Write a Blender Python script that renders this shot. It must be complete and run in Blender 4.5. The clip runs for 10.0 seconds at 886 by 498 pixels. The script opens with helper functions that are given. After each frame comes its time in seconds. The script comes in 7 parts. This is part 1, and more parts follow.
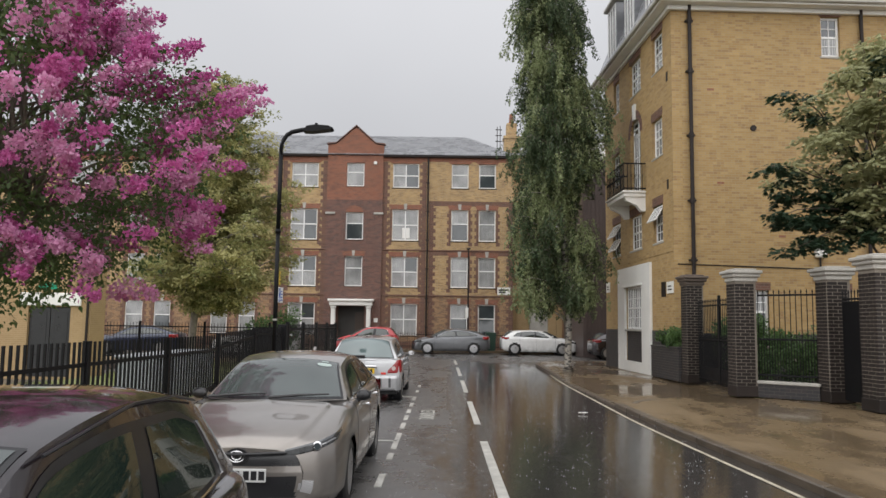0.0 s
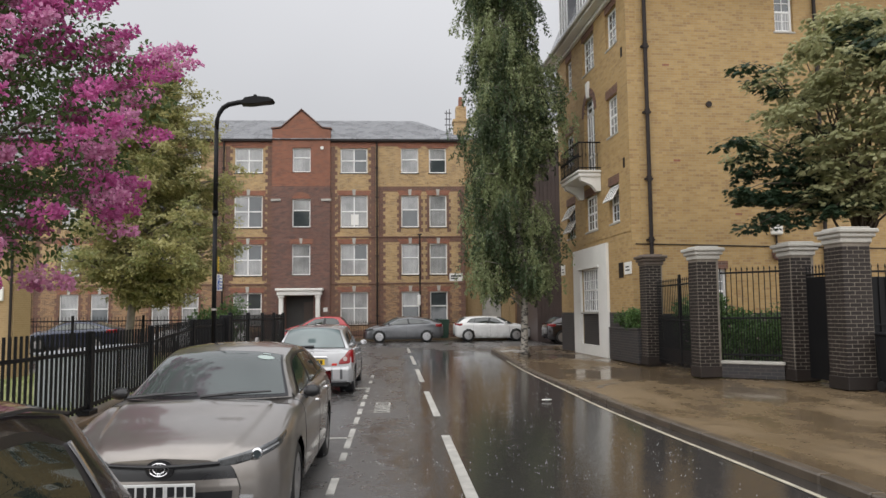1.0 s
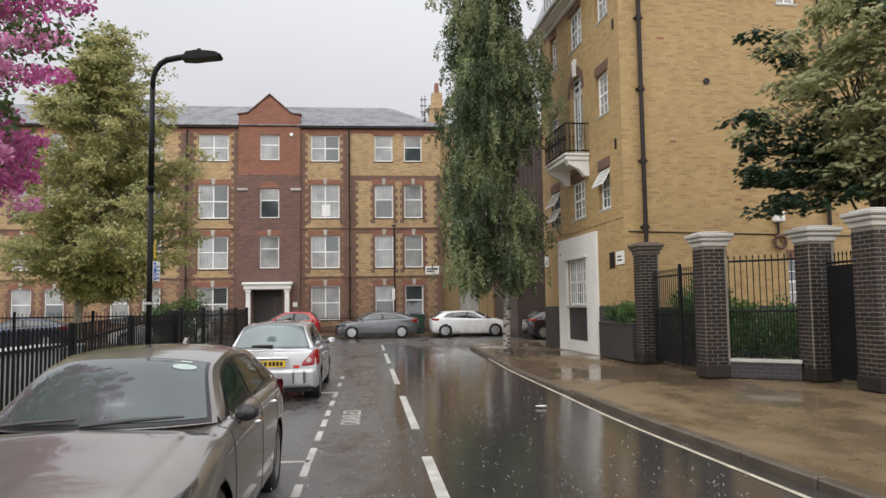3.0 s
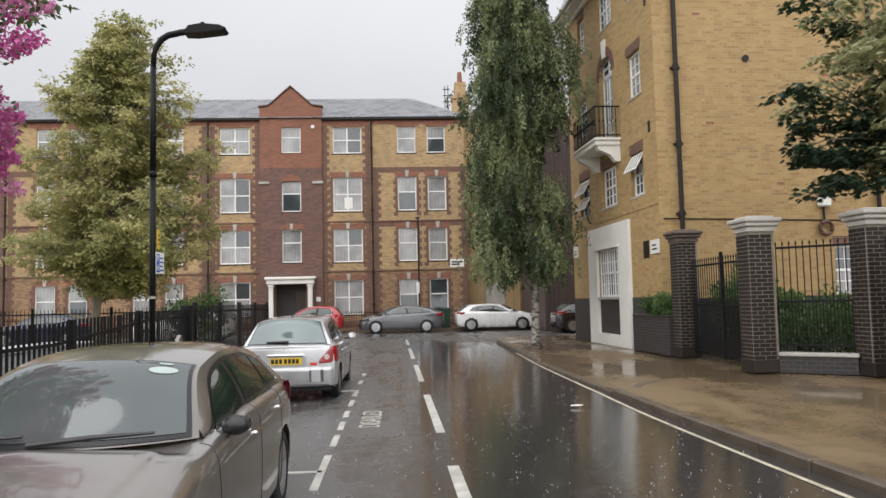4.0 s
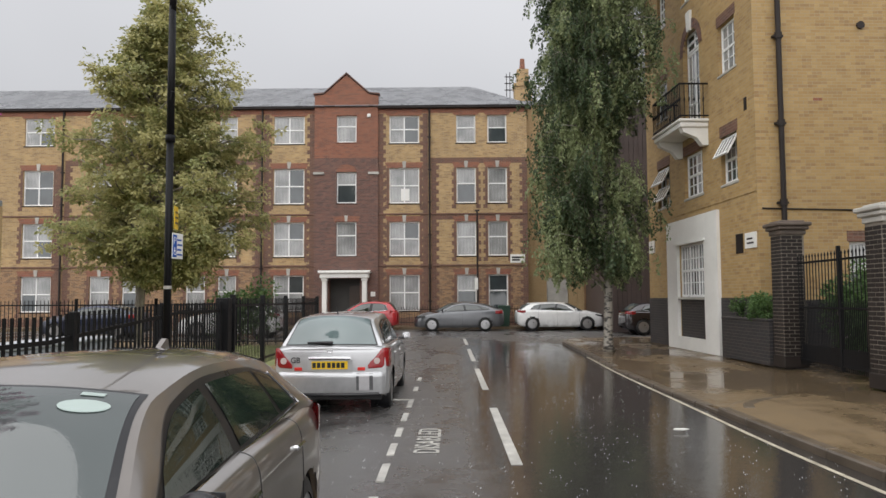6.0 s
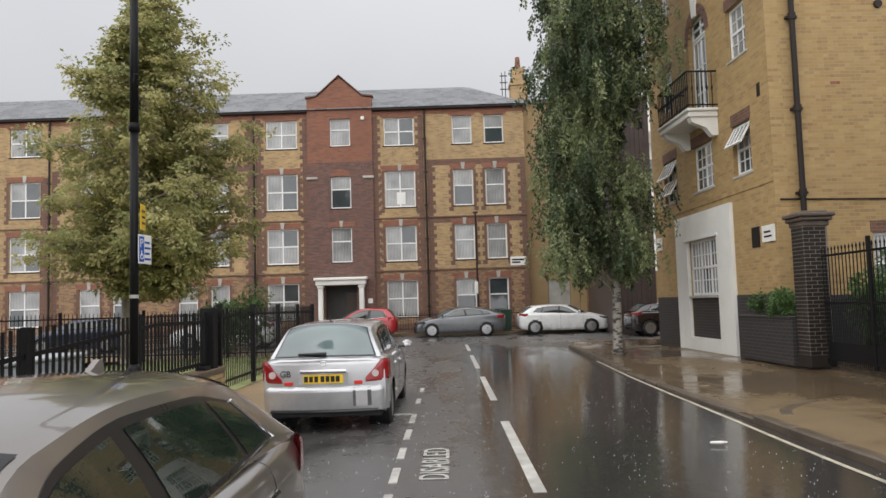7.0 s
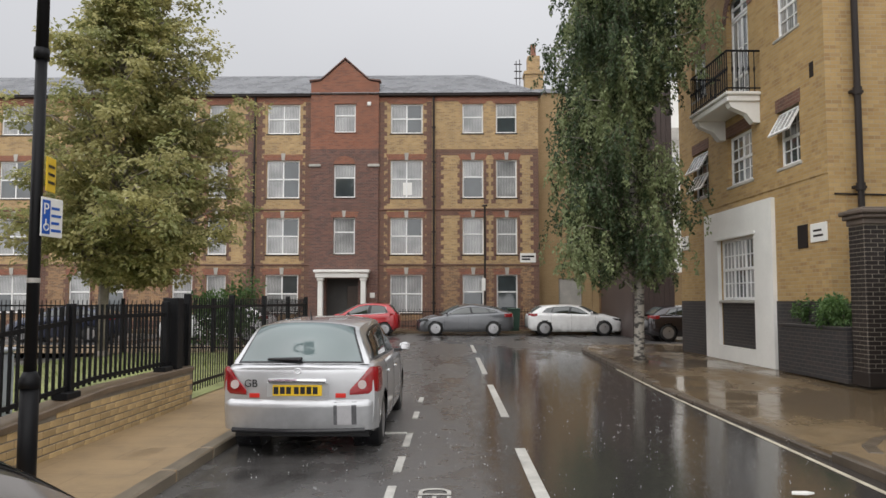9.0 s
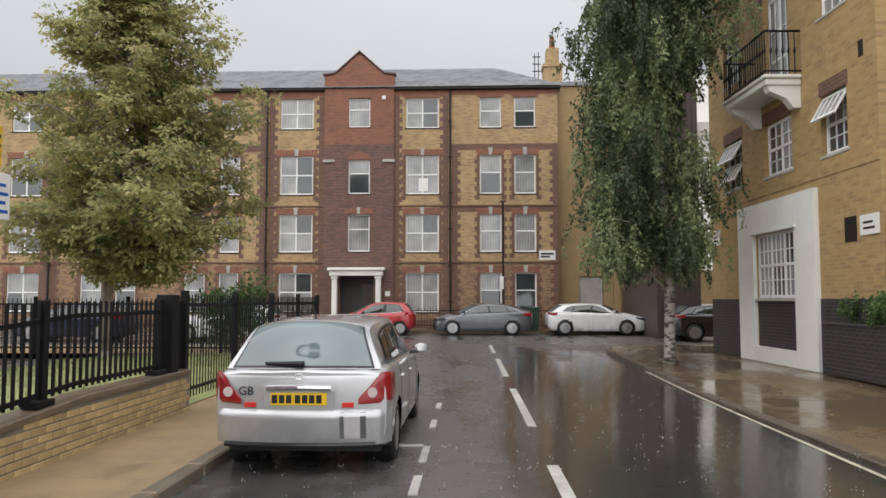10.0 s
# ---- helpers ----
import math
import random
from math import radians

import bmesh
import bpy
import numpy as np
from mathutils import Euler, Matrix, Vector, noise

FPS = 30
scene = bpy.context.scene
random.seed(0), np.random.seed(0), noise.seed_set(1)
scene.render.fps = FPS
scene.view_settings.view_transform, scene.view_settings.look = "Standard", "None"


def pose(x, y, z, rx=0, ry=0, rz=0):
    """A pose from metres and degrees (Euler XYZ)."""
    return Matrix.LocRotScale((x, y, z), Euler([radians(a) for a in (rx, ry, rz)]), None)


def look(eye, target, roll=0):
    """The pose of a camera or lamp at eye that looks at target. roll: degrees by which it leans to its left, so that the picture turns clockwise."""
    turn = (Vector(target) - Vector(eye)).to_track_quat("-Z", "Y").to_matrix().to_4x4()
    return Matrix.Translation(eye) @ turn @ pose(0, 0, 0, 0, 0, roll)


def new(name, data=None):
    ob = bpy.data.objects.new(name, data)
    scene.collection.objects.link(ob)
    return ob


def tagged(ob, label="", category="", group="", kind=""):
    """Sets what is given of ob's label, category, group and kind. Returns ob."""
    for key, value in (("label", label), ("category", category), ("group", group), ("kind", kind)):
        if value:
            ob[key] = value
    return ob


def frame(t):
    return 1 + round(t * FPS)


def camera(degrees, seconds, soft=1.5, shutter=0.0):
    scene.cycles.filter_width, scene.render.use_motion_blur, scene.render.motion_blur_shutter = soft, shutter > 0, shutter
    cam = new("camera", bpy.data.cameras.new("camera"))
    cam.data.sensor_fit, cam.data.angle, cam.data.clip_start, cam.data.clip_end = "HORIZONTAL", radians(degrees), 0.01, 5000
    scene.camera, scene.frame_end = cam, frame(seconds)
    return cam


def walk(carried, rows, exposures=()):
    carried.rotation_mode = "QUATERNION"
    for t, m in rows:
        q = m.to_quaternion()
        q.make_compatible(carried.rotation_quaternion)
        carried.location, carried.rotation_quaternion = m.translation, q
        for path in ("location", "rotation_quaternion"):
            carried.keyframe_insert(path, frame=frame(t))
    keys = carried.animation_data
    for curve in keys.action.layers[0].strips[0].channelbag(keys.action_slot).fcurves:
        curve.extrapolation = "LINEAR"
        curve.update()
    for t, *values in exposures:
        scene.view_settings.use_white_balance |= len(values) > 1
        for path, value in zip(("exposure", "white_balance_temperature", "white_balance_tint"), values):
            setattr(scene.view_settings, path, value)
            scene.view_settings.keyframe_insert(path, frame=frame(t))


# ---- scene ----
cam = camera(60.9, 10.0)
PATH = [
    (0, (0.255, -1.171, 1.674), (0.238, 0.819, 1.871), 0.8),
    (0.5, (0.174, -0.694, 1.655), (0.244, 1.296, 1.839), 0.3),
    (1, (0.182, -0.235, 1.626), (0.299, 1.754, 1.792), -0.6),
    (1.5, (0.148, 0.195, 1.617), (0.346, 2.179, 1.781), -0.5),
    (2, (0.152, 0.696, 1.612), (0.354, 2.68, 1.763), -1.5),
    (3.3, (0.244, 1.917, 1.597), (0.426, 3.903, 1.749), -0.7),
    (3.5, (0.255, 2.093, 1.58), (0.412, 4.081, 1.735), -1.5),
    (4, (0.295, 2.536, 1.579), (0.414, 4.528, 1.716), -1.3),
    (4.5, (0.266, 3.013, 1.587), (0.374, 5.006, 1.72), -1.1),
    (5, (0.272, 3.507, 1.564), (0.3, 5.503, 1.692), -1.5),
    (5.5, (0.212, 3.997, 1.557), (0.185, 5.993, 1.68), 0.8),
    (6, (0.182, 4.464, 1.571), (0.153, 6.46, 1.702), -0.3),
    (6.2, (0.158, 4.665, 1.567), (0.119, 6.659, 1.717), -0.4),
    (7.5, (0.089, 5.889, 1.545), (0.082, 7.885, 1.674), -2.2),
    (8, (0.082, 6.326, 1.543), (0.072, 8.324, 1.641), -1.2),
    (8.5, (0.07, 6.82, 1.565), (0.076, 8.817, 1.683), -1.0),
    (9, (0.072, 7.284, 1.565), (0.034, 9.279, 1.701), 0.0),
    (9.5, (0.02, 7.799, 1.533), (-0.049, 9.794, 1.662), 0.9),
    (10, (0.002, 8.259, 1.536), (-0.078, 10.253, 1.67), 0.0),
]
walk(cam, [(t, look(e, g, r)) for t, e, g, r in PATH], [(0, 0.91), (1, 0.94), (1.5, 0.96), (2, 1.05), (3, 1.14), (4, 1.17), (5, 1.02), (5.5, 0.97), (7.5, 1.03), (8, 1.09), (8.5, 1.02), (9, 0.96), (10, 0.99)])

# Rainy residential street ending in a T-junction before a brick apartment block.

# ---- world and light ----
world = bpy.data.worlds.new("overcast")
scene.world = world
world.use_nodes = True
wn, wl = world.node_tree.nodes, world.node_tree.links
bg = wn["Background"]
sky = wn.new("ShaderNodeTexSky")
sky.sky_type, sky.sun_disc = "NISHITA", False
sky.sun_elevation, sky.sun_rotation = radians(52), radians(200)
sky.dust_density, sky.air_density = 6.0, 1.5
grey = wn.new("ShaderNodeHueSaturation")
grey.inputs["Saturation"].default_value = 0.10
grey.inputs["Value"].default_value = 0.05
wl.new(sky.outputs[0], grey.inputs["Color"])
cl = wn.new("ShaderNodeTexNoise")
cl.inputs["Scale"].default_value, cl.inputs["Detail"].default_value = 1.6, 3.0
ramp = wn.new("ShaderNodeValToRGB")
ramp.color_ramp.elements[0].position, ramp.color_ramp.elements[0].color = 0.3, (0.295, 0.30, 0.318, 1)
ramp.color_ramp.elements[1].position, ramp.color_ramp.elements[1].color = 0.75, (0.375, 0.378, 0.395, 1)
wl.new(cl.outputs["Fac"], ramp.inputs[0])
mixw = wn.new("ShaderNodeMix")
mixw.data_type = "RGBA"
mixw.inputs[0].default_value = 0.9
wl.new(grey.outputs[0], mixw.inputs[6])
wl.new(ramp.outputs[0], mixw.inputs[7])
wl.new(mixw.outputs[2], bg.inputs[0])
updir, axes, rise = wn.new("ShaderNodeTexCoord"), wn.new("ShaderNodeSeparateXYZ"), wn.new("ShaderNodeMapRange")
wl.new(updir.outputs["Generated"], axes.inputs[0])
wl.new(axes.outputs[2], rise.inputs[0])
rise.inputs[3].default_value, rise.inputs[4].default_value = 0.80, 1.60  # an overcast sky is brightest overhead
wl.new(rise.outputs[0], bg.inputs[1])
sun = new("sun", bpy.data.lights.new("sun", "SUN"))
sun.data.energy, sun.data.angle, sun.data.color = 1.75, radians(150), (1.0, 0.985, 0.97)
sun.matrix_world = look((-11, -24, 28), (0, 12, 0))


# ---- materials ----
def nodes_of(name):
    m = bpy.data.materials.new(name)
    m.use_nodes = True
    return m, m.node_tree.nodes, m.node_tree.links, m.node_tree.nodes["Principled BSDF"]


def math_node(N, L, op, a, b=None):
    n = N.new("ShaderNodeMath")
    n.operation = op
    for i, v in enumerate((a, b)):
        if v is None:
            continue
        if isinstance(v, (int, float)):
            n.inputs[i].default_value = v
        else:
            L.new(v, n.inputs[i])
    return n.outputs[0]


def mix_node(N, L, fac, a, b, blend="MIX"):
    n = N.new("ShaderNodeMix")
    n.data_type, n.blend_type = "RGBA", blend
    for i, v in ((0, fac), (6, a), (7, b)):
        if isinstance(v, (int, float)):
            n.inputs[i].default_value = v
        elif isinstance(v, tuple):
            n.inputs[i].default_value = (*v, 1) if len(v) == 3 else v
        else:
            L.new(v, n.inputs[i])
    return n.outputs[2]


def noise_node(N, L, vec, scale, detail=4.0, rough=0.6):
    n = N.new("ShaderNodeTexNoise")
    n.inputs["Scale"].default_value, n.inputs["Detail"].default_value, n.inputs["Roughness"].default_value = scale, detail, rough
    if vec is not None:
        L.new(vec, n.inputs["Vector"])
    return n.outputs["Fac"]


def span(N, L, v, a, b):
    n = N.new("ShaderNodeMapRange")
    n.inputs[1].default_value, n.inputs[2].default_value = a, b
    L.new(v, n.inputs[0])
    return n.outputs[0]


def bump_node(N, L, bs, height, strength=0.3, distance=0.01):
    n = N.new("ShaderNodeBump")
    n.inputs["Strength"].default_value, n.inputs["Distance"].default_value = strength, distance
    L.new(height, n.inputs["Height"])
    L.new(n.outputs[0], bs.inputs["Normal"])


def scaled(N, L, vec, sx, sy, sz):
    n = N.new("ShaderNodeMapping")
    n.inputs["Scale"].default_value = (sx, sy, sz)
    L.new(vec, n.inputs["Vector"])
    return n.outputs[0]


def plain(name, col, rough=0.5, metal=0.0, var=0.12, scale=6.0, bump=0.0, spec=0.5, coat=0.0, piece=0.0):
    """A surface with mottling at two scales; piece: how much single pieces differ."""
    m, N, L, bs = nodes_of(name)
    pos = N.new("ShaderNodeTexCoord").outputs["Object"]
    big, fine = noise_node(N, L, pos, scale * 0.25, 3), noise_node(N, L, pos, scale * 5, 5)
    dark, light = tuple(c * (1 - var * 1.6) for c in col), tuple(min(1, c * (1 + var)) for c in col)
    c = mix_node(N, L, span(N, L, big, 0.3, 0.7), dark, light)
    c = mix_node(N, L, math_node(N, L, "MULTIPLY", span(N, L, fine, 0.35, 0.7), min(1, var * 2.5)), c, tuple(x * 0.72 for x in col))
    if piece:
        rnd = N.new("ShaderNodeObjectInfo").outputs["Random"]
        c = mix_node(N, L, math_node(N, L, "MULTIPLY", rnd, piece), c, tuple(x * 0.35 for x in col))
    L.new(c, bs.inputs["Base Color"])
    r = N.new("ShaderNodeMapRange")
    r.inputs[3].default_value, r.inputs[4].default_value = max(0.02, rough - 0.1), min(1, rough + 0.1)
    L.new(big, r.inputs[0])
    L.new(r.outputs[0], bs.inputs["Roughness"])
    bs.inputs["Metallic"].default_value, bs.inputs["Specular IOR Level"].default_value = metal, spec
    bs.inputs["Coat Weight"].default_value, bs.inputs["Coat Roughness"].default_value = coat, 0.06
    if bump:
        bump_node(N, L, bs, fine, bump, 0.006)
    return m


def brick(name, a, b, c, mortar, stain=0.5, rough=0.75, odd=0.2, burnt=0.55):
    """Brickwork of 225 x 75 mm courses; a, b, c: brick colours, c for odd burnt bricks."""
    m, N, L, bs = nodes_of(name)
    pos = N.new("ShaderNodeTexCoord").outputs["Object"]
    sep = N.new("ShaderNodeSeparateXYZ")
    L.new(pos, sep.inputs[0])
    u = math_node(N, L, "ADD", sep.outputs[0], sep.outputs[1])
    com = N.new("ShaderNodeCombineXYZ")
    L.new(u, com.inputs[0])
    L.new(sep.outputs[2], com.inputs[1])
    bt = N.new("ShaderNodeTexBrick")
    L.new(com.outputs[0], bt.inputs["Vector"])
    for k, v in (("Scale", 1.0), ("Brick Width", 0.225), ("Row Height", 0.075), ("Mortar Size", 0.006), ("Mortar Smooth", 0.3), ("Bias", 0.0)):
        bt.inputs[k].default_value = v
    bt.inputs["Color1"].default_value, bt.inputs["Color2"].default_value, bt.inputs["Mortar"].default_value = (0, 0, 0, 1), (1, 1, 1, 1), (0.5, 0.5, 0.5, 1)
    wn_ = N.new("ShaderNodeTexWhiteNoise")
    wn_.noise_dimensions = "2D"
    row = math_node(N, L, "FLOOR", math_node(N, L, "DIVIDE", sep.outputs[2], 0.075))
    shift = math_node(N, L, "MULTIPLY", math_node(N, L, "MODULO", row, 2.0), 0.5)
    colu = math_node(N, L, "FLOOR", math_node(N, L, "ADD", math_node(N, L, "DIVIDE", u, 0.225), shift))
    cc = N.new("ShaderNodeCombineXYZ")
    L.new(colu, cc.inputs[0])
    L.new(row, cc.inputs[1])
    L.new(cc.outputs[0], wn_.inputs["Vector"])
    big, mid, fine = noise_node(N, L, pos, 0.35, 5), noise_node(N, L, pos, 2.2, 5), noise_node(N, L, pos, 40, 4)
    base = mix_node(N, L, bt.outputs["Color"], a, b)
    base = mix_node(N, L, math_node(N, L, "MULTIPLY", math_node(N, L, "GREATER_THAN", wn_.outputs["Value"], 1 - odd), burnt), base, c)
    base = mix_node(N, L, math_node(N, L, "MULTIPLY", span(N, L, big, 0.42, 0.68), stain), base, tuple(x * 0.55 for x in a))
    base = mix_node(N, L, math_node(N, L, "MULTIPLY", span(N, L, mid, 0.4, 0.75), stain * 0.8), base, tuple(x * 0.6 for x in c))
    base = mix_node(N, L, math_node(N, L, "MULTIPLY", span(N, L, fine, 0.35, 0.75), 0.35), base, tuple(x * 0.6 for x in b))
    base = mix_node(N, L, bt.outputs["Fac"], base, mortar)
    L.new(base, bs.inputs["Base Color"])
    bs.inputs["Roughness"].default_value = rough
    h = math_node(N, L, "ADD", math_node(N, L, "MULTIPLY", bt.outputs["Fac"], -1.0), math_node(N, L, "MULTIPLY", fine, 0.5))
    bump_node(N, L, bs, h, 0.55, 0.008)
    return m


def glass(name, tint=(0.05, 0.06, 0.065), rough=0.04, drops=0.0):
    """Dark window glass before an unlit room."""
    m, N, L, bs = nodes_of(name)
    pos = N.new("ShaderNodeTexCoord").outputs["Object"]
    n = noise_node(N, L, pos, 0.9, 2)
    L.new(mix_node(N, L, n, tuple(x * 0.4 for x in tint), tuple(x * 1.6 for x in tint)), bs.inputs["Base Color"])
    bs.inputs["Roughness"].default_value, bs.inputs["IOR"].default_value = rough, 1.75  # both faces of a pane reflect
    bs.inputs["Specular IOR Level"].default_value = 0.6
    if drops:
        v = N.new("ShaderNodeTexVoronoi")
        v.inputs["Scale"].default_value = 90
        L.new(pos, v.inputs["Vector"])
        bump_node(N, L, bs, span(N, L, v.outputs["Distance"], 0.0, 0.45), drops, 0.002)
    else:
        bump_node(N, L, bs, noise_node(N, L, pos, 1.3, 2), 0.05, 0.02)
    return m


def clear_glass(name, tint):
    m, N, L, bs = nodes_of(name)
    pos = N.new("ShaderNodeTexCoord").outputs["Object"]
    bs.inputs["Base Color"].default_value = (*tint, 1)
    bs.inputs["Transmission Weight"].default_value, bs.inputs["Roughness"].default_value, bs.inputs["IOR"].default_value = 1.0, 0.03, 1.3
    bs.inputs["Specular IOR Level"].default_value = 0.9
    v = N.new("ShaderNodeTexVoronoi")
    v.inputs["Scale"].default_value = 70
    L.new(pos, v.inputs["Vector"])
    bump_node(N, L, bs, span(N, L, v.outputs["Distance"], 0.0, 0.4), 0.12, 0.002)
    return m


def wet_road():
    m, N, L, bs = nodes_of("wet_asphalt")
    pos = N.new("ShaderNodeTexCoord").outputs["Object"]
    wave = scaled(N, L, pos, 1.0, 0.25, 1.0)
    big, mid = noise_node(N, L, wave, 0.7, 4), noise_node(N, L, pos, 3.0, 5)
    v = N.new("ShaderNodeTexVoronoi")
    v.inputs["Scale"].default_value = 95
    L.new(pos, v.inputs["Vector"])
    stone = v.outputs["Distance"]
    sep = N.new("ShaderNodeSeparateXYZ")
    L.new(pos, sep.inputs[0])
    lane = math_node(N, L, "MULTIPLY", math_node(N, L, "MULTIPLY", span(N, L, sep.outputs[0], 0.2, 0.7), math_node(N, L, "SUBTRACT", 1.0, span(N, L, sep.outputs[1], 25.0, 33.0))), 0.27)  # water stands in the right-hand lane
    wet = span(N, L, math_node(N, L, "ADD", lane, math_node(N, L, "ADD", math_node(N, L, "MULTIPLY", big, 0.72), math_node(N, L, "MULTIPLY", mid, 0.28))), 0.46, 0.66)
    c = mix_node(N, L, wet, (0.088, 0.085, 0.083), (0.022, 0.020, 0.019))
    c = mix_node(N, L, math_node(N, L, "MULTIPLY", span(N, L, stone, 0.1, 0.7), 0.35), c, (0.095, 0.09, 0.085))
    L.new(c, bs.inputs["Base Color"])
    r = N.new("ShaderNodeMapRange")
    r.inputs[3].default_value, r.inputs[4].default_value = 0.36, 0.045
    L.new(wet, r.inputs[0])
    L.new(r.outputs[0], bs.inputs["Roughness"])
    bs.inputs["Specular IOR Level"].default_value = 0.55
    drop = N.new("ShaderNodeTexVoronoi")
    drop.inputs["Scale"].default_value = 7
    L.new(pos, drop.inputs["Vector"])
    ring = math_node(N, L, "SINE", math_node(N, L, "MULTIPLY", drop.outputs["Distance"], 60.0))
    h = math_node(N, L, "ADD", math_node(N, L, "MULTIPLY", stone, math_node(N, L, "SUBTRACT", 1.15, wet)), math_node(N, L, "MULTIPLY", ring, 0.05))
    h = math_node(N, L, "ADD", h, math_node(N, L, "MULTIPLY", noise_node(N, L, pos, 9, 3), 0.5))
    bump_node(N, L, bs, h, 0.16, 0.008)
    return m


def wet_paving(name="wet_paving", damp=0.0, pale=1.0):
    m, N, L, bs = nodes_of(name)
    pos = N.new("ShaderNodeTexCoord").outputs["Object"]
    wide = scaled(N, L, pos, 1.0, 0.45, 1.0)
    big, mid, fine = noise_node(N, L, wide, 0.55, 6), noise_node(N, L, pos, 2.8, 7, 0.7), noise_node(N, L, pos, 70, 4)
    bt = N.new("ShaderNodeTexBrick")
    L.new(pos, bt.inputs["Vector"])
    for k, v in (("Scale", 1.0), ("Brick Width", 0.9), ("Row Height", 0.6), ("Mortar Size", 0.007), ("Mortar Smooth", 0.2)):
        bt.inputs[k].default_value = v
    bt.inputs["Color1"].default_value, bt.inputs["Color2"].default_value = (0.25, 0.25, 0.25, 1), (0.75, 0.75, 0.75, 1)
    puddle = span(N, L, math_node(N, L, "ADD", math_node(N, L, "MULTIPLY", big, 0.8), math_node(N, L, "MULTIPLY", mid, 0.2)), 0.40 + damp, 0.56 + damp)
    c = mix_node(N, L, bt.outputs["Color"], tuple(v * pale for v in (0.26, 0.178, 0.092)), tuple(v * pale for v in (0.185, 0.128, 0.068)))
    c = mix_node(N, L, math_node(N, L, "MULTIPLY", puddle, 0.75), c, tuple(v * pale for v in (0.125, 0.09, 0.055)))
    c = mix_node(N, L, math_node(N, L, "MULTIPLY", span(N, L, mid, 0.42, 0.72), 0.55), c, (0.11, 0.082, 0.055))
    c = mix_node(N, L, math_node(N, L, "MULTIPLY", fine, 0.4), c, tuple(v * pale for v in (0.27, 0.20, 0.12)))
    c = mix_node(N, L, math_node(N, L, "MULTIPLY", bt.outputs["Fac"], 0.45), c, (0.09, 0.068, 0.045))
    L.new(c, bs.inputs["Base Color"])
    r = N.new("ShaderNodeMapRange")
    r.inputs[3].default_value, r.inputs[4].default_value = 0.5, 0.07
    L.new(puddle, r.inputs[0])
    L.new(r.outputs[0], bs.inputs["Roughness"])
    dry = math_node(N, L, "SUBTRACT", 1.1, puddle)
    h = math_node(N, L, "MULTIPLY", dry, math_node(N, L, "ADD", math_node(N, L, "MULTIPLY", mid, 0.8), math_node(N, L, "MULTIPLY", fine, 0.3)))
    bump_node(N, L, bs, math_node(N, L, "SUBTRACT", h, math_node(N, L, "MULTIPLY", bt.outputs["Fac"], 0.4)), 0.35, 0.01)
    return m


def leaf(name, a, b, rough=0.5, through_=0.4):
    """Thin leaf or petal that lets part of the light through."""
    m, N, L, bs = nodes_of(name)
    rnd = N.new("ShaderNodeNewGeometry").outputs["Random Per Island"]
    pos = N.new("ShaderNodeTexCoord").outputs["Object"]
    c = mix_node(N, L, rnd, a, b)
    c = mix_node(N, L, math_node(N, L, "MULTIPLY", span(N, L, noise_node(N, L, pos, 0.8, 3), 0.35, 0.7), 0.5), c, tuple(x * 0.62 for x in a))
    L.new(c, bs.inputs["Base Color"])
    bs.inputs["Roughness"].default_value = rough
    tr = N.new("ShaderNodeBsdfTranslucent")
    L.new(c, tr.inputs["Color"])
    mx = N.new("ShaderNodeMixShader")
    mx.inputs[0].default_value = through_
    L.new(bs.outputs[0], mx.inputs[1])
    L.new(tr.outputs[0], mx.inputs[2])
    L.new(mx.outputs[0], N["Material Output"].inputs["Surface"])
    return m


def paint(name, col, metal=0.5, rough=0.28, flake=0.0):
    """Wet car paint with beads of rain and a little road dirt."""
    m, N, L, bs = nodes_of(name)
    pos = N.new("ShaderNodeTexCoord").outputs["Object"]
    big, fine = noise_node(N, L, pos, 1.7, 4), noise_node(N, L, pos, 160, 3)
    c = mix_node(N, L, span(N, L, big, 0.3, 0.7), tuple(x * 0.86 for x in col), tuple(min(1, x * 1.08) for x in col))
    sep = N.new("ShaderNodeSeparateXYZ")
    L.new(pos, sep.inputs[0])
    dirt = math_node(N, L, "MULTIPLY", math_node(N, L, "SUBTRACT", 1.0, span(N, L, sep.outputs[2], 0.2, 0.6)), span(N, L, noise_node(N, L, pos, 5, 5), 0.35, 0.7))
    c = mix_node(N, L, math_node(N, L, "MULTIPLY", dirt, 0.5), c, (0.07, 0.062, 0.055))
    L.new(c, bs.inputs["Base Color"])
    bs.inputs["Metallic"].default_value, bs.inputs["Roughness"].default_value = metal, rough
    bs.inputs["Coat Weight"].default_value, bs.inputs["Coat Roughness"].default_value = 1.0, 0.04
    v = N.new("ShaderNodeTexVoronoi")
    v.inputs["Scale"].default_value = 75
    L.new(pos, v.inputs["Vector"])
    h = math_node(N, L, "ADD", math_node(N, L, "MULTIPLY", span(N, L, v.outputs["Distance"], 0.0, 0.4), 0.8), math_node(N, L, "MULTIPLY", fine, 0.2))
    bump_node(N, L, bs, h, 0.10, 0.002)
    return m


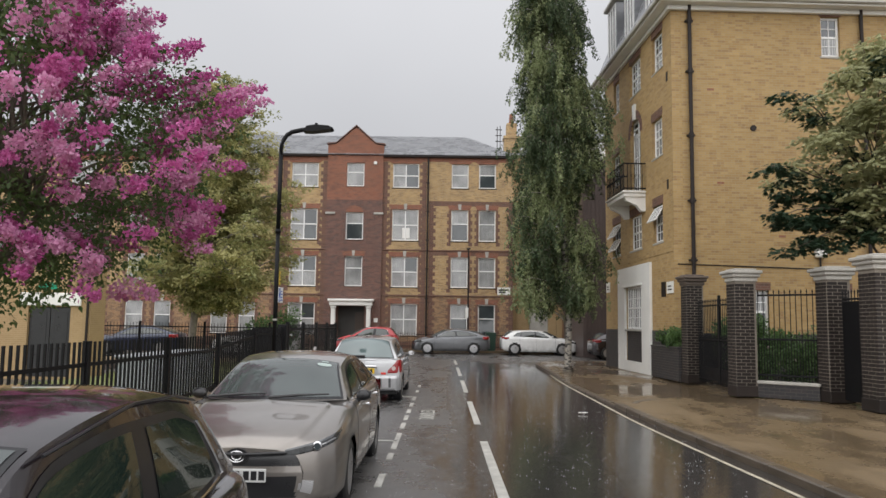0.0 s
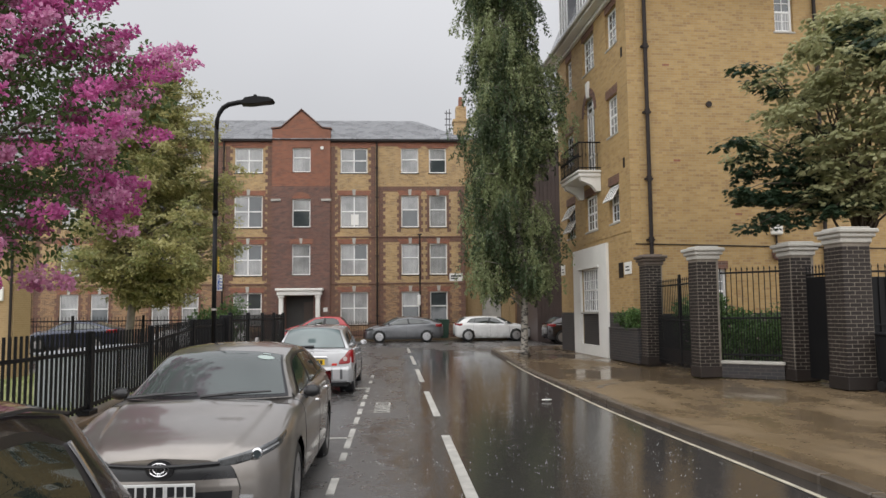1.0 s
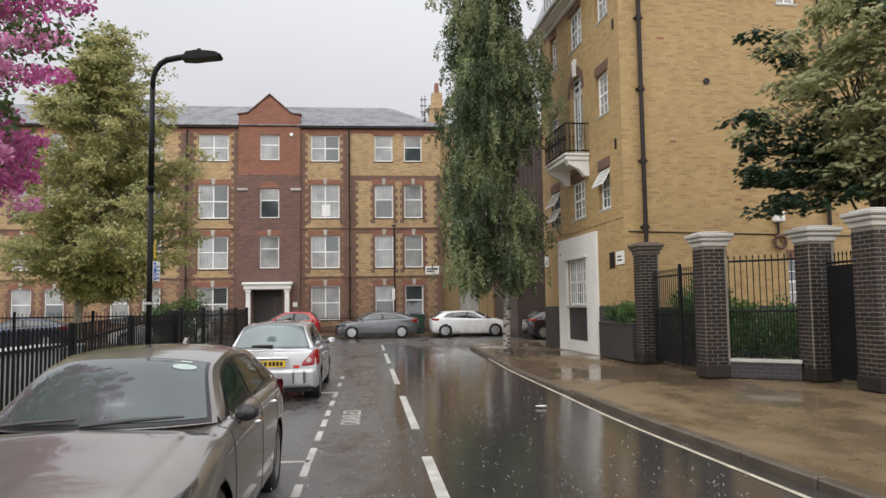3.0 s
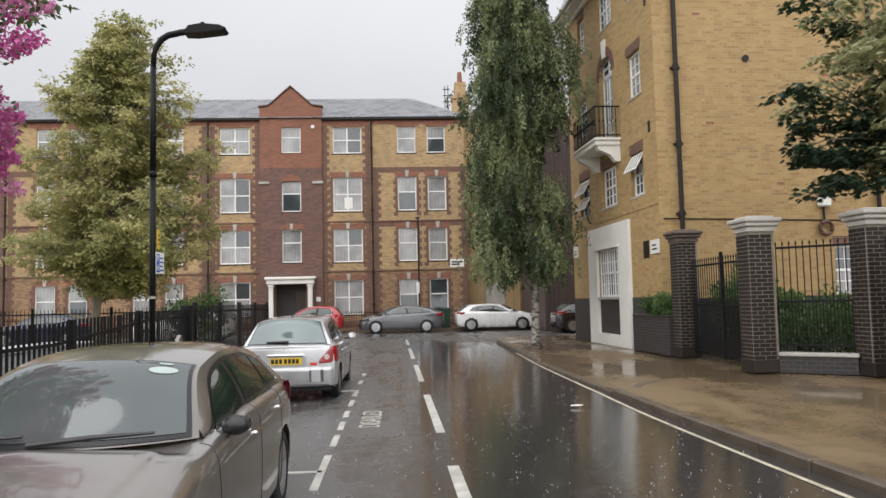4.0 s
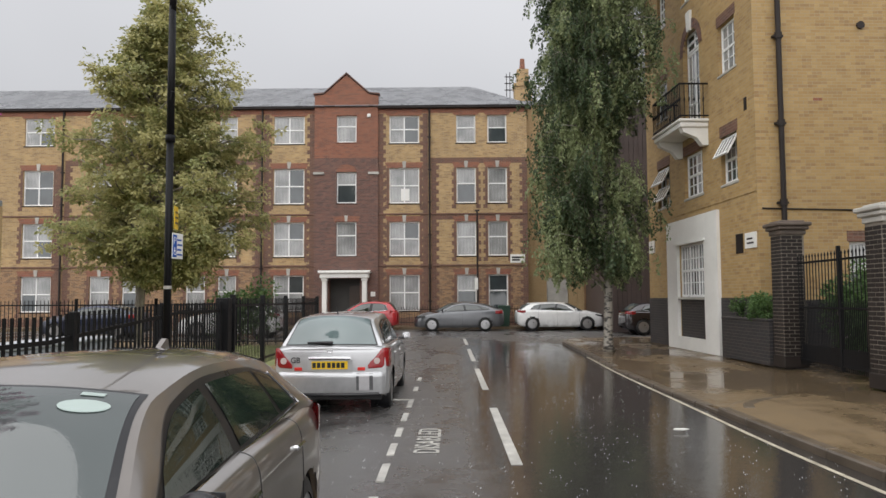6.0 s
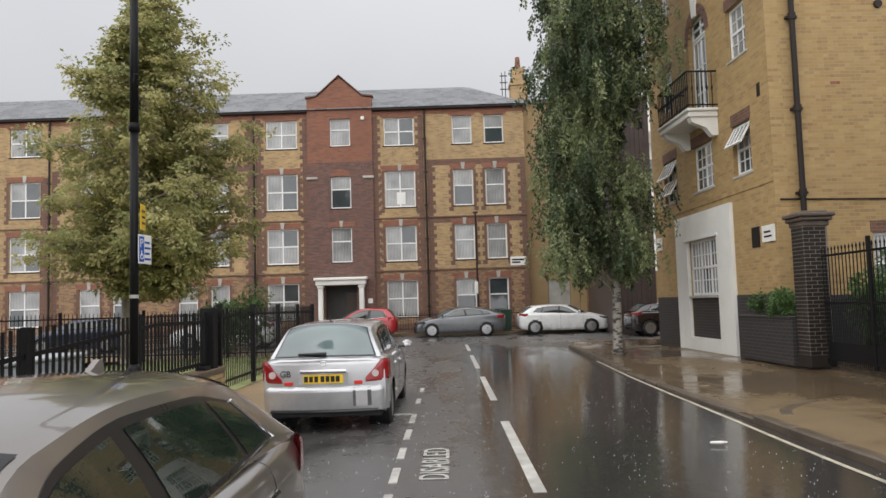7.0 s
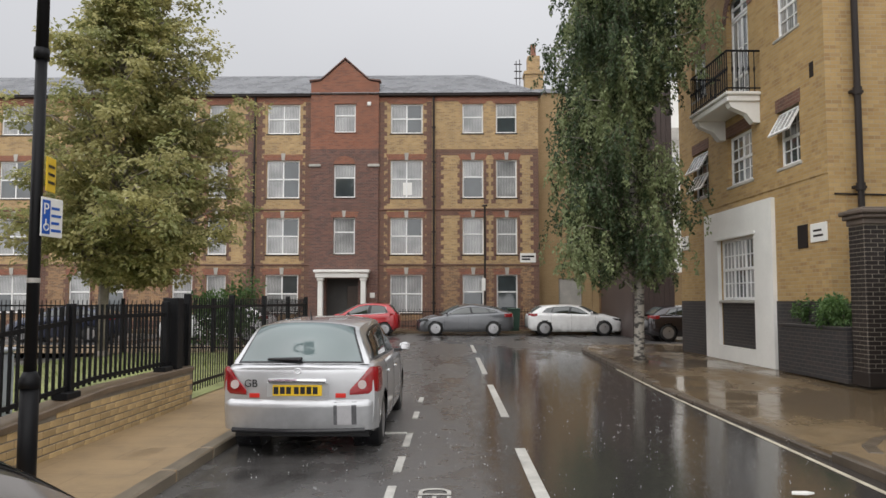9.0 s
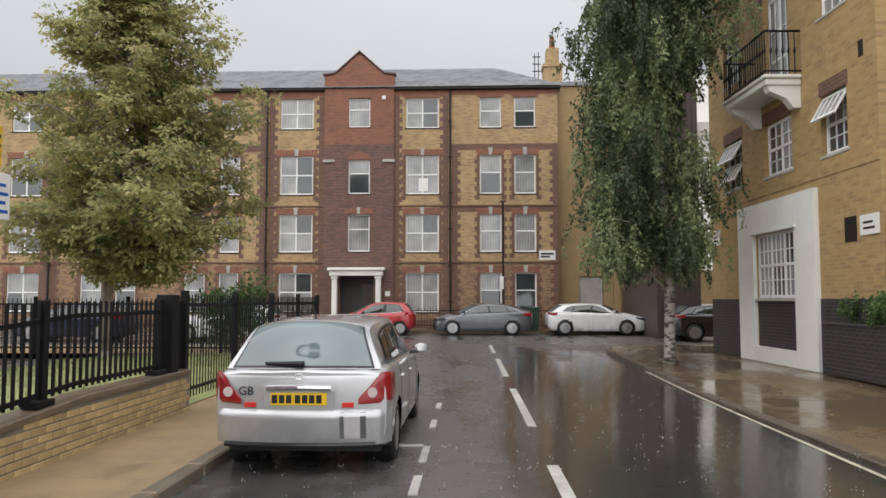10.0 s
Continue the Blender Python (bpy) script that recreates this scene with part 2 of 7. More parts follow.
# Left footway copy: fewer puddles, and colour lifted in place of missing light.
ROAD, PAVE, PAVE_LIT = wet_road(), wet_paving(pale=0.72), wet_paving("lit_damp_paving", 0.22, 1.3)
STOCK = brick("yellow_stock_brick", (0.48, 0.325, 0.14), (0.39, 0.245, 0.092), (0.22, 0.12, 0.06), (0.33, 0.265, 0.165), 0.28, odd=0.16, burnt=0.42)
STOCK_FAR = brick("brown_stock_brick", (0.54, 0.37, 0.17), (0.45, 0.285, 0.125), (0.15, 0.085, 0.055), (0.40, 0.33, 0.23), 0.5, odd=0.24, burnt=0.5)
STOCK_LOW = brick("sooty_brown_brick", (0.40, 0.235, 0.115), (0.30, 0.165, 0.08), (0.12, 0.065, 0.045), (0.34, 0.27, 0.19), 0.45, odd=0.34, burnt=0.7)
RED = brick("red_brick", (0.31, 0.115, 0.062), (0.25, 0.09, 0.05), (0.13, 0.06, 0.045), (0.25, 0.17, 0.13), 0.35)
PLUM = brick("dark_red_brick", (0.20, 0.088, 0.062), (0.11, 0.052, 0.042), (0.055, 0.036, 0.036), (0.25, 0.19, 0.155), 0.4)
QUOIN = brick("purple_brown_brick", (0.20, 0.095, 0.06), (0.15, 0.07, 0.048), (0.08, 0.05, 0.04), (0.2, 0.15, 0.115), 0.4)
BLACKBRICK = brick("black_brick", (0.032, 0.030, 0.032), (0.022, 0.022, 0.025), (0.05, 0.038, 0.036), (0.085, 0.075, 0.065), 0.3, 0.6)
CONC = brick("pale_render", (0.41, 0.28, 0.14), (0.37, 0.25, 0.12), (0.36, 0.24, 0.12), (0.42, 0.31, 0.17), 0.3)
DARKBRICK = plain("brown_black_brick", (0.034, 0.025, 0.021), 0.6, 0, 0.35, 9, 0.4, spec=0.35, piece=0.6)
WALLBRICK = plain("weathered_yellow_brick", (0.58, 0.41, 0.20), 0.55, 0, 0.3, 8, 0.5, piece=0.6)
MORTAR = plain("mortar", (0.22, 0.19, 0.15), 0.9, 0, 0.2, 10, 0.4)
MORTAR_D = plain("dark_mortar", (0.22, 0.19, 0.155), 0.8, 0, 0.25, 10, 0.4)
WHITE = plain("white_paint", (0.78, 0.77, 0.73), 0.35, 0, 0.06, 3, 0.1)
UPVC = plain("white_window_plastic", (0.80, 0.80, 0.79), 0.3, 0, 0.04, 3)
STONE = plain("weathered_stone", (0.44, 0.42, 0.38), 0.6, 0, 0.2, 5, 0.3)
BROWNSTONE = plain("brown_stone", (0.13, 0.10, 0.08), 0.6, 0, 0.3, 6, 0.4)
SLATE = plain("wet_slate", (0.24, 0.245, 0.26), 0.28, 0, 0.2, 4, 0.3)
BLACKIRON = plain("black_painted_iron", (0.008, 0.008, 0.009), 0.5, 0, 0.2, 12, 0.15, spec=0.2)
LINE = plain("worn_white_road_paint", (0.52, 0.51, 0.47), 0.35, 0, 0.3, 14, 0.3)
YELLOW = plain("worn_yellow_road_paint", (0.50, 0.46, 0.36), 0.4, 0, 0.3, 14, 0.3)
KERB = plain("wet_granite_kerb", (0.12, 0.095, 0.07), 0.35, 0, 0.25, 8, 0.3, piece=0.35)
KERB_PALE = plain("pale_granite_kerb", (0.20, 0.165, 0.12), 0.4, 0, 0.25, 8, 0.3, piece=0.35)
GRASS = plain("grass_soil", (0.24, 0.26, 0.10), 0.8, 0, 0.3, 5, 0.5)
SOIL = plain("wet_earth", (0.05, 0.04, 0.03), 0.6, 0, 0.3, 5, 0.5)
PIPE = plain("dark_drainpipe", (0.022, 0.016, 0.014), 0.6, 0, 0.2, 9, spec=0.3)
PANE = glass("window_glass")
PANE_PALE = glass("window_glass_curtained", (0.22, 0.22, 0.21))
CURTAIN = plain("white_net_curtain", (0.62, 0.61, 0.58), 0.8, 0, 0.1, 9)
# The gloom of rooms without light is put into this near-black colour.
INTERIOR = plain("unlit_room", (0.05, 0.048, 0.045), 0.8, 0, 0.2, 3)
TIMBER = plain("brown_timber", (0.22, 0.125, 0.06), 0.5, 0, 0.3, 6, 0.3)
RUBBER = plain("tyre_rubber", (0.02, 0.02, 0.02), 0.5, 0, 0.2, 20, 0.2)
ALLOY = plain("alloy_rim", (0.45, 0.45, 0.46), 0.3, 0.85, 0.1, 12)
TRIM = plain("black_trim", (0.016, 0.016, 0.018), 0.3, 0, 0.2, 12)
CHROME = plain("chrome", (0.72, 0.72, 0.73), 0.12, 1.0, 0.05, 8)


# ---- mesh building ----
class Shape:
    """Collects points and faces of one mesh."""

    def __init__(self):
        self.v, self.f = [], []

    def add(self, v, f):
        n = len(self.v)
        self.v += [tuple(p) for p in v]
        self.f += [tuple(i + n for i in q) for q in f]
        return self

    def box(self, x0, x1, y0, y1, z0, z1, b=0.0, m=None):
        if b <= 0:
            v = [(x, y, z) for z in (z0, z1) for y in (y0, y1) for x in (x0, x1)]
            f = [(0, 2, 3, 1), (4, 5, 7, 6), (0, 1, 5, 4), (2, 6, 7, 3), (0, 4, 6, 2), (1, 3, 7, 5)]
        else:
            b = min(b, (x1 - x0) * 0.45, (y1 - y0) * 0.45, (z1 - z0) * 0.45)
            rings = []
            for z, o in ((z0, b), (z0 + b, 0), (z1 - b, 0), (z1, b)):
                xa, xb, ya, yb = x0 + o, x1 - o, y0 + o, y1 - o
                c = b if not o else 0.0
                rings.append([(xa + c, ya, z), (xb - c, ya, z), (xb, ya + c, z), (xb, yb - c, z), (xb - c, yb, z), (xa + c, yb, z), (xa, yb - c, z), (xa, ya + c, z)])
            v = [p for r in rings for p in r]
            f = [tuple(range(7, -1, -1)), tuple(range(24, 32))]
            f += [(r * 8 + i, r * 8 + (i + 1) % 8, r * 8 + 8 + (i + 1) % 8, r * 8 + 8 + i) for r in range(3) for i in range(8)]
        if m is not None:
            v = [m @ Vector(p) for p in v]
        return self.add(v, f)

    def prism(self, poly, a, b, axis="z"):
        """poly: points counter-clockwise in the two other axes; drawn out from a to b."""
        n = len(poly)
        put = {"z": lambda p, c: (p[0], p[1], c), "y": lambda p, c: (p[0], c, p[1]), "x": lambda p, c: (c, p[0], p[1])}[axis]
        v = [put(p, a) for p in poly] + [put(p, b) for p in poly]
        f = [tuple(range(n - 1, -1, -1)), tuple(range(n, 2 * n))] + [(i, (i + 1) % n, n + (i + 1) % n, n + i) for i in range(n)]
        if axis == "y":
            f = [tuple(reversed(q)) for q in f]
        return self.add(v, f)

    def tube(self, path, radii, n=10, caps=True):
        path = [Vector(p) for p in path]
        rings = []
        for i, p in enumerate(path):
            d = (path[min(i + 1, len(path) - 1)] - path[max(i - 1, 0)]).normalized()
            s = d.orthogonal().normalized() if abs(d.z) > 0.9 else Vector((0, 0, 1)).cross(d).normalized()
            if abs(d.z) > 0.9:
                s = (Vector((1, 0, 0)) - d * d.x).normalized()
            t = d.cross(s)
            r = radii[i] if isinstance(radii, (list, tuple)) else radii
            rings.append([p + (s * math.cos(6.28319 * k / n) + t * math.sin(6.28319 * k / n)) * r for k in range(n)])
        v = [p for r in rings for p in r]
        f = [(j * n + i, j * n + (i + 1) % n, (j + 1) * n + (i + 1) % n, (j + 1) * n + i) for j in range(len(path) - 1) for i in range(n)]
        if caps:
            f += [tuple(range(n - 1, -1, -1)), tuple(range((len(path) - 1) * n, len(path) * n))]
        return self.add(v, f)

    def sheet(self, grid):
        """grid: rows of points."""
        r, c = len(grid), len(grid[0])
        return self.add([p for row in grid for p in row], [(i * c + j, i * c + j + 1, (i + 1) * c + j + 1, (i + 1) * c + j) for i in range(r - 1) for j in range(c - 1)])

    def mesh(self, name, smooth=False):
        me = bpy.data.meshes.new(name)
        me.from_pydata(self.v, [], self.f)
        if smooth:
            me.polygons.foreach_set("use_smooth", [True] * len(me.polygons))
        me.update()
        return me


def part(name, shape, material, parent=None, label="", smooth=False):
    me = shape if isinstance(shape, bpy.types.Mesh) else shape.mesh(name, smooth)
    if material is not None and not me.materials:
        me.materials.append(material)
    ob = new(name, me)
    if parent is not None:
        ob.parent = parent
    if label:
        ob["label"] = label
    return ob


def thing(name, label, category, m=None, group="", kind=""):
    ob = new(name)
    ob.empty_display_size = 0.1
    if m is not None:
        ob.matrix_world = m
    return tagged(ob, label, category, group, kind)


def B(*a, **k):
    return Shape().box(*a, **k)


# ---- ground ----
def cx(y):
    return 0.87 - 0.009 * y


FACADE = 45.5
# One sheet of ground reaching the horizon: the wet carriageway lies on top of it.
xs = [-2500, -400, -60, -30, -20, -14, -9, -3.8, 8, 30, 60, 400, 2500]
ys = [-2500, -400, -60, -20, 0, 10, 20, 24, 29, 34, 60, 120, 400, 2500]


def lawn_z(x, y):
    if -30 < x < -5 and 3 < y < 30:
        return 0.06 - 0.5 * max(0.0, min(1.0, (-x - 8.5) / 5)) * max(0.0, min(1.0, (y - 9) / 10)) * max(0.0, min(1.0, (31 - y) / 4))
    return -0.03


ground = part("ground", Shape().sheet([[(x, y, -0.09) for x in xs] for y in ys]), ROAD)
tagged(ground, "dark wet ground running out to the horizon", "ground", kind="structure")

def road_z(x, y):
    """Gentle camber: the gutters lie a little lower than the crown."""
    deep = 0.035 + (0.03 * max(0.0, min(1.0, (8 - y) / 6)) if x < 0 else 0)
    return -deep * min(1.0, (abs(x - 0.55) / 2.9) ** 2) if y < 32 else -0.02 * min(1.0, abs(x) / 4)


road = part("road", Shape().sheet([[(x, y, road_z(x, y)) for x in (-90, -20, -4, -2.6, -1.8, -1.0, -0.2, 0.55, 1.4, 2.2, 3.0, 4.2, 6, 20, 90)] for y in (-60, -20, 0, 2, 5, 8, 12, 20, 28, 31.9, 32.5, 38, 45.4)]), ROAD)
tagged(road, "wet dark asphalt road with puddles and reflections", "road", kind="structure")

KERB_R = [(4.3, -40), (4.22, 0), (4.15, 6.8), (4.02, 9.3), (3.88, 12.1), (3.82, 15), (3.74, 20), (3.74, 21.6), (3.88, 27.4), (3.98, 31.0), (4.3, 32.4), (5.1, 33.2), (6.5, 33.6), (10, 33.8), (60, 34)]
KERB_L = [(-2.3, -40), (-2.38, 6), (-2.41, 14), (-2.45, 22), (-2.5, 28.5), (-2.8, 30.6), (-3.8, 31.8), (-5.5, 32.3), (-60, 32.6)]


def along(line, step):
    """Points along a broken line, closely spaced and rounded."""
    pts = [Vector(p) for p in line]
    out = []
    for i in range(len(pts) - 1):
        p0, p1, p2, p3 = pts[max(i - 1, 0)], pts[i], pts[i + 1], pts[min(i + 2, len(pts) - 1)]
        n = max(1, int((p2 - p1).length / step))
        for k in range(n):
            t = k / n
            a, b = (p2 - p0) * 0.5, (p3 - p1) * 0.5
            lim = (p2 - p1).length
            a, b = a * min(1, lim / max(a.length, 1e-6)), b * min(1, lim / max(b.length, 1e-6))
            out.append((2 * t**3 - 3 * t**2 + 1) * p1 + (t**3 - 2 * t**2 + t) * a + (3 * t**2 - 2 * t**3) * p2 + (t**3 - t**2) * b)
    return out + [pts[-1]]


def drive_dip(x, y):
    """How far the right-hand footway is let down for the driveway to the iron gate: 0 to 1."""
    near = float(np.interp(x, (4.1, 4.3, 4.6, 5.2, 6.2, 7.2), (15.2, 15.45, 15.8, 16.25, 16.7, 16.9)))
    return max(0.0, min(1.0, (y - near) / 0.2)) * max(0.0, min(1.0, (22.3 - y) / 1.5)) * max(0.0, min(1.0, (8.2 - x) / 2.4))


def sidewalk(name, line, inner, label, side, high):
    """A paved sheet from a kerb line to an inner line."""
    rows = []
    for p in along(line, 0.3):
        q = inner(p)
        ln = max(0.1, (q - p).length)
        row = []
        for o in (0, 0.12, 0.3, 0.6, 0.9, 1.2, 1.5, 1.9, 2.3, 2.7, 3.1, 3.6, 4.5, 7, 14, 30, 60):
            t = min(1.0, o / ln) if o < 60 else 1.0
            d = p.lerp(q, t)
            dip = drive_dip(d.x, d.y) if side > 0 else 0.0
            row.append((d.x, d.y, high + 0.045 * min(1, t * ln / 4) - (high - 0.015) * dip))
        rows.append([(row[0][0], row[0][1], -0.08)] + row)
    if side < 0:
        rows = [list(reversed(r)) for r in rows]
    ob = part(name, Shape().sheet(rows), PAVE if side > 0 else PAVE_LIT)
    return tagged(ob, label, "pavement", kind="structure")


def inner_r(p):
    return Vector((60, p.y)) if p.y < 31 else Vector((max(p.x, 20), 20))


def inner_l(p):
    return Vector((-3.95, p.y)) if p.y < 28.0 else Vector((min(p.x, -3.95), 28.0))


sidewalk("pavement_right", KERB_R, inner_r, "wet tan paved footway with puddled sheen", 1, 0.06)
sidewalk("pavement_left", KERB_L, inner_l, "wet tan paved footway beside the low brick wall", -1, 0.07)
far = Shape().sheet([[(x, y, z) for x in (-90, -30, -10, 0, 10, 90)] for y, z in ((43.1, -0.06), (43.1, 0.12), (44.2, 0.13), (60, 0.14))])
tagged(part("pavement_far", far, PAVE), "wet paved footway before the apartment block", "pavement", kind="structure")


def kerbstones(name, line, y0, y1, side):
    pts = [p for p in along(line, 0.9 if name != "kerb_drive" else 0.45) if y0 <= p.y <= y1 and abs(p.x) < 12]
    k = tagged(new(name), "row of wet granite kerbstones", "kerb", kind="structure")
    stone = B(-0.09, 0.07, -0.435, 0.435, -0.2, 0.0, b=0.018).mesh("kerbstone")
    stone.materials.append(KERB if side > 0 else KERB_PALE)
    for a, b in zip(pts, pts[1:]):
        c, d = (a + b) / 2, b - a
        z = 0.076
        if side > 0:
            z = 0.072 if name == "kerb_drive" else 0.064 - 0.045 * drive_dip(c.x + 0.1, c.y)
        ob = part("kerbstone", stone, None, k)
        ob.matrix_world = pose(c.x + 0.06 * side * d.y / d.length, c.y - 0.06 * side * d.x / d.length, z, 0, 0, math.degrees(math.atan2(d.y, d.x)) - 90) @ Matrix.Diagonal((1, d.length / 0.885, 1, 1))
    return k


kerbstones("kerb_right", KERB_R, -2, 34, 1)
kerbstones("kerb_drive", [(4.14, 14.9), (4.28, 15.3), (4.58, 15.68), (5.2, 16.12), (6.2, 16.58), (6.8, 16.75)], 14.8, 16.9, 1)
kerbstones("kerb_left", KERB_L, -2, 33, -1)

# Lawn behind the railings.
lx, ly = [-40, -24, -18, -15, -13, -11, -9, -7, -5.5, -3.9], [-20, 2, 6, 9, 12, 15, 18, 21, 24, 26, 27.6]
lawn = part("lawn", Shape().sheet([[(x, y, 0.10 + lawn_z(x, y) * (1 if x < -5 else 0)) for x in lx] for y in ly]), GRASS)
tagged(lawn, "short green lawn behind the railings", "lawn", kind="structure")
rnd = random.Random(4)
tuft = Shape()
for _ in range(9000):
    x, y = rnd.uniform(-16, -4.1), rnd.uniform(9, 27.4)
    z, a, h = 0.10 + lawn_z(x, y) * (1 if x < -5 else 0) - 0.01, rnd.uniform(0, 6.28), rnd.uniform(0.04, 0.13)
    dx, dy, w = math.cos(a), math.sin(a), 0.012
    lean = rnd.uniform(0.01, 0.05)
    tuft.add([(x - dx * w, y - dy * w, z), (x + dx * w, y + dy * w, z), (x - dy * lean, y + dx * lean, z + h)], [(0, 1, 2)])
tagged(part("grass", tuft, leaf("grass_blade", (0.19, 0.24, 0.07), (0.30, 0.33, 0.14))), "short green grass blades of the lawn", "grass", kind="stuff")


# ---- road markings ----
marks = tagged(new("road_markings"), "worn white and yellow painted road lines", "road marking", kind="structure")


def strip(name, x0, y0, x1, y1, w, mat=None):
    d = Vector((x1 - x0, y1 - y0)).normalized()
    n = Vector((d.y, -d.x)) * w / 2
    sh = Shape().prism([(x0 + n.x, y0 + n.y), (x1 + n.x, y1 + n.y), (x1 - n.x, y1 - n.y), (x0 - n.x, y0 - n.y)], -0.01, 0.005)
    return part(name, sh, mat or LINE, marks)


for y0, y1 in ((-18.4, -14.4), (-12.4, -8.4), (-6.4, -2.4), (-0.4, 3.7), (5.7, 9.85), (11.7, 15.4), (17.55, 21.4), (23.5, 28.0), (30.1, 33.9)):
    strip("centre_line", cx(y0), y0, cx(y1), y1, 0.11)
bay = -0.46
for y0, y1 in ((-5, -4.2), (-3.6, -2.8), (-2.2, -1.4), (-0.8, 0.0), (0.7, 1.5), (2.2, 3.0), (3.6, 4.4), (5.0, 5.8), (6.75, 7.4), (8.3, 8.75), (9.1, 10.55), (11.05, 11.75), (12.15, 12.75), (13.2, 13.75), (14.3, 14.95), (15.5, 16.35), (17.4, 18.0), (19.0, 19.6)):
    strip("bay_line", bay - 0.004 * (y0 - 9), y0, bay - 0.004 * (y1 - 9), y1, 0.075)
strip("bay_end_line", -0.46, 9.8, -0.85, 9.8, 0.075)
strip("bay_end_line", -0.46, 16.32, -0.85, 16.32, 0.075)
pts = [p for p in along([(3.97, -20), (3.88, 4), (3.86, 6.6), (3.73, 9.5), (3.62, 12.5), (3.62, 15.3), (3.62, 18.9), (3.64, 21.0), (3.76, 25.0)], 0.8)]
yl = Shape()
pts = [Vector((p.x, p.y)) for p in pts]
for a, b in zip(pts, pts[1:]):
    yl.add([(a.x - 0.03, a.y, -0.026), (a.x + 0.03, a.y, -0.026), (b.x + 0.03, b.y, -0.026), (b.x - 0.03, b.y, -0.026)], [(0, 1, 2, 3)])
part("yellow_line", yl, YELLOW, marks, "worn yellow kerb line")
# Word painted for drivers of the parking bay, read along the road.
txt = bpy.data.curves.new("marking_text", "FONT")
txt.body, txt.size, txt.extrude, txt.align_x = "DISABLED", 0.46, 0.002, "CENTER"
tob = new("marking_text_source", txt)
tm = bpy.data.meshes.new_from_object(tob.evaluated_get(bpy.context.evaluated_depsgraph_get()))
bpy.data.objects.remove(tob)
tm.name = "marking_word"
word = part("marking_word", tm, LINE, marks, "painted word DISABLED beside the bay line")
word.matrix_world = pose(0.02, 12.95, 0.005, 0, 0, 90) @ Matrix.Diagonal((0.72, 0.85, 1, 1))


# ---- walls with openings ----
def holed(x0, x1, z0, z1, holes, depth, thick=0.3):
    """Wall in the x-z plane facing -y, at y 0 to thick, with reveals round its openings."""
    xs_, zs_ = sorted({x0, x1, *[h[0] for h in holes], *[h[1] for h in holes]}), sorted({z0, z1, *[h[2] for h in holes], *[h[3] for h in holes]})
    xs_, zs_ = [x for x in xs_ if x0 <= x <= x1], [z for z in zs_ if z0 <= z <= z1]
    s = Shape()
    for xa, xb in zip(xs_, xs_[1:]):
        for za, zb in zip(zs_, zs_[1:]):
            if any(h[0] <= (xa + xb) / 2 <= h[1] and h[2] <= (za + zb) / 2 <= h[3] for h in holes):
                continue
            s.add([(xa, 0, za), (xb, 0, za), (xb, 0, zb), (xa, 0, zb)], [(0, 1, 2, 3)])
            s.add([(xa, thick, za), (xb, thick, za), (xb, thick, zb), (xa, thick, zb)], [(3, 2, 1, 0)])
    for a, b, c, d in holes:
        s.add([(a, 0, c), (a, thick, c), (a, thick, d), (a, 0, d)], [(0, 1, 2, 3)])
        s.add([(b, 0, c), (b, thick, c), (b, thick, d), (b, 0, d)], [(3, 2, 1, 0)])
        s.add([(a, 0, c), (b, 0, c), (b, thick, c), (a, thick, c)], [(0, 1, 2, 3)])
        s.add([(a, 0, d), (b, 0, d), (b, thick, d), (a, thick, d)], [(3, 2, 1, 0)])
    s.add([(x0, 0, z0), (x0, thick, z0), (x0, thick, z1), (x0, 0, z1)], [(3, 2, 1, 0)])
    s.add([(x1, 0, z0), (x1, thick, z0), (x1, thick, z1), (x1, 0, z1)], [(0, 1, 2, 3)])
    return s


def curtained():
    m, N, L, bs = nodes_of("net_curtain_behind_glass")
    pos = N.new("ShaderNodeTexCoord").outputs["Object"]
    w = N.new("ShaderNodeTexWave")
    w.inputs["Scale"].default_value, w.inputs["Distortion"].default_value, w.inputs["Detail"].default_value = 4.0, 2.5, 2.0
    L.new(pos, w.inputs["Vector"])
    big = noise_node(N, L, pos, 0.8, 2)
    c = mix_node(N, L, w.outputs["Fac"], (0.20, 0.205, 0.205), (0.52, 0.52, 0.51))
    c = mix_node(N, L, math_node(N, L, "MULTIPLY", span(N, L, big, 0.36, 0.68), 0.6), c, (0.075, 0.08, 0.08))
    L.new(c, bs.inputs["Base Color"])
    bs.inputs["Roughness"].default_value, bs.inputs["Specular IOR Level"].default_value = 0.07, 0.9
    return m


NET = curtained()
wrnd = random.Random(11)


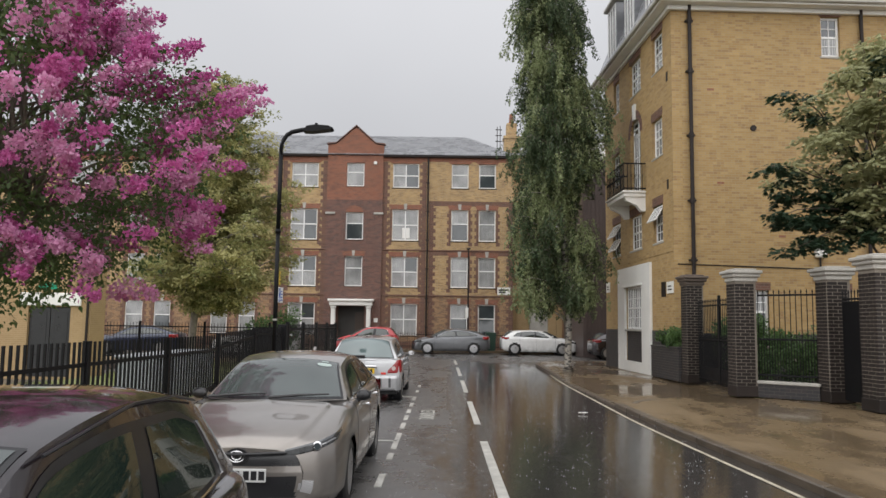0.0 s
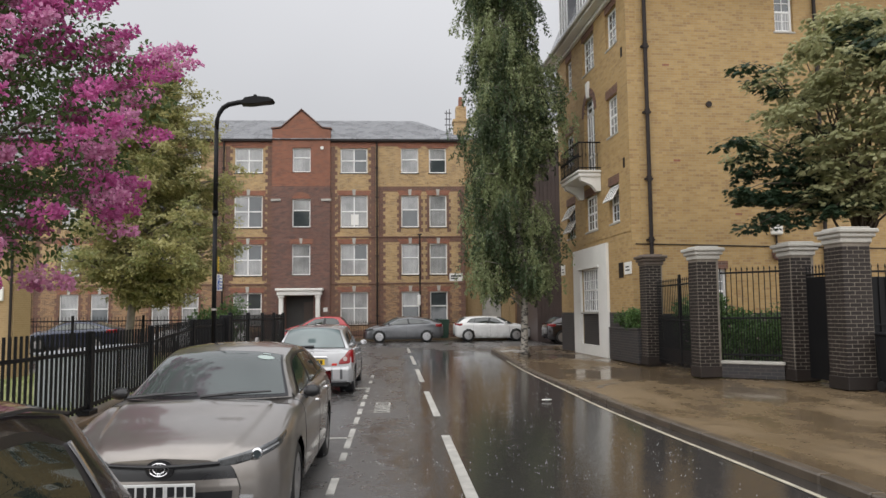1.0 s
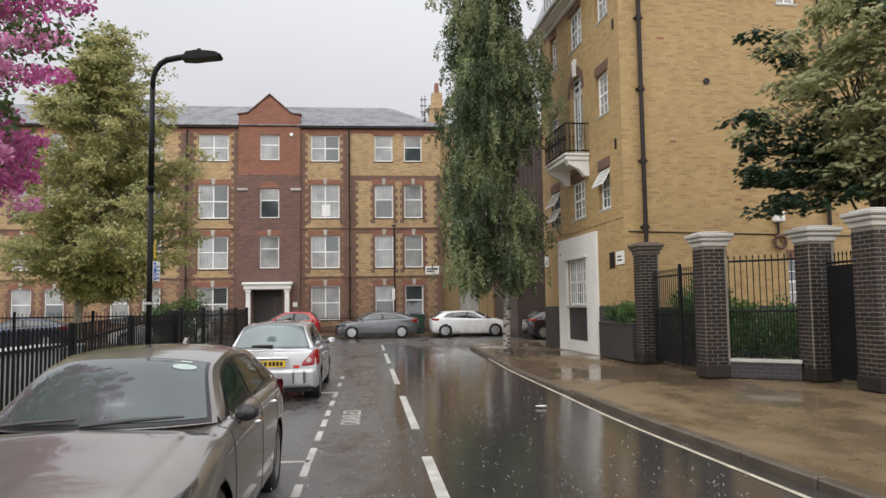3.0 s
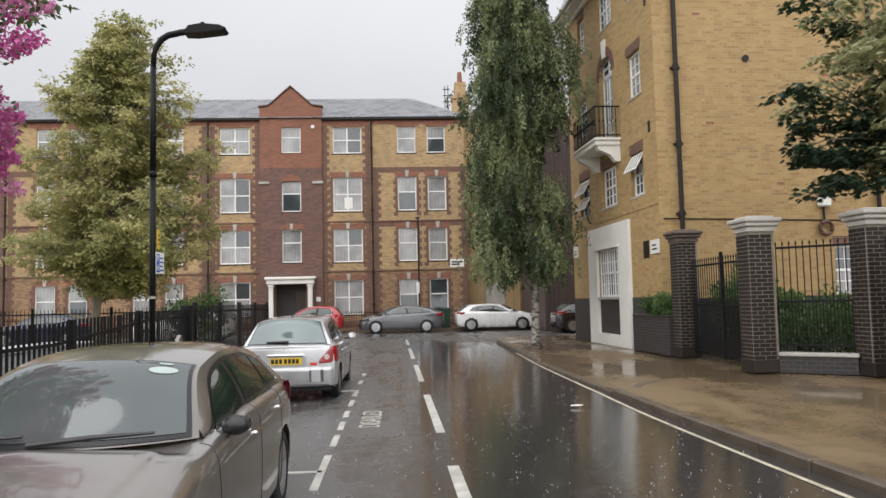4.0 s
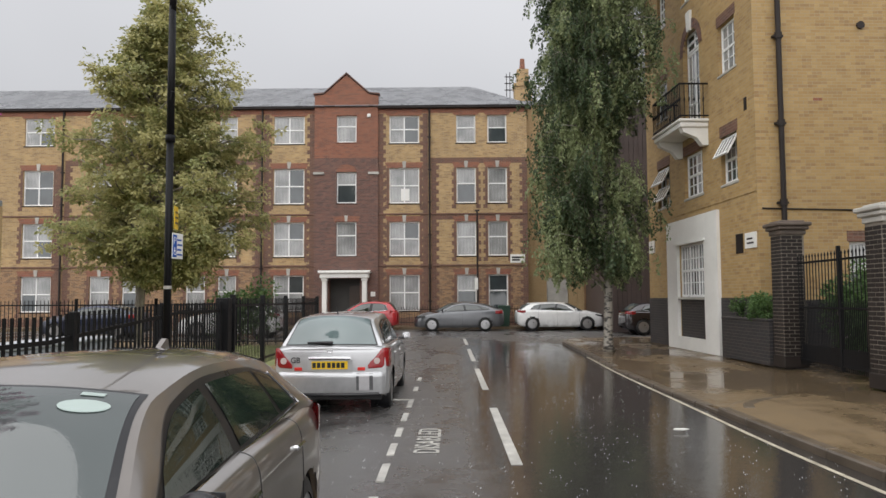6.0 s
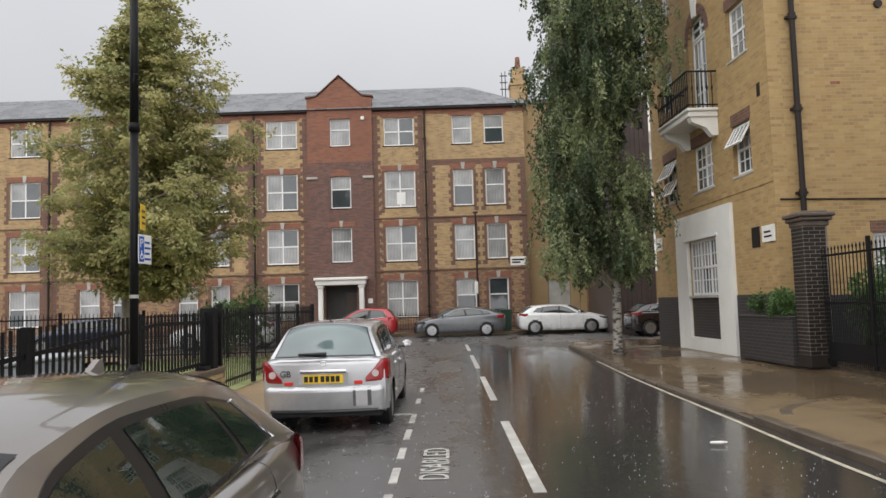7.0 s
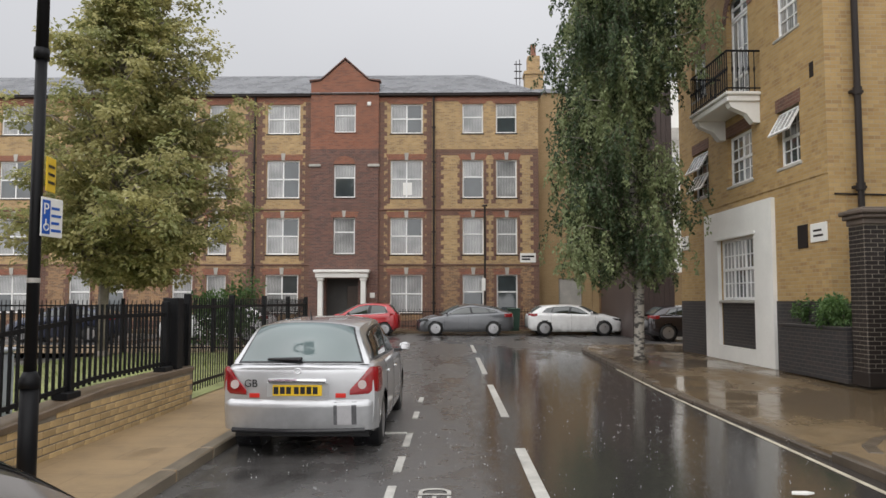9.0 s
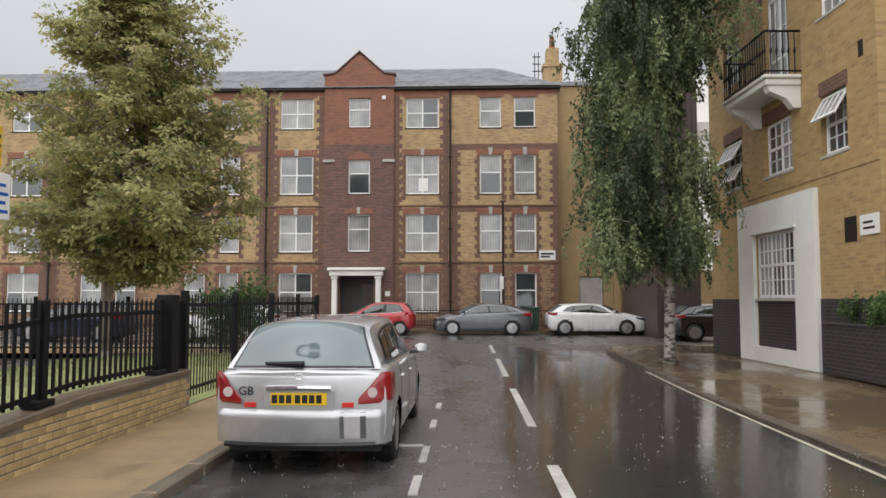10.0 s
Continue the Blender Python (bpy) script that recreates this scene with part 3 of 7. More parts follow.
def window(parent, x0, x1, z0, z1, y, cols=2, split=0.5, m=Matrix(), net=0.7, label="", bars=None, sill=True, fw=0.07, sill_mat=None):
    """White window in the x-z plane at y, facing -y: frame, sill and single panes. bars: (columns, rows) of glazing bars in each pane."""
    w = new("window")
    w.parent = parent
    w.matrix_local = m
    if label:
        w["label"] = label
    f = Shape()
    zm = z0 + (z1 - z0) * split
    f.box(x0, x1, y, y + 0.07, z0, z0 + fw, b=0.008).box(x0, x1, y, y + 0.07, z1 - fw, z1, b=0.008)
    f.box(x0, x0 + fw, y, y + 0.068, z0 + fw, z1 - fw, b=0.008).box(x1 - fw, x1, y, y + 0.068, z0 + fw, z1 - fw, b=0.008)
    f.box(x0 + fw, x1 - fw, y + 0.003, y + 0.066, zm - fw * 0.5, zm + fw * 0.5, b=0.006)
    step = (x1 - x0 - 2 * fw) / cols
    for k in range(1, cols):
        xm = x0 + fw + step * k
        f.box(xm - fw * 0.5, xm + fw * 0.5, y + 0.002, y + 0.064, z0 + fw, z1 - fw, b=0.006)
    if bars:
        for k in range(1, bars[0]):
            xm = x0 + fw + (x1 - x0 - 2 * fw) * k / bars[0]
            f.box(xm - 0.011, xm + 0.011, y + 0.01, y + 0.05, z0 + fw, z1 - fw)
        for za, zb in ((z0 + fw, zm), (zm, z1 - fw)):
            for k in range(1, bars[1]):
                zz = za + (zb - za) * k / bars[1]
                f.box(x0 + fw, x1 - fw, y + 0.011, y + 0.049, zz - 0.011, zz + 0.011)
    part("window_frame", f, UPVC, w)
    for k in range(cols):
        for za, zb in ((z0 + fw, zm - fw * 0.5), (zm + fw * 0.5, z1 - fw)):
            xa = x0 + fw + step * k + 0.004
            part("pane", B(xa, xa + step - 0.008, y + 0.03, y + 0.038, za, zb), NET if wrnd.random() < net else PANE, w)
    if sill:
        part("window_sill", B(x0 - 0.06, x1 + 0.06, y - 0.12, y + 0.05, z0 - 0.07, z0 - 0.004, b=0.012), sill_mat or STONE, w)
    return w


# ---- apartment block across the junction ----
block = thing("apartment_block", "four-storey brown stock brick apartment block with red gable and slate roof", "building", pose(0, FACADE, 0))
ROWS = ((0.92, 2.87), (3.89, 5.78), (6.79, 8.75), (10.13, 11.67))
PAIRS = [(-9.72, -8.03), (-3.35, -1.70), (-23.63, -21.95)]
SINGLES = [(0.34, 1.41), (2.06, 3.12), (-12.75, -11.75), (-14.5, -13.45), (-18.02, -16.98), (-19.82, -18.72)]
EAVE, ENDX = 12.12, 4.22
openings = [(a, b, z0, z1) for a, b in PAIRS + SINGLES for z0, z1 in ROWS]
for xa, xb in ((-34.0, -7.46), (-3.95, ENDX)):
    hs = [h for h in openings if xa < h[0] < xb]
    part("wall", holed(xa, xb, 0, 3.33, [h for h in hs if h[3] < 3.3], 0.12), STOCK_LOW, block, "sooty brown ground-floor brickwork")
    part("wall", holed(xa, xb, 3.33, EAVE, [h for h in hs if h[2] > 3.3], 0.12), STOCK_FAR, block)
part("wall", B(ENDX - 0.3, ENDX, 0.3, 9, 0, EAVE), STOCK_FAR, block)
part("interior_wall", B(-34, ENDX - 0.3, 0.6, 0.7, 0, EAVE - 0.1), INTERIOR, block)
# Gable bay, set a little forward.
GX0, GX1, GM = -7.46, -3.95, -5.70
ghole = [(-6.24, -5.14, 3.91, 5.78), (-6.24, -5.14, 6.80, 8.52), (-6.24, -5.14, 10.17, 11.66), (-6.60, -4.95, 0.0, 2.66)]
gw = holed(GX0, GX1, 0, 9.3, ghole[:2] + ghole[3:], 0.12, 0.42)
gw.v = [(x, y - 0.12, z) for x, y, z in gw.v]
part("gable_wall", gw, PLUM, block, "dark plum brick lower gable bay")
gw = holed(GX0, GX1, 9.3, 12.3, ghole[2:3], 0.12, 0.42)
gw.v = [(x, y - 0.12, z) for x, y, z in gw.v]
gw.prism([(GX0, 12.3), (GX1, 12.3), (GX1, 12.78), (-4.45, 12.86), (GM, 13.95), (-6.95, 12.86), (GX0, 12.78)], -0.12, 0.3, "y")
part("gable_wall", gw, RED, block, "red brick gable top")
cop = Shape()
for a, b in (((GX0 - 0.08, 12.84), (-6.93, 12.9)), ((-6.95, 12.9), (GM, 14.02)), ((GM, 14.02), (-4.45, 12.9)), ((-4.47, 12.9), (GX1 + 0.08, 12.84))):
    cop.prism([a, b, (b[0], b[1] + 0.07), (a[0], a[1] + 0.07)], -0.19, 0.36, "y")
part("coping", cop, PLUM, block)
part("roof_flank", B(GX0 + 0.02, GX1 - 0.02, 0.3, 4.4, 12.0, 12.75), SLATE, block)
for a, b, z0, z1 in ghole[:3]:
    window(block, a, b, z0, z1, 0.0, 1, 0.6, label="white-framed sash window in the dark brick bay", sill_mat=PIPE)
for a, b in PAIRS:
    for i, (z0, z1) in enumerate(ROWS):
        window(block, a, b, z0, z1, 0.10, 2, 0.5, net=0.75, sill_mat=PIPE)
for a, b in SINGLES:
    for i, (z0, z1) in enumerate(ROWS):
        window(block, a, b, z0, z1, 0.10, 1, 0.55, net=0.65, sill_mat=PIPE)
# Red brick heads with pale keystones, and purple-brown quoins at the window sides.
for (a, b) in PAIRS + SINGLES:
    for i, (z0, z1) in enumerate(ROWS):
        hh = 0.30 if i < 3 else 0.16
        head = Shape().prism([(a - 0.10, z1), (b + 0.10, z1), (b + 0.24, z1 + hh), (a - 0.24, z1 + hh)], -0.014, 0.02, "y")
        part("window_head", head, RED, block)
        if i < 3:
            c = (a + b) / 2
            part("keystone", Shape().prism([(c - 0.07, z1 - 0.02), (c + 0.07, z1 - 0.02), (c + 0.11, z1 + hh + 0.06), (c - 0.11, z1 + hh + 0.06)], -0.045, 0.02, "y"), STONE, block)
        if i < 3:
            for q in (a - 0.26, b + 0.02):
                inner, teeth = (a - 0.02, -1) if q < a else (b + 0.02, 1)
                edge, k, z = [], 0, z0 - 0.3
                while z < z1 - 0.02:
                    xo = inner + teeth * (0.24 if k % 2 == 0 else 0.13)
                    edge += [(xo, z), (xo, min(z + 0.225, z1))]
                    z, k = z + 0.225, k + 1
                poly = [(inner, z0 - 0.3)] + edge + [(inner, z1)]
                if teeth < 0:
                    poly.reverse()
                sh = Shape().prism(poly, -0.010, 0.02, "y")
                part("quoin", sh, QUOIN, block)
for a, b, z0, z1 in ghole[:1]:
    part("window_head", Shape().prism([(a - 0.1, z1), (b + 0.1, z1), (b + 0.2, z1 + 0.3), (a - 0.2, z1 + 0.3)], -0.134, -0.1, "y"), RED, block)
    part("keystone", Shape().prism([(GM - 0.06, z1), (GM + 0.06, z1), (GM + 0.09, z1 + 0.34), (GM - 0.09, z1 + 0.34)], -0.16, -0.1, "y"), STONE, block)
arch = [(GM + 0.55 * math.cos(t), 8.53 + 0.42 * math.sin(t)) for t in np.linspace(0, math.pi, 13)]
part("arch_panel", Shape().prism(arch, -0.137, -0.1, "y"), RED, block, "red brick arch over the sash window")
part("window_head", B(-6.34, -5.04, -0.137, -0.1, 11.67, 11.95), RED, block)
for xa, xb in ((GX0 - 0.06, GX0 + 0.55), (GX1 - 0.55, GX1 + 0.06)):
    part("impost", B(xa, xb, -0.2, -0.1, 8.38, 8.52, b=0.02), STONE, block)
# Toothed purple-brown brick piers at the edges of the bays.
for inner, teeth, top_ in ((GX0, -1, EAVE - 0.35), (GX1, 1, EAVE - 0.35), (-1.22, -1, EAVE - 0.35), (-1.04, 1, 8.98), (ENDX, -1, 8.98), (-10.44, -1, EAVE - 0.35), (-10.26, 1, EAVE - 0.35), (-21.5, -1, 8.98), (-21.3, 1, 8.98)):
    edge, k, z = [], 0, 0.55
    while z < top_ - 0.02:
        xo = inner + teeth * (0.42 if k % 2 == 0 else 0.28)
        edge += [(xo, z), (xo, min(z + 0.225, top_))]
        z, k = z + 0.225, k + 1
    poly = [(inner, 0.55)] + edge + [(inner, top_)]
    part("brick_pier", Shape().prism(poly if teeth > 0 else poly[::-1], -0.012, 0.02, "y"), QUOIN, block)
# String courses and dark brick bands.
for z in (3.33, 6.15):
    for xa, xb in ((-34, GX0), (GX1, ENDX)):
        part("string_course", B(xa, xb, -0.05, 0.02, z, z + 0.09, b=0.015), QUOIN, block)
for xa, xb in ((-1.05, ENDX), (-21.3, -10.4)):
    part("dark_band", B(xa, xb, -0.008, 0.02, 8.98, 9.3), QUOIN, block)
    part("dark_band", B(xa, xb, -0.007, 0.02, 5.88, 6.14), QUOIN, block)
for xa, xb in ((-34, GX0), (GX1, ENDX)):
    part("plinth", B(xa, xb, -0.03, 0.02, 0, 0.55), QUOIN, block)
    part("gutter", B(xa, xb + (0.15 if xb > 0 else 0), -0.22, 0.0, EAVE - 0.08, EAVE + 0.06, b=0.03), PIPE, block)
    part("eave_band", B(xa, xb, -0.02, 0.02, EAVE - 0.32, EAVE - 0.08), RED, block)
for px in (-1.13, -10.35, -21.42, -7.62, -3.80):
    pp = Shape().tube([(px, -0.09, 0.15), (px, -0.09, EAVE - 0.05)], 0.055, 8)
    for z in np.arange(1.4, 12, 1.8):
        pp.box(px - 0.09, px + 0.09, -0.15, 0.0, z, z + 0.06)
    if px in (-1.13, -10.35, -21.42):
        part("drainpipe", pp, PIPE, block)
# Hipped slate roof.
RZ = 14.45
roof = Shape()
roof.add([(-34, -0.2, EAVE + 0.03), (ENDX + 0.2, -0.2, EAVE + 0.03), (ENDX + 0.2, 9.2, EAVE + 0.03), (-34, 9.2, EAVE + 0.03), (-34, 4.5, RZ), (1.2, 4.5, RZ)], [(0, 1, 5, 4), (1, 2, 5), (2, 3, 4, 5), (0, 3, 2, 1)])
part("roof", roof, SLATE, block, "wet grey slate hipped roof")
rows_ = []
for k in range(24):
    t = k / 24
    y, z, xe = -0.24 + 4.7 * t, EAVE + 0.06 + (RZ - EAVE - 0.03) * t, ENDX + 0.2 - 3.0 * t
    rows_ += [[(-34, y, z + 0.008), (xe, y, z + 0.008)], [(-34, y + 0.001, z + 0.035), (xe, y + 0.001, z + 0.035)]]
part("slate_slope", Shape().sheet(rows_), SLATE, block)
part("ridge_tiles", Shape().tube([(-34, 4.5, RZ), (1.2, 4.5, RZ), (ENDX + 0.2, 0.0, EAVE + 0.06)], 0.09, 8), SLATE, block)
for vx in (-9.3, -14.0, 0.2, -20):
    part("roof_vent", B(vx, vx + 0.28, 3.2, 3.5, 13.4, 13.75, b=0.03), PIPE, block)
# Portico and recessed entrance.
por = Shape()
for xa in (-6.98, -4.82):
    por.box(xa, xa + 0.34, -0.55, -0.2, 0.12, 0.4, b=0.02).box(xa + 0.04, xa + 0.30, -0.52, -0.24, 0.4, 2.55, b=0.03).box(xa, xa + 0.34, -0.56, -0.2, 2.55, 2.70, b=0.02)
por.box(-7.05, -4.41, -0.62, -0.14, 2.70, 2.95, b=0.02).box(-7.14, -4.32, -0.72, -0.14, 2.95, 3.10, b=0.03)
part("portico", por, WHITE, block, "white painted entrance portico")
# Dark backing sheet: the recess's shade is in its colour.
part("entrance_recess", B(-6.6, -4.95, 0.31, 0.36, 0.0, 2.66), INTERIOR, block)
part("entrance_door", B(-5.55, -5.0, 0.22, 0.27, 0.14, 2.3, b=0.01), plain("dark_wood_door", (0.045, 0.03, 0.022), 0.4), block)
part("name_board", B(-4.35, -4.1, -0.16, -0.12, 1.7, 1.95), WHITE, block)
part("alarm_box", B(-4.55, -4.35, -0.2, -0.12, 11.55, 11.75, b=0.03), WHITE, block)
part("lit_notice", B(-2.72, -2.25, 0.115, 0.125, 6.95, 7.6), WHITE, block, "pale paper in the window")
part("name_plate", B(3.25, 4.05, -0.03, 0.0, 3.48, 3.95, b=0.01), WHITE, block, "white street name board with dark bars")
for i in range(2):
    part("name_bar", B(3.33, 3.97 - 0.2 * i, -0.036, -0.03, 3.74 - 0.14 * i, 3.83 - 0.14 * i), TRIM, block)
# Chimney stack and aerials behind the ridge.
chim = thing("chimney_stack", "yellow brick chimney stack with clay pot and aerials", "chimney", pose(4.35, 49.0, 0))
part("chimney_shaft", Shape().box(-0.5, 0.5, -0.5, 0.5, 0.12, 14.1).box(-0.56, 0.56, -0.57, 0.57, 14.1, 14.3, b=0.02).box(-0.34, 0.34, -0.4, 0.4, 14.3, 15.2, b=0.03), STOCK_FAR, chim)
part("chimney_pot", Shape().tube([(0, 0, 15.3), (0, 0, 15.9)], [0.17, 0.13], 10), RED, chim)
aer = Shape()
for dx in (-0.95, -0.75):
    aer.tube([(dx, 0, 12.8), (dx, 0, 15.4 + dx * 0.4)], 0.022, 6)
    for z in (14.0, 14.4, 14.8):
        aer.box(dx - 0.12, dx + 0.12, -0.02, 0.02, z, z + 0.05)
aer.box(-0.95, -0.4, -0.03, 0.03, 13.2, 13.26)
part("aerial", aer, PIPE, chim)
# Lower neighbouring building and timber fence to its side.
nb = thing("neighbour_building", "pale rendered two-storey building beside the apartment block", "building", pose(0, 46.3, 0))
nbh = [(5.3, 6.5, 0.1, 2.7)]
part("wall", holed(ENDX + 0.03, 7.0, 0, 12.4, nbh, 0.1), CONC, nb)
part("wall", B(ENDX + 0.03, 7.0, 0.9, 1.1, 0, 2.8), INTERIOR, nb)
part("garage_door", B(5.32, 6.48, 0.1, 0.16, 0.1, 2.68, b=0.01), STONE, nb, "pale grey door")
part("roof", B(ENDX - 0.1, 7.2, -0.15, 5, 12.4, 12.6), SLATE, nb)
part("boundary_wall", B(7.02, 12.0, 0.0, 0.25, 0, 3.0), CONC, nb)
tf = thing("timber_fence", "tall brown wooden board fence on the far footway", "fence", pose(7.3, 45.9, 0.12))
bd = B(0.0, 0.145, 0, 0.025, 0, 2.3, b=0.004).mesh("board")
bd.materials.append(TIMBER)
for k in range(22):
    part("board", bd, None, tf).location = (k * 0.15, 0.006 * (k % 2), 0)
part("rail", B(0, 3.3, 0.03, 0.08, 1.9, 2.0), TIMBER, tf)
# Tall dark block behind the birch.
tw = thing("dark_tower", "tall dark brown clad block farther down the side street", "building", pose(0, 39.0, 0))
CLAD = plain("dark_brown_cladding", (0.07, 0.05, 0.045), 0.5, 0, 0.2, 2, 0.2)
part("wall", B(7.4, 9.15, 0, 9, 0, 10.6), CLAD, tw)
for k in range(8):
    part("cladding_panel", B(7.42 + k * 0.215, 7.62 + k * 0.215, -0.03, 0, 0.2, 10.5, b=0.006), CLAD, tw)
tw2 = thing("white_building", "white rendered building far down the side street", "building", pose(0, 60.0, 0))
part("wall", B(9.5, 22, 0, 8, 0, 17.0), WHITE, tw2)
for k in range(5):
    part("window", B(9.9 + 2.2 * k, 11.0 + 2.2 * k, -0.06, 0.0, 10.0, 11.6), PANE, tw2)
part("balcony_rail", B(9.5, 22, -0.9, -0.8, 12.6, 13.5), STONE, tw2)

# ---- corner house on the near side of the junction ----
HOUSE = pose(6.993, 21.35, 0, 0, 0, 2.52)
house = thing("corner_house", "tall yellow brick corner house with white sashes and mansard roof", "building", HOUSE)
HZ = 11.55
SIDE = pose(0, 8.1, 0, 0, 0, -90)  # side wall: local x runs along the street, facing it


def side_x(u):
    return 8.1 - (u - 0.25)


SW = []
for ua, ub, z0, z1 in ((1.25, 2.2, 4.36, 5.55), (3.45, 4.85, 4.36, 5.57), (6.12, 7.25, 4.36, 5.6), (1.2, 2.22, 7.14, 8.38), (6.15, 7.2, 7.1, 8.3), (1.07, 2.12, 9.97, 11.16), (3.4, 4.75, 9.95, 11.18), (6.17, 6.93, 9.95, 11.15)):
    SW.append((side_x(ub), side_x(ua), z0, z1))
ARCH = (side_x(4.72), side_x(3.5), 6.15, 9.0)
GROUND_W = (side_x(5.42), side_x(3.34), 1.6, 3.06)
PANEL = (side_x(5.42), side_x(3.34), 0.45, 1.58)
sw = holed(0, 8.1, 0, HZ, SW + [ARCH, (side_x(5.42), side_x(3.34), 0.45, 3.06)], 0.12)
part("side_wall", sw, STOCK, house).matrix_local = SIDE
FW = [(4.72, 5.32, 10.08, 11.35), (9.0, 9.6, 10.08, 11.35), (2.05, 2.85, 1.5, 2.8), (4.7, 5.35, 1.5, 2.8)]
part("front_wall", holed(0.3, 16.0, 0, HZ, FW, 0.12), STOCK, house)
part("rear_wall", B(0.3, 16, 7.8, 8.1, 0, HZ), STOCK, house)
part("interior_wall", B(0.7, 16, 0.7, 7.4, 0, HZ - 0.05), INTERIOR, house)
for a, b, z0, z1 in SW:
    window(house, a, b, z0, z1, 0.10, 2 if b - a > 1.3 else 1, 0.5, SIDE, 0.5, "white sash window with narrow glazing bars", (4 if b - a > 1.3 else 3, 2))
    part("soldier_head", B(a - 0.06, b + 0.06, -0.006, 0.02, z1, z1 + 0.28), QUOIN, house).matrix_local = SIDE
for a, b, z0, z1 in FW:
    window(house, a, b, z0, z1, 0.10, 1, 0.5, net=0.4, bars=(2, 2))
    part("soldier_head", B(a - 0.05, b + 0.05, -0.006, 0.02, z1, z1 + 0.24), QUOIN, house)
# Tilted casements standing open.
for a, b, z0, z1 in (SW[0], SW[2]):
    zt = z1 - 0.06
    for k, (ztop, h) in enumerate(((zt, (z1 - z0) * 0.46), (z0 + (z1 - z0) * 0.5, (z1 - z0) * 0.42))):
        if k and a > 4:
            continue
        c = new("open_casement")
        c.parent = house
        c.matrix_local = SIDE @ pose(0, 0.05, ztop, -30, 0, 0)
        f = Shape().box(a + 0.03, b - 0.03, -0.02, 0.02, -h, -h + 0.05).box(a + 0.03, b - 0.03, -0.02, 0.02, -0.05, 0)
        for k2 in range(5):
            x = a + 0.03 + (b - a - 0.1) * k2 / 4
            wbar = 0.04 if k2 in (0, 4) else 0.02
            f.box(x, x + wbar, -0.018, 0.018, -h + 0.05, -0.05)
        part("casement_frame", f, UPVC, c)
        part("pane", B(a + 0.07, b - 0.07, -0.003, 0.003, -h + 0.04, -0.04), PANE_PALE, c)
# Arched balcony door.
xa, xb, _, zt = ARCH
xm, rr = (xa + xb) / 2, (xb - xa) / 2
ring = Shape()
for k in range(15):
    t0, t1 = math.pi * k / 15, math.pi * (k + 1) / 15
    ring.prism([(xm + rr * math.cos(t0), zt - 0.55 + 0.62 * math.sin(t0)), (xm + (rr + 0.24) * math.cos(t0), zt - 0.55 + 0.88 * math.sin(t0)), (xm + (rr + 0.24) * math.cos(t1), zt - 0.55 + 0.88 * math.sin(t1)), (xm + rr * math.cos(t1), zt - 0.55 + 0.62 * math.sin(t1))], -0.012, 0.05, "y")
part("brick_arch", ring, PLUM, house).matrix_local = SIDE
span_ = Shape()
for sgn in (-1, 1):
    pts_ = [(xm + sgn * rr, zt - 0.55)] + [(xm + sgn * rr * math.cos(t), zt - 0.55 + 0.62 * math.sin(t)) for t in np.linspace(0, math.pi / 2, 7)[1:]] + [(xm, zt + 0.1), (xm + sgn * rr, zt + 0.1)]
    span_.prism(pts_ if sgn > 0 else list(reversed(pts_)), 0.0, 0.06, "y")
part("arch_spandrel", span_, STOCK, house).matrix_local = SIDE
part("keystone", Shape().prism([(xm - 0.1, zt + 0.0), (xm + 0.1, zt + 0.0), (xm + 0.16, zt + 0.55), (xm - 0.16, zt + 0.55)], -0.07, 0.02, "y"), WHITE, house).matrix_local = SIDE
window(house, xa + 0.02, xb - 0.02, 6.2, 8.45, 0.12, 2, 0.35, SIDE, 0.6, "white glazed double balcony door", (4, 2), sill=False)
window(house, xa + 0.02, xb - 0.02, 8.47, zt, 0.12, 2, 0.5, SIDE, 0.2, "arched fanlight over the balcony door", sill=False)
# Balcony with black iron railing.
ba, bb, bd_ = side_x(5.2), side_x(2.95), 0.75
balc = Shape()
balc.box(ba, bb, -bd_, 0, 6.02, 6.16, b=0.02).box(ba - 0.05, bb + 0.05, -bd_ - 0.05, 0, 6.16, 6.24, b=0.02)
for x in (ba + 0.05, bb - 0.27):
    balc.prism([(0, 5.55), (0, 6.02), (-bd_ + 0.05, 6.02), (-bd_ + 0.1, 5.9), (-0.3, 5.75), (-0.15, 5.55)], x, x + 0.22, "x")
part("balcony_slab", balc, WHITE, house, "white painted balcony slab on brackets").matrix_local = SIDE
rail = new("balcony_railing")
rail.parent = house
rail.matrix_local = SIDE
r_ = Shape().tube([(ba, 0, 7.17), (ba, -bd_, 7.17), (bb, -bd_, 7.17), (bb, 0, 7.17)], 0.025, 8).tube([(ba, 0, 6.32), (ba, -bd_, 6.32), (bb, -bd_, 6.32), (bb, 0, 6.32)], 0.02, 8)
part("rail", r_, BLACKIRON, rail)
bar = Shape().tube([(0, 0, 6.24), (0, 0, 7.17)], 0.012, 6).tube([(-0.05, 0, 6.75), (0, 0, 6.85), (0.05, 0, 6.75), (0, 0, 6.65), (-0.05, 0, 6.75)], 0.008, 5).mesh("baluster")
bar.materials.append(BLACKIRON)
n = 18
for k in range(n + 1):
    part("baluster", bar, None, rail).location = (ba + (bb - ba) * k / n, -bd_, 0)
for x in (ba, bb):
    for k in range(1, 6):
        part("baluster", bar, None, rail).location = (x, -bd_ * k / 6, 0)
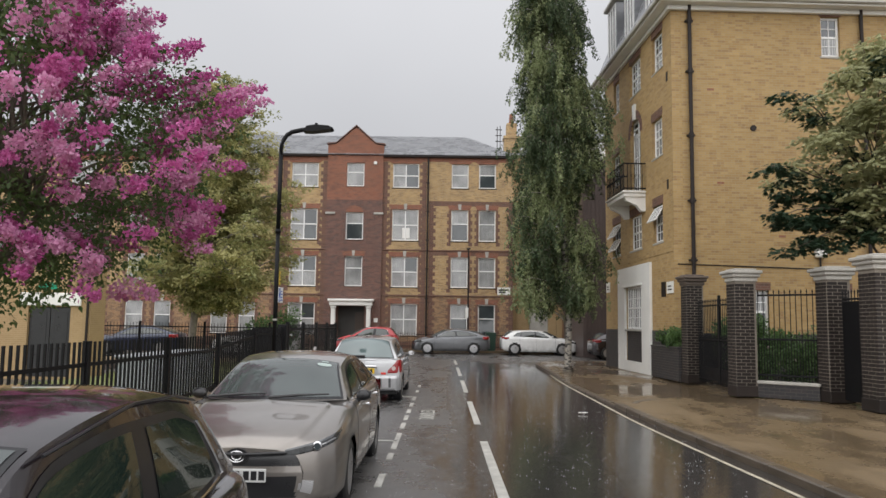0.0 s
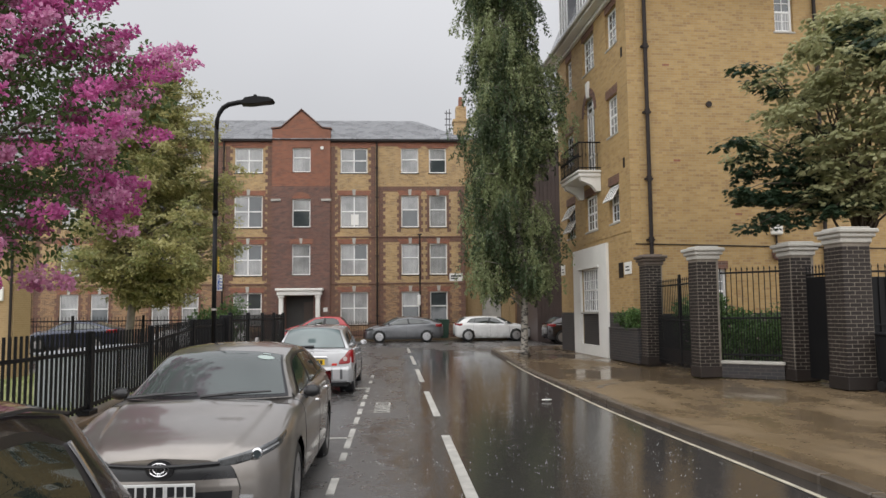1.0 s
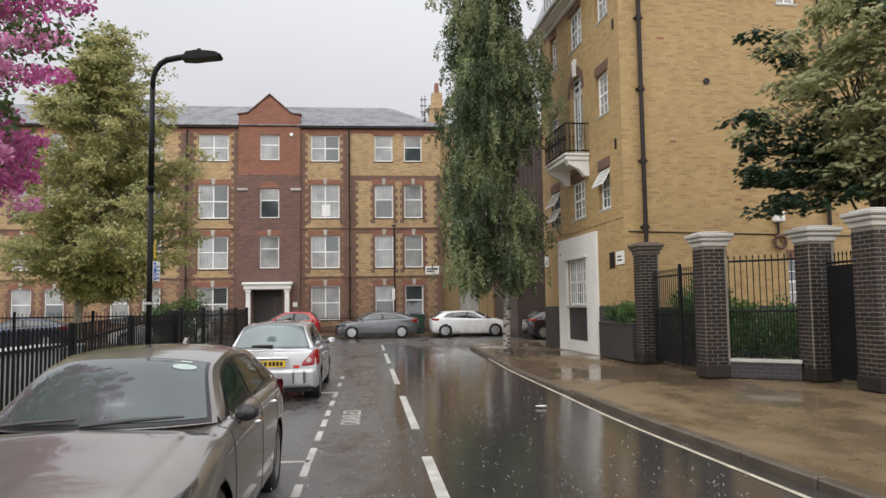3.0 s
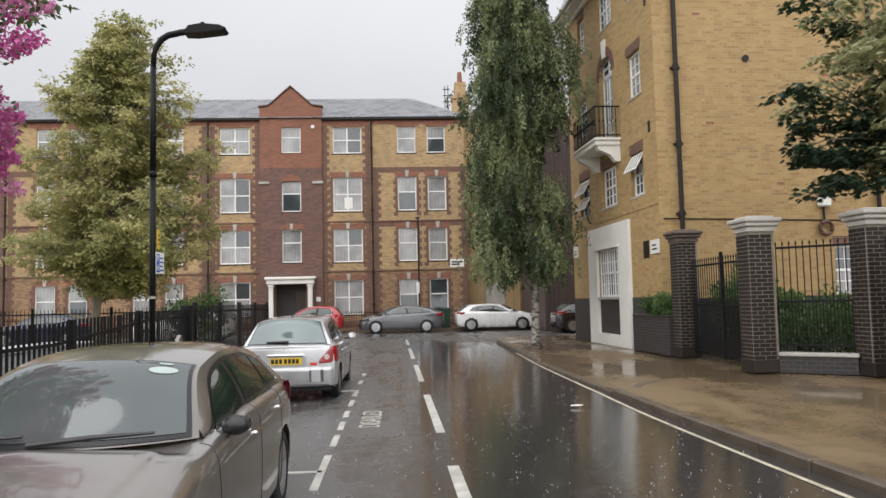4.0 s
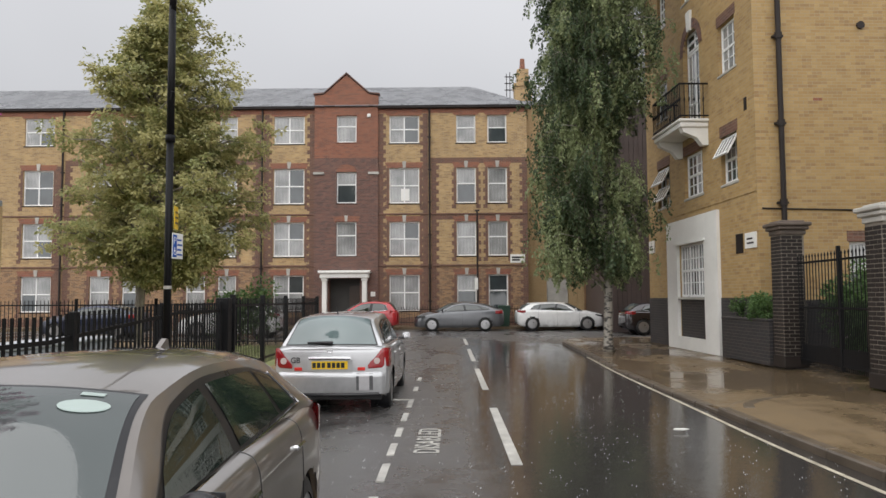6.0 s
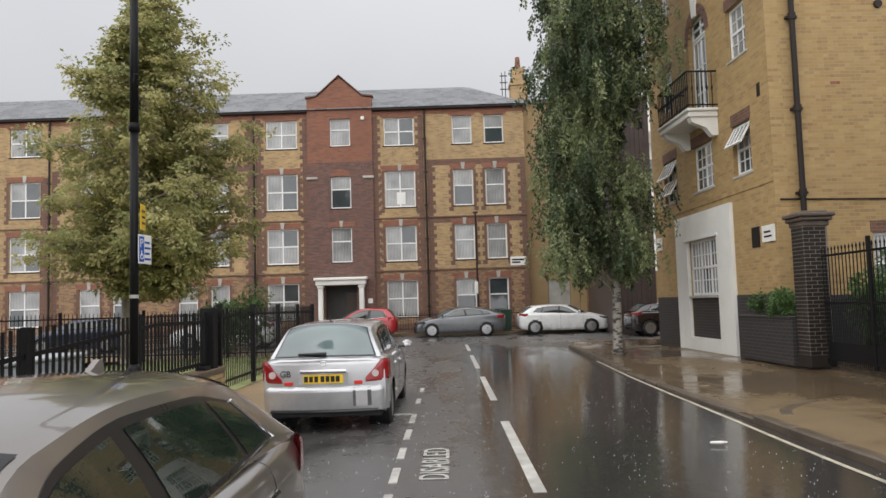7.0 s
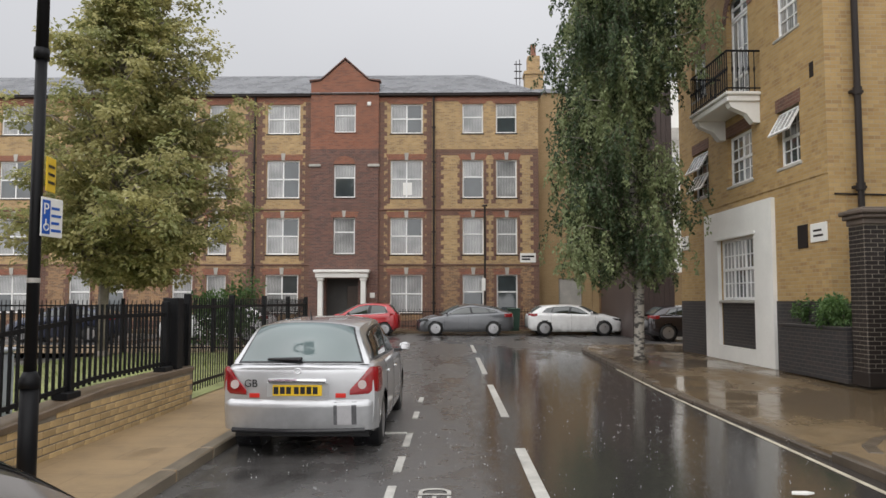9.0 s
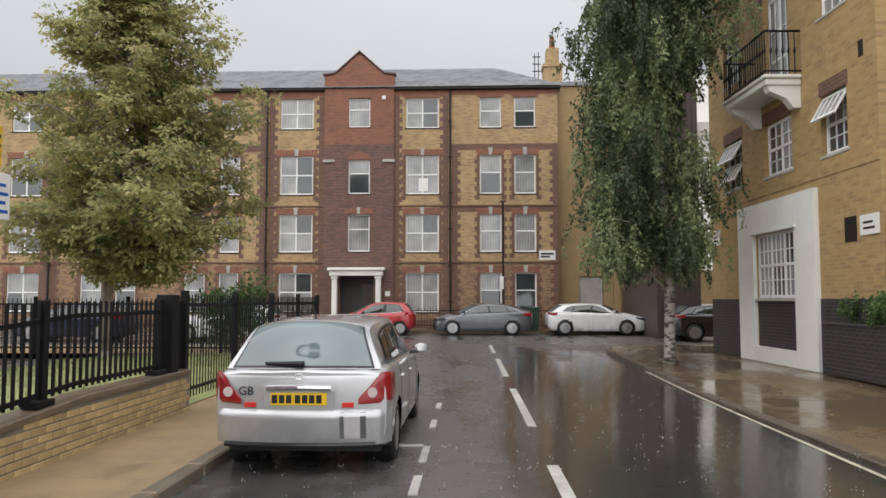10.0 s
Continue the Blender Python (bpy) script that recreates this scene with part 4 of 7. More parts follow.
# White ground-floor surround with dark brick panel.
wa, wb = side_x(6.3), side_x(2.42)
ga, gb = GROUND_W[0], GROUND_W[1]
for nm, x0_, x1_, y0_, y1_, z0_, z1_ in (("surround_jamb", wa, ga, -0.09, 0.0, 0.1, 3.78), ("surround_jamb", gb, wb, -0.09, 0.0, 0.1, 3.78), ("surround_head", ga, gb, -0.09, 0.0, 3.06, 3.78), ("surround_base", ga, gb, -0.09, 0.0, 0.1, 0.45), ("surround_moulding", ga - 0.12, gb + 0.12, -0.13, -0.085, 3.06, 3.13)):
    part(nm, B(x0_, x1_, y0_, y1_, z0_, z1_, b=0.003), WHITE, house, "white rendered window surround").matrix_local = SIDE
part("dark_panel", B(ga, gb, 0.02, 0.28, 0.45, 1.53), BLACKBRICK, house).matrix_local = SIDE
window(house, ga, gb, 1.57, 3.06, 0.04, 3, 0.5, SIDE, 0.35, "white triple sash window with glazing bars", (9, 2), fw=0.07)
for u0, u1 in ((0.25, 2.42), (6.3, 8.35)):
    part("dado", B(side_x(u1), side_x(u0), -0.02, 0.0, 0.1, 1.55), BLACKBRICK, house).matrix_local = SIDE
part("dado", B(0, 16, -0.02, 0.0, 0.1, 1.5), BLACKBRICK, house)
part("band", B(0, side_x(0.25), -0.018, 0.0, 3.95, 4.06), STOCK, house).matrix_local = SIDE
part("vent_grille", B(side_x(1.44), side_x(1.06), -0.02, 0.0, 2.6, 3.06), PIPE, house).matrix_local = SIDE
for u0, u1, z0, z1 in ((0.33, 0.92, 2.68, 3.04), (7.7, 8.25, 3.0, 3.4)):
    sg = part("sign_plate", B(side_x(u1), side_x(u0), -0.03, 0.0, z0, z1, b=0.006), WHITE, house, "small white notice plate")
    sg.matrix_local = SIDE
    for k in range(2):
        part("sign_bar", B(side_x(u1) + 0.12, side_x(u0) - 0.12 - 0.05 * k, -0.035, -0.03, z0 + 0.1 + 0.1 * k, z0 + 0.14 + 0.1 * k), PIPE, sg)
for u, z in ((0.75, 9.3), (0.8, 5.9)):
    part("air_brick", B(side_x(u), side_x(u) + 0.15, -0.01, 0.0, z, z + 0.3), PIPE, house).matrix_local = SIDE
# Drainpipes, vents and wall fittings on the front.
pp = Shape().tube([(0.55, -0.1, 2.4), (0.55, -0.1, HZ + 0.1)], 0.06, 10)
for z in (3.6, 5.4, 7.4, 9.4, 11.0):
    pp.tube([(0.55, -0.1, z), (0.55, -0.1, z + 0.14)], 0.082, 10).box(0.43, 0.67, -0.1, 0.0, z + 0.04, z + 0.09)
part("drainpipe", pp, PIPE, house, "dark brown iron drainpipe")
pp = Shape().tube([(5.95, -0.1, 2.4), (5.95, -0.1, HZ + 0.1)], 0.055, 10)
part("drainpipe", pp, PIPE, house)
part("vent_hole", Shape().tube([(2.5, 0.02, 7.75), (2.5, -0.05, 7.75)], 0.09, 12), PIPE, house)
part("vent_patch", B(2.42, 2.56, -0.004, 0.0, 7.48, 7.60), CONC, house)
for k, (x, z) in enumerate(((3.2, 4.4), (1.35, 6.0), (3.1, 6.55), (4.6, 7.3), (1.1, 8.9))):
    part("repair_brick", B(x, x + 0.21, -0.004, 0.0, z, z + 0.065), RED, house)
part("wall_light", Shape().box(4.25, 4.6, -0.16, 0.0, 3.8, 4.1, b=0.04), WHITE, house)
part("hose_reel", Shape().tube([(4.45 + 0.17 * math.cos(t), -0.08, 3.25 + 0.17 * math.sin(t)) for t in np.linspace(0, 6.28, 17)], 0.05, 8), plain("rust_brown_hose", (0.11, 0.05, 0.035), 0.5), house)
part("hose_pipe", Shape().tube([(4.42, -0.05, 3.8), (4.42, -0.06, 3.4)], 0.03, 8), PIPE, house)
part("cable", Shape().tube([(0.1, -0.015, 3.55), (5.0, -0.015, 3.45), (8, -0.015, 3.4)], 0.018, 6), PIPE, house)
# Eaves cornice, gutter and mansard with dormers.
def band(o0, o1, z0, z1):
    return Shape().box(-o1, 16, -o1, -o0, z0, z1).box(-o1, -o0, -o0, 8.4, z0, z1)


part("cornice", Shape().box(-0.12, 16, -0.12, 0.0, HZ - 0.14, HZ, b=0.015).box(-0.12, 0.0, 0.0, 8.3, HZ - 0.14, HZ, b=0.015).box(-0.42, 16, -0.42, 8.5, HZ, HZ + 0.1, b=0.02), WHITE, house, "pale painted eaves soffit")
part("gutter", Shape().box(-0.52, 16, -0.52, -0.4, HZ + 0.06, HZ + 0.2, b=0.03).box(-0.52, -0.4, -0.4, 8.6, HZ + 0.06, HZ + 0.2, b=0.03), STONE, house)
man = Shape()
z0, z1 = HZ + 0.1, HZ + 2.6
man.add([(-0.4, -0.4, z0), (16, -0.4, z0), (16, 8.5, z0), (-0.4, 8.5, z0), (0.55, 0.55, z1), (16, 0.55, z1), (16, 7.5, z1), (0.55, 7.5, z1)], [(0, 1, 5, 4), (1, 2, 6, 5), (2, 3, 7, 6), (3, 0, 4, 7), (4, 5, 6, 7)])
part("mansard_roof", man, SLATE, house, "grey slate mansard roof")
for u in (1.7, 4.2, 6.6):
    x0, x1 = side_x(u + 0.6), side_x(u - 0.6)
    dm = new("dormer")
    dm.parent = house
    dm.matrix_local = SIDE
    part("dormer_cheek", B(x0, x1, -0.12, 0.9, z0 + 0.35, z1 + 0.1), SLATE, dm)
    part("dormer_roof", B(x0 - 0.12, x1 + 0.12, -0.3, 0.9, z1 + 0.1, z1 + 0.24, b=0.03), STONE, dm)
    f = Shape().box(x0 + 0.05, x1 - 0.05, -0.16, -0.12, z0 + 0.45, z0 + 0.52).box(x0 + 0.05, x1 - 0.05, -0.16, -0.12, z1 - 0.05, z1 + 0.05)
    for k in range(4):
        f.box(x0 + 0.05 + k * 0.345, x0 + 0.11 + k * 0.345, -0.16, -0.12, z0 + 0.52, z1 - 0.05)
    part("dormer_frame", f, UPVC, dm)
    for k in range(3):
        part("pane", B(x0 + 0.11 + k * 0.345, x0 + 0.395 + k * 0.345, -0.135, -0.125, z0 + 0.52, z1 - 0.05), PANE_PALE, dm)

# ---- gate pillars, gates and railings of the corner house ----
BR_L = B(-0.1025, 0.1025, -0.010, 0.03, 0.005, 0.068, b=0.006).mesh("brick")
BR_L.materials.append(DARKBRICK)
BR_S = B(-0.049, 0.049, -0.010, 0.03, 0.005, 0.068, b=0.006).mesh("brick")
BR_S.materials.append(DARKBRICK)


def pillar(x, y, w, top, cap, turn, label, faces=(0, 3)):
    p = thing("gate_pillar", label, "gate pillar", pose(x, y, 0.12, 0, 0, turn), "gate pillars")
    h = w / 2
    part("core", B(-h + 0.006, h - 0.006, -h + 0.006, h - 0.006, 0, top - 0.12 - 0.3), MORTAR_D, p)
    part("foot", B(-h - 0.02, h + 0.02, -h - 0.02, h + 0.02, 0, 0.24, b=0.012), DARKBRICK, p)
    c = Shape()
    zt = top - 0.12
    c.box(-h - 0.03, h + 0.03, -h - 0.03, h + 0.03, zt - 0.30, zt - 0.20, b=0.015).box(-h - 0.08, h + 0.08, -h - 0.08, h + 0.08, zt - 0.20, zt - 0.12, b=0.02).box(-h - 0.12, h + 0.12, -h - 0.12, h + 0.12, zt - 0.12, zt - 0.04, b=0.02).box(-h - 0.02, h + 0.02, -h - 0.02, h + 0.02, zt - 0.04, zt, b=0.02)
    part("cap", c, cap, p, "moulded stone cap")
    rows = int((zt - 0.3 - 0.24) / 0.075)
    for k in range(rows):
        for fc in faces:
            m = pose(0, 0, 0.24 + k * 0.075, 0, 0, -90 * (fc % 4) if fc else 0)
            edges = []
            xx = -h + (0.0 if k % 2 == 0 else 0.112)
            if k % 2:
                edges.append((-h + 0.051, 0))
            while xx < h - 0.05:
                if xx + 0.215 <= h + 0.01:
                    edges.append((xx + 0.107, 1))
                    xx += 0.2235
                else:
                    edges.append((xx + 0.051, 0))
                    xx += 0.112
            for cx_, big in edges:
                if abs(cx_) > h - 0.04:
                    continue
                b_ = part("brick", BR_L if big else BR_S, None, p)
                b_.matrix_local = m @ pose(cx_, -h + 0.006, 0)
    return p


pillar(7.17, 20.33, 0.48, 3.15, BROWNSTONE, 2.5, "dark brick gate pillar with weathered brown stone cap", (0, 1))
pillar(7.05, 16.42, 0.49, 3.03, STONE, 2.5, "dark brick gate pillar with pale stone cap", (0, 1))
pillar(8.58, 15.25, 0.50, 3.02, STONE, 2.5, "dark brick gate pillar with pale cap beside the railings", (0, 1))
pillar(8.60, 13.45, 0.56, 3.12, STONE, 2.5, "broad dark brick gate pillar with pale moulded cap", (0, 1))


def railing(name, label, a, b, z0, z1, rails, step, category, mid=None):
    """Upright black iron bars between a and b with cross rails; mid: height of extra short bars."""
    a, b = Vector(a), Vector(b)
    d = b - a
    t = thing(name, label, category, pose(a.x, a.y, 0, 0, 0, math.degrees(math.atan2(d.y, d.x))))
    n_ = int(d.length / step)
    br = Shape().tube([(0, 0, z0), (0, 0, z1 - 0.07)], 0.010, 6).tube([(0, 0, z1 - 0.08), (0, 0, z1 - 0.05), (0, 0, z1)], [0.012, 0.018, 0.002], 6).mesh("bar")
    br.materials.append(BLACKIRON)
    for k in range(n_ + 1):
        part("bar", br, None, t).location = (d.length * k / n_, 0, 0)
    if mid:
        sb = Shape().tube([(0, 0, z0), (0, 0, mid - 0.06), (0, 0, mid)], [0.009, 0.009, 0.002], 6).mesh("short_bar")
        sb.materials.append(BLACKIRON)
        for k in range(n_):
            part("short_bar", sb, None, t).location = (d.length * (k + 0.5) / n_, 0, 0)
    for z in rails:
        part("rail", B(0, d.length, -0.018, 0.018, z - 0.02, z + 0.02, b=0.004), BLACKIRON, t)
    return t


gate = railing("iron_gate", "tall black iron double gate between brick pillars", (7.22, 16.75), (7.24, 20.02), 0.2, 2.42, (0.3, 1.35, 2.25), 0.125, "gate", 1.5)
part("gate_stile", B(1.58, 1.66, -0.03, 0.03, 0.2, 2.5, b=0.01), BLACKIRON, gate)
part("kick_plate", B(0.03, 3.2, -0.006, 0.006, 0.28, 0.62), BLACKIRON, gate)
ns = part("notice", B(0.12, 0.3, -0.03, -0.02, 1.2, 1.62), WHITE, gate, "white and red notice on the gate")
part("notice_band", B(0.12, 0.3, 0.0, 0.003, 1.2, 1.36), plain("red_sign", (0.5, 0.03, 0.05), 0.4), ns).location = (0, -0.034, 0)
railing("railings", "black iron railings on a low dark wall", (7.36, 16.25), (8.36, 15.45), 0.5, 2.55, (0.62, 1.42, 2.42), 0.115, "railings", 1.48)
base = thing("railing_wall", "low dark brick wall with pale stone coping", "wall", pose(7.36, 16.25, 0.12, 0, 0, -38.7))
part("wall_body", B(0, 1.28, -0.12, 0.12, 0, 0.30), BLACKBRICK, base)
part("coping", B(-0.02, 1.30, -0.15, 0.15, 0.30, 0.37, b=0.015), STONE, base)
ng_ = railing("iron_gate", "narrow black iron gate between brick pillars", (8.62, 13.85), (8.62, 14.92), 0.2, 2.5, (0.3, 1.4, 2.3), 0.11, "gate", 1.5)
part("gate_board", B(0.02, 1.05, 0.012, 0.032, 0.2, 2.25, b=0.005), BLACKIRON, ng_)
bg_ = railing("iron_gate", "black boarded iron gate beside the broad pillar", (8.9, 13.42), (12.4, 13.5), 0.2, 2.45, (0.3, 1.3, 2.3), 0.14, "gate")
part("gate_board", B(0.02, 3.45, 0.015, 0.035, 0.2, 2.2, b=0.005), BLACKIRON, bg_)
part_wall = thing("planter_wall", "low black brick planter wall along the house", "wall", pose(6.84, 20.6, 0.12, 0, 0, 2.5))
part("wall_body", B(0, 0.18, 0.0, 2.5, 0, 0.92), BLACKBRICK, part_wall)
part("coping", B(-0.02, 0.2, 0.0, 2.5, 0.92, 0.98, b=0.012), BLACKBRICK, part_wall)

# ---- low wall and railings along the left footway ----
FX = -3.75


def wall_top(y):
    return 0.62 - 0.22 * max(0.0, min(1.0, (15.5 - y) / 3.5)) - 0.12 * max(0.0, min(1.0, (11.0 - y) / 2.5))


def rail_top(y):
    return 1.52 - 0.23 * max(0.0, min(1.0, (15.5 - y) / 3.5))


lw = thing("garden_wall", "low weathered yellow brick garden wall beside the footway", "wall")
Y0, Y1 = 3.0, 18.2
cs = Shape()
yy = [Y0, 8.0, 8.5, 11.0, 12.0, 13.2, 14.4, 15.5, Y1]
cs.sheet([[(FX - 0.008, y, 0.05), (FX - 0.008, y, wall_top(y) - 0.06), (FX - 0.24, y, wall_top(y) - 0.06), (FX - 0.24, y, 0.05)] for y in yy])
cs.add([(FX - 0.008, Y1, 0.05), (FX - 0.24, Y1, 0.05), (FX - 0.24, Y1, 0.56), (FX - 0.008, Y1, 0.56)], [(0, 1, 2, 3)])
part("wall_core", cs, MORTAR, lw)
cp = Shape()
cp.sheet([[(FX + 0.02, y, wall_top(y) - 0.06), (FX + 0.02, y, wall_top(y) - 0.01), (FX + 0.005, y, wall_top(y)), (FX - 0.25, y, wall_top(y)), (FX - 0.265, y, wall_top(y) - 0.01), (FX - 0.265, y, wall_top(y) - 0.06)] for y in yy])
cp.add([(FX + 0.02, Y1, 0.56), (FX - 0.265, Y1, 0.56), (FX - 0.265, Y1, 0.61), (FX + 0.02, Y1, 0.61)], [(0, 1, 2, 3)])
part("coping", cp, plain("wet_brick_coping", (0.16, 0.115, 0.075), 0.4, 0, 0.35, 7, 0.4), lw)
bm_ = B(-0.05, 0.004, -0.106, 0.106, 0.006, 0.069, b=0.005).mesh("brick")
bm_.materials.append(WALLBRICK)
rest = Shape()
rnd = random.Random(7)
for k in range(7):
    z = 0.06 + k * 0.075
    y = Y1 - 0.11 - (0.112 if k % 2 else 0)
    while y > 8.0:
        if z + 0.075 <= wall_top(y) - 0.05:
            if y > 12.2:
                part("brick", bm_, None, lw).matrix_local = pose(FX - 0.004 + rnd.uniform(-0.002, 0.002), y, z)
            else:
                rest.box(FX - 0.05, FX, y - 0.106, y + 0.106, z + 0.006, z + 0.069)
        y -= 0.225
tagged(part("brick_rest", rest, WALLBRICK, lw), kind="stuff")
endb = B(-0.1, 0.1, -0.004, 0.05, 0.006, 0.069, b=0.005).mesh("brick")
endb.materials.append(WALLBRICK)
for k in range(7):
    part("brick", endb, None, lw).matrix_local = pose(FX - 0.125, Y1 - 0.04, 0.06 + k * 0.075)

rl = thing("fence", "black painted steel railings on a low brick wall", "fence")
PB = B(-0.0125, 0.0125, -0.0125, 0.0125, 0.0, 1.0).mesh("bar")
PB.materials.append(BLACKIRON)
FB = -3.88
for k in range(112):
    y = 4.4 + k * 0.122
    b_ = part("bar", PB, None, rl)
    b_.matrix_local = pose(FB, y, wall_top(y) + 0.05) @ Matrix.Diagonal((1, 1, rail_top(y) + 0.12 * max(0.0, min(1.0, (15.5 - y) / 3)) - wall_top(y) - 0.05, 1))
for dz0, f in ((0.10, wall_top), (-0.14, rail_top)):
    part("rail", Shape().sheet([[(FB + dx, y, f(y) + dz0 + dz) for dx, dz in ((0.012, -0.022), (0.012, 0.022), (-0.012, 0.022), (-0.012, -0.022), (0.012, -0.022))] for y in yy]), BLACKIRON, rl)
for y in (5.0, 7.5, 10.0, 12.45, 14.95, 17.45):
    part("post", B(FB - 0.04, FB + 0.04, y - 0.04, y + 0.04, wall_top(y) - 0.02, rail_top(y) + 0.03 + 0.1 * max(0.0, min(1.0, (15.5 - y) / 3)), b=0.006), BLACKIRON, rl)
    part("post_foot", B(FB - 0.06, FB + 0.10, y - 0.22, y + 0.06, wall_top(y) - 0.005, wall_top(y) + 0.06, b=0.006), BLACKIRON, rl)
# Gated stretch beyond the wall, reaching the ground.
PB2 = B(-0.007, 0.007, -0.007, 0.007, 0.0, 1.0).mesh("bar")
PB2.materials.append(BLACKIRON)
rl2 = thing("fence_gate", "black painted steel gate and railings standing on the footway", "fence")
part("pier", B(FB - 0.11, FB + 0.11, 17.62, 17.84, 0.6, 1.6, b=0.01), BLACKIRON, rl2)
part("mesh_panel", B(FB - 0.02, FB, 17.84, 18.22, 0.62, 1.52), BLACKIRON, rl2)
for k in range(76):
    y = 18.45 + k * 0.122
    part("bar", PB2, None, rl2).matrix_local = pose(FB - 0.018 * (y - 18.3), y, 0.2) @ Matrix.Diagonal((1, 1, 1.40, 1))
for z in (0.32, 1.46):
    part("rail", Shape().sheet([[(FB - 0.018 * (y - 18.3) + dx, y, z + dz) for dx, dz in ((0.012, -0.022), (0.012, 0.022), (-0.012, 0.022), (-0.012, -0.022), (0.012, -0.022))] for y in (18.3, 27.8)]), BLACKIRON, rl2)
for y in (18.28, 20.6, 23.0, 25.4, 27.75):
    x = FB - 0.018 * (y - 18.3)
    part("post", B(x - 0.045, x + 0.045, y - 0.045, y + 0.045, 0.12, 1.66, b=0.006), BLACKIRON, rl2)
# Railings along the side street, seen through the first ones.
rl3 = thing("fence", "black painted steel railings along the side street", "fence")
PB3 = B(-0.008, 0.008, -0.008, 0.008, 0.0, 1.0).mesh("bar")
PB3.materials.append(BLACKIRON)
for k in range(150):
    part("bar", PB3, None, rl3).matrix_local = pose(-4.1 - k * 0.125, 27.85, 0.15) @ Matrix.Diagonal((1, 1, 1.42, 1))
for z in (0.28, 1.42):
    part("rail", B(-22.9, -4.05, 27.84, 27.864, z - 0.022, z + 0.022), BLACKIRON, rl3)
for k in range(8):
    part("post", B(-4.1 - k * 2.5 - 0.04, -4.1 - k * 2.5 + 0.04, 27.81, 27.89, 0.1, 1.62, b=0.006), BLACKIRON, rl3)

# ---- house behind the lawn ----
lh = thing("side_building", "plain yellow brick building with black double doors and pale lintel", "building", pose(-9.80, 20.0, 0.416) @ Matrix.Diagonal((0.7515, 0.7515, 0.7515, 1)))
part("front_wall", holed(-22, 0, -0.6, 4.3, [(-2.35, -0.75, -0.5, 2.1)], 0.15), CONC, lh)
part("roof", B(-22.0, 0.0, -0.02, 1.2, 4.3, 4.48, b=0.02), SLATE, lh)
part("side_wall", B(-0.3, 0.0, 0.3, 1.2, -0.6, 4.3), CONC, lh)
part("rear_wall", B(-22.0, -0.3, 0.9, 1.2, -0.6, 4.3), CONC, lh)
part("lintel", B(-2.65, -0.35, -0.10, 0.0, 2.14, 2.62, b=0.02), WHITE, lh, "white painted lintel board")
part("green_sign", B(-2.0, -1.3, -0.03, 0.0, 2.75, 3.0), plain("green_sign", (0.0, 0.30, 0.16), 0.4), lh)
for xa in (-2.33, -1.54):
    d_ = part("door", Shape().box(xa, xa + 0.77, 0.10, 0.15, -0.5, 2.08, b=0.01), plain("black_door", (0.018, 0.018, 0.02), 0.35), lh)
    part("door_panel", B(xa + 0.12, xa + 0.65, 0.085, 0.10, 0.1, 1.9, b=0.006), TRIM, d_)
part("drainpipe", Shape().tube([(-0.08, -0.08, -0.4), (-0.08, -0.08, 4.25)], 0.05, 8), PIPE, lh)

# ---- street lamp and signs ----
lp = thing("street_lamp", "black street lamp with curved arm and flat lantern", "street lamp", pose(-2.88, 12.48, 0.14) @ Matrix.Diagonal((0.80, 1, 0.955, 1)))
col = Shape().tube([(0, 0, 0), (0, 0, 0.86)], 0.074, 14).tube([(0, 0, 0.86), (0, 0, 0.92), (0, 0, 0.98)], [0.084, 0.084, 0.05], 14)
col.tube([(0, 0, 0.96), (0, 0, 3.3)], [0.049, 0.046], 12).tube([(0, 0, 3.28), (0, 0, 3.36)], 0.062, 12).tube([(0, 0, 3.3), (0, 0, 4.85)], [0.05, 0.045], 12)
part("column", col, BLACKIRON, lp, smooth=True)
arm = [(0, 0, 4.8), (0.01, 0, 4.98), (0.05, 0, 5.1), (0.13, 0, 5.2), (0.24, 0, 5.26), (0.45, 0, 5.3), (0.62, 0, 5.32)]
part("arm", Shape().tube(arm, 0.045, 12), BLACKIRON, lp, smooth=True)
part("lantern", Shape().prism([(0.52, 5.26), (0.72, 5.255), (1.16, 5.30), (1.2, 5.33), (1.1, 5.37), (0.8, 5.39), (0.6, 5.36)], -0.12, 0.12, "y"), BLACKIRON, lp, "flat grey lantern head")
part("photocell", Shape().tube([(0.8, 0, 5.38), (0.8, 0, 5.44)], 0.035, 10), BLACKIRON, lp)
part("bracket", Shape().tube([(0, 0, 3.7), (0.05, -0.05, 3.85)], 0.03, 8), BLACKIRON, lp)
for i, z in enumerate((1.62,)):
    part("sticker", Shape().tube([(0, 0, z), (0, 0, z + 0.035)], 0.0515, 14, False), STONE, lp)
sp = part("parking_sign", B(-0.02, 0.21, -0.075, -0.063, 1.96, 2.25, b=0.004), WHITE, lp, "white parking plate with blue wheelchair panel")
BLUE = plain("sign_blue", (0.01, 0.09, 0.42), 0.35, 0, 0.06)
part("blue_panel", B(-0.01, 0.07, -0.079, -0.075, 1.98, 2.23), BLUE, sp)
lt = bpy.data.curves.new("sign_letter", "FONT")
lt.body, lt.size, lt.extrude = "P", 0.12, 0.0015
lo = new("letter_source", lt)
lm = bpy.data.meshes.new_from_object(lo.evaluated_get(bpy.context.evaluated_depsgraph_get()))
bpy.data.objects.remove(lo)
part("letter", lm, WHITE, sp).matrix_local = pose(-0.005, -0.08, 2.125, 90, 0, 0)
chair = Shape().tube([(0.03 + 0.025 * math.cos(t), -0.081, 2.03 + 0.025 * math.sin(t)) for t in np.linspace(0, 6.28, 13)], 0.005, 6).box(0.018, 0.03, -0.083, -0.08, 2.04, 2.09)
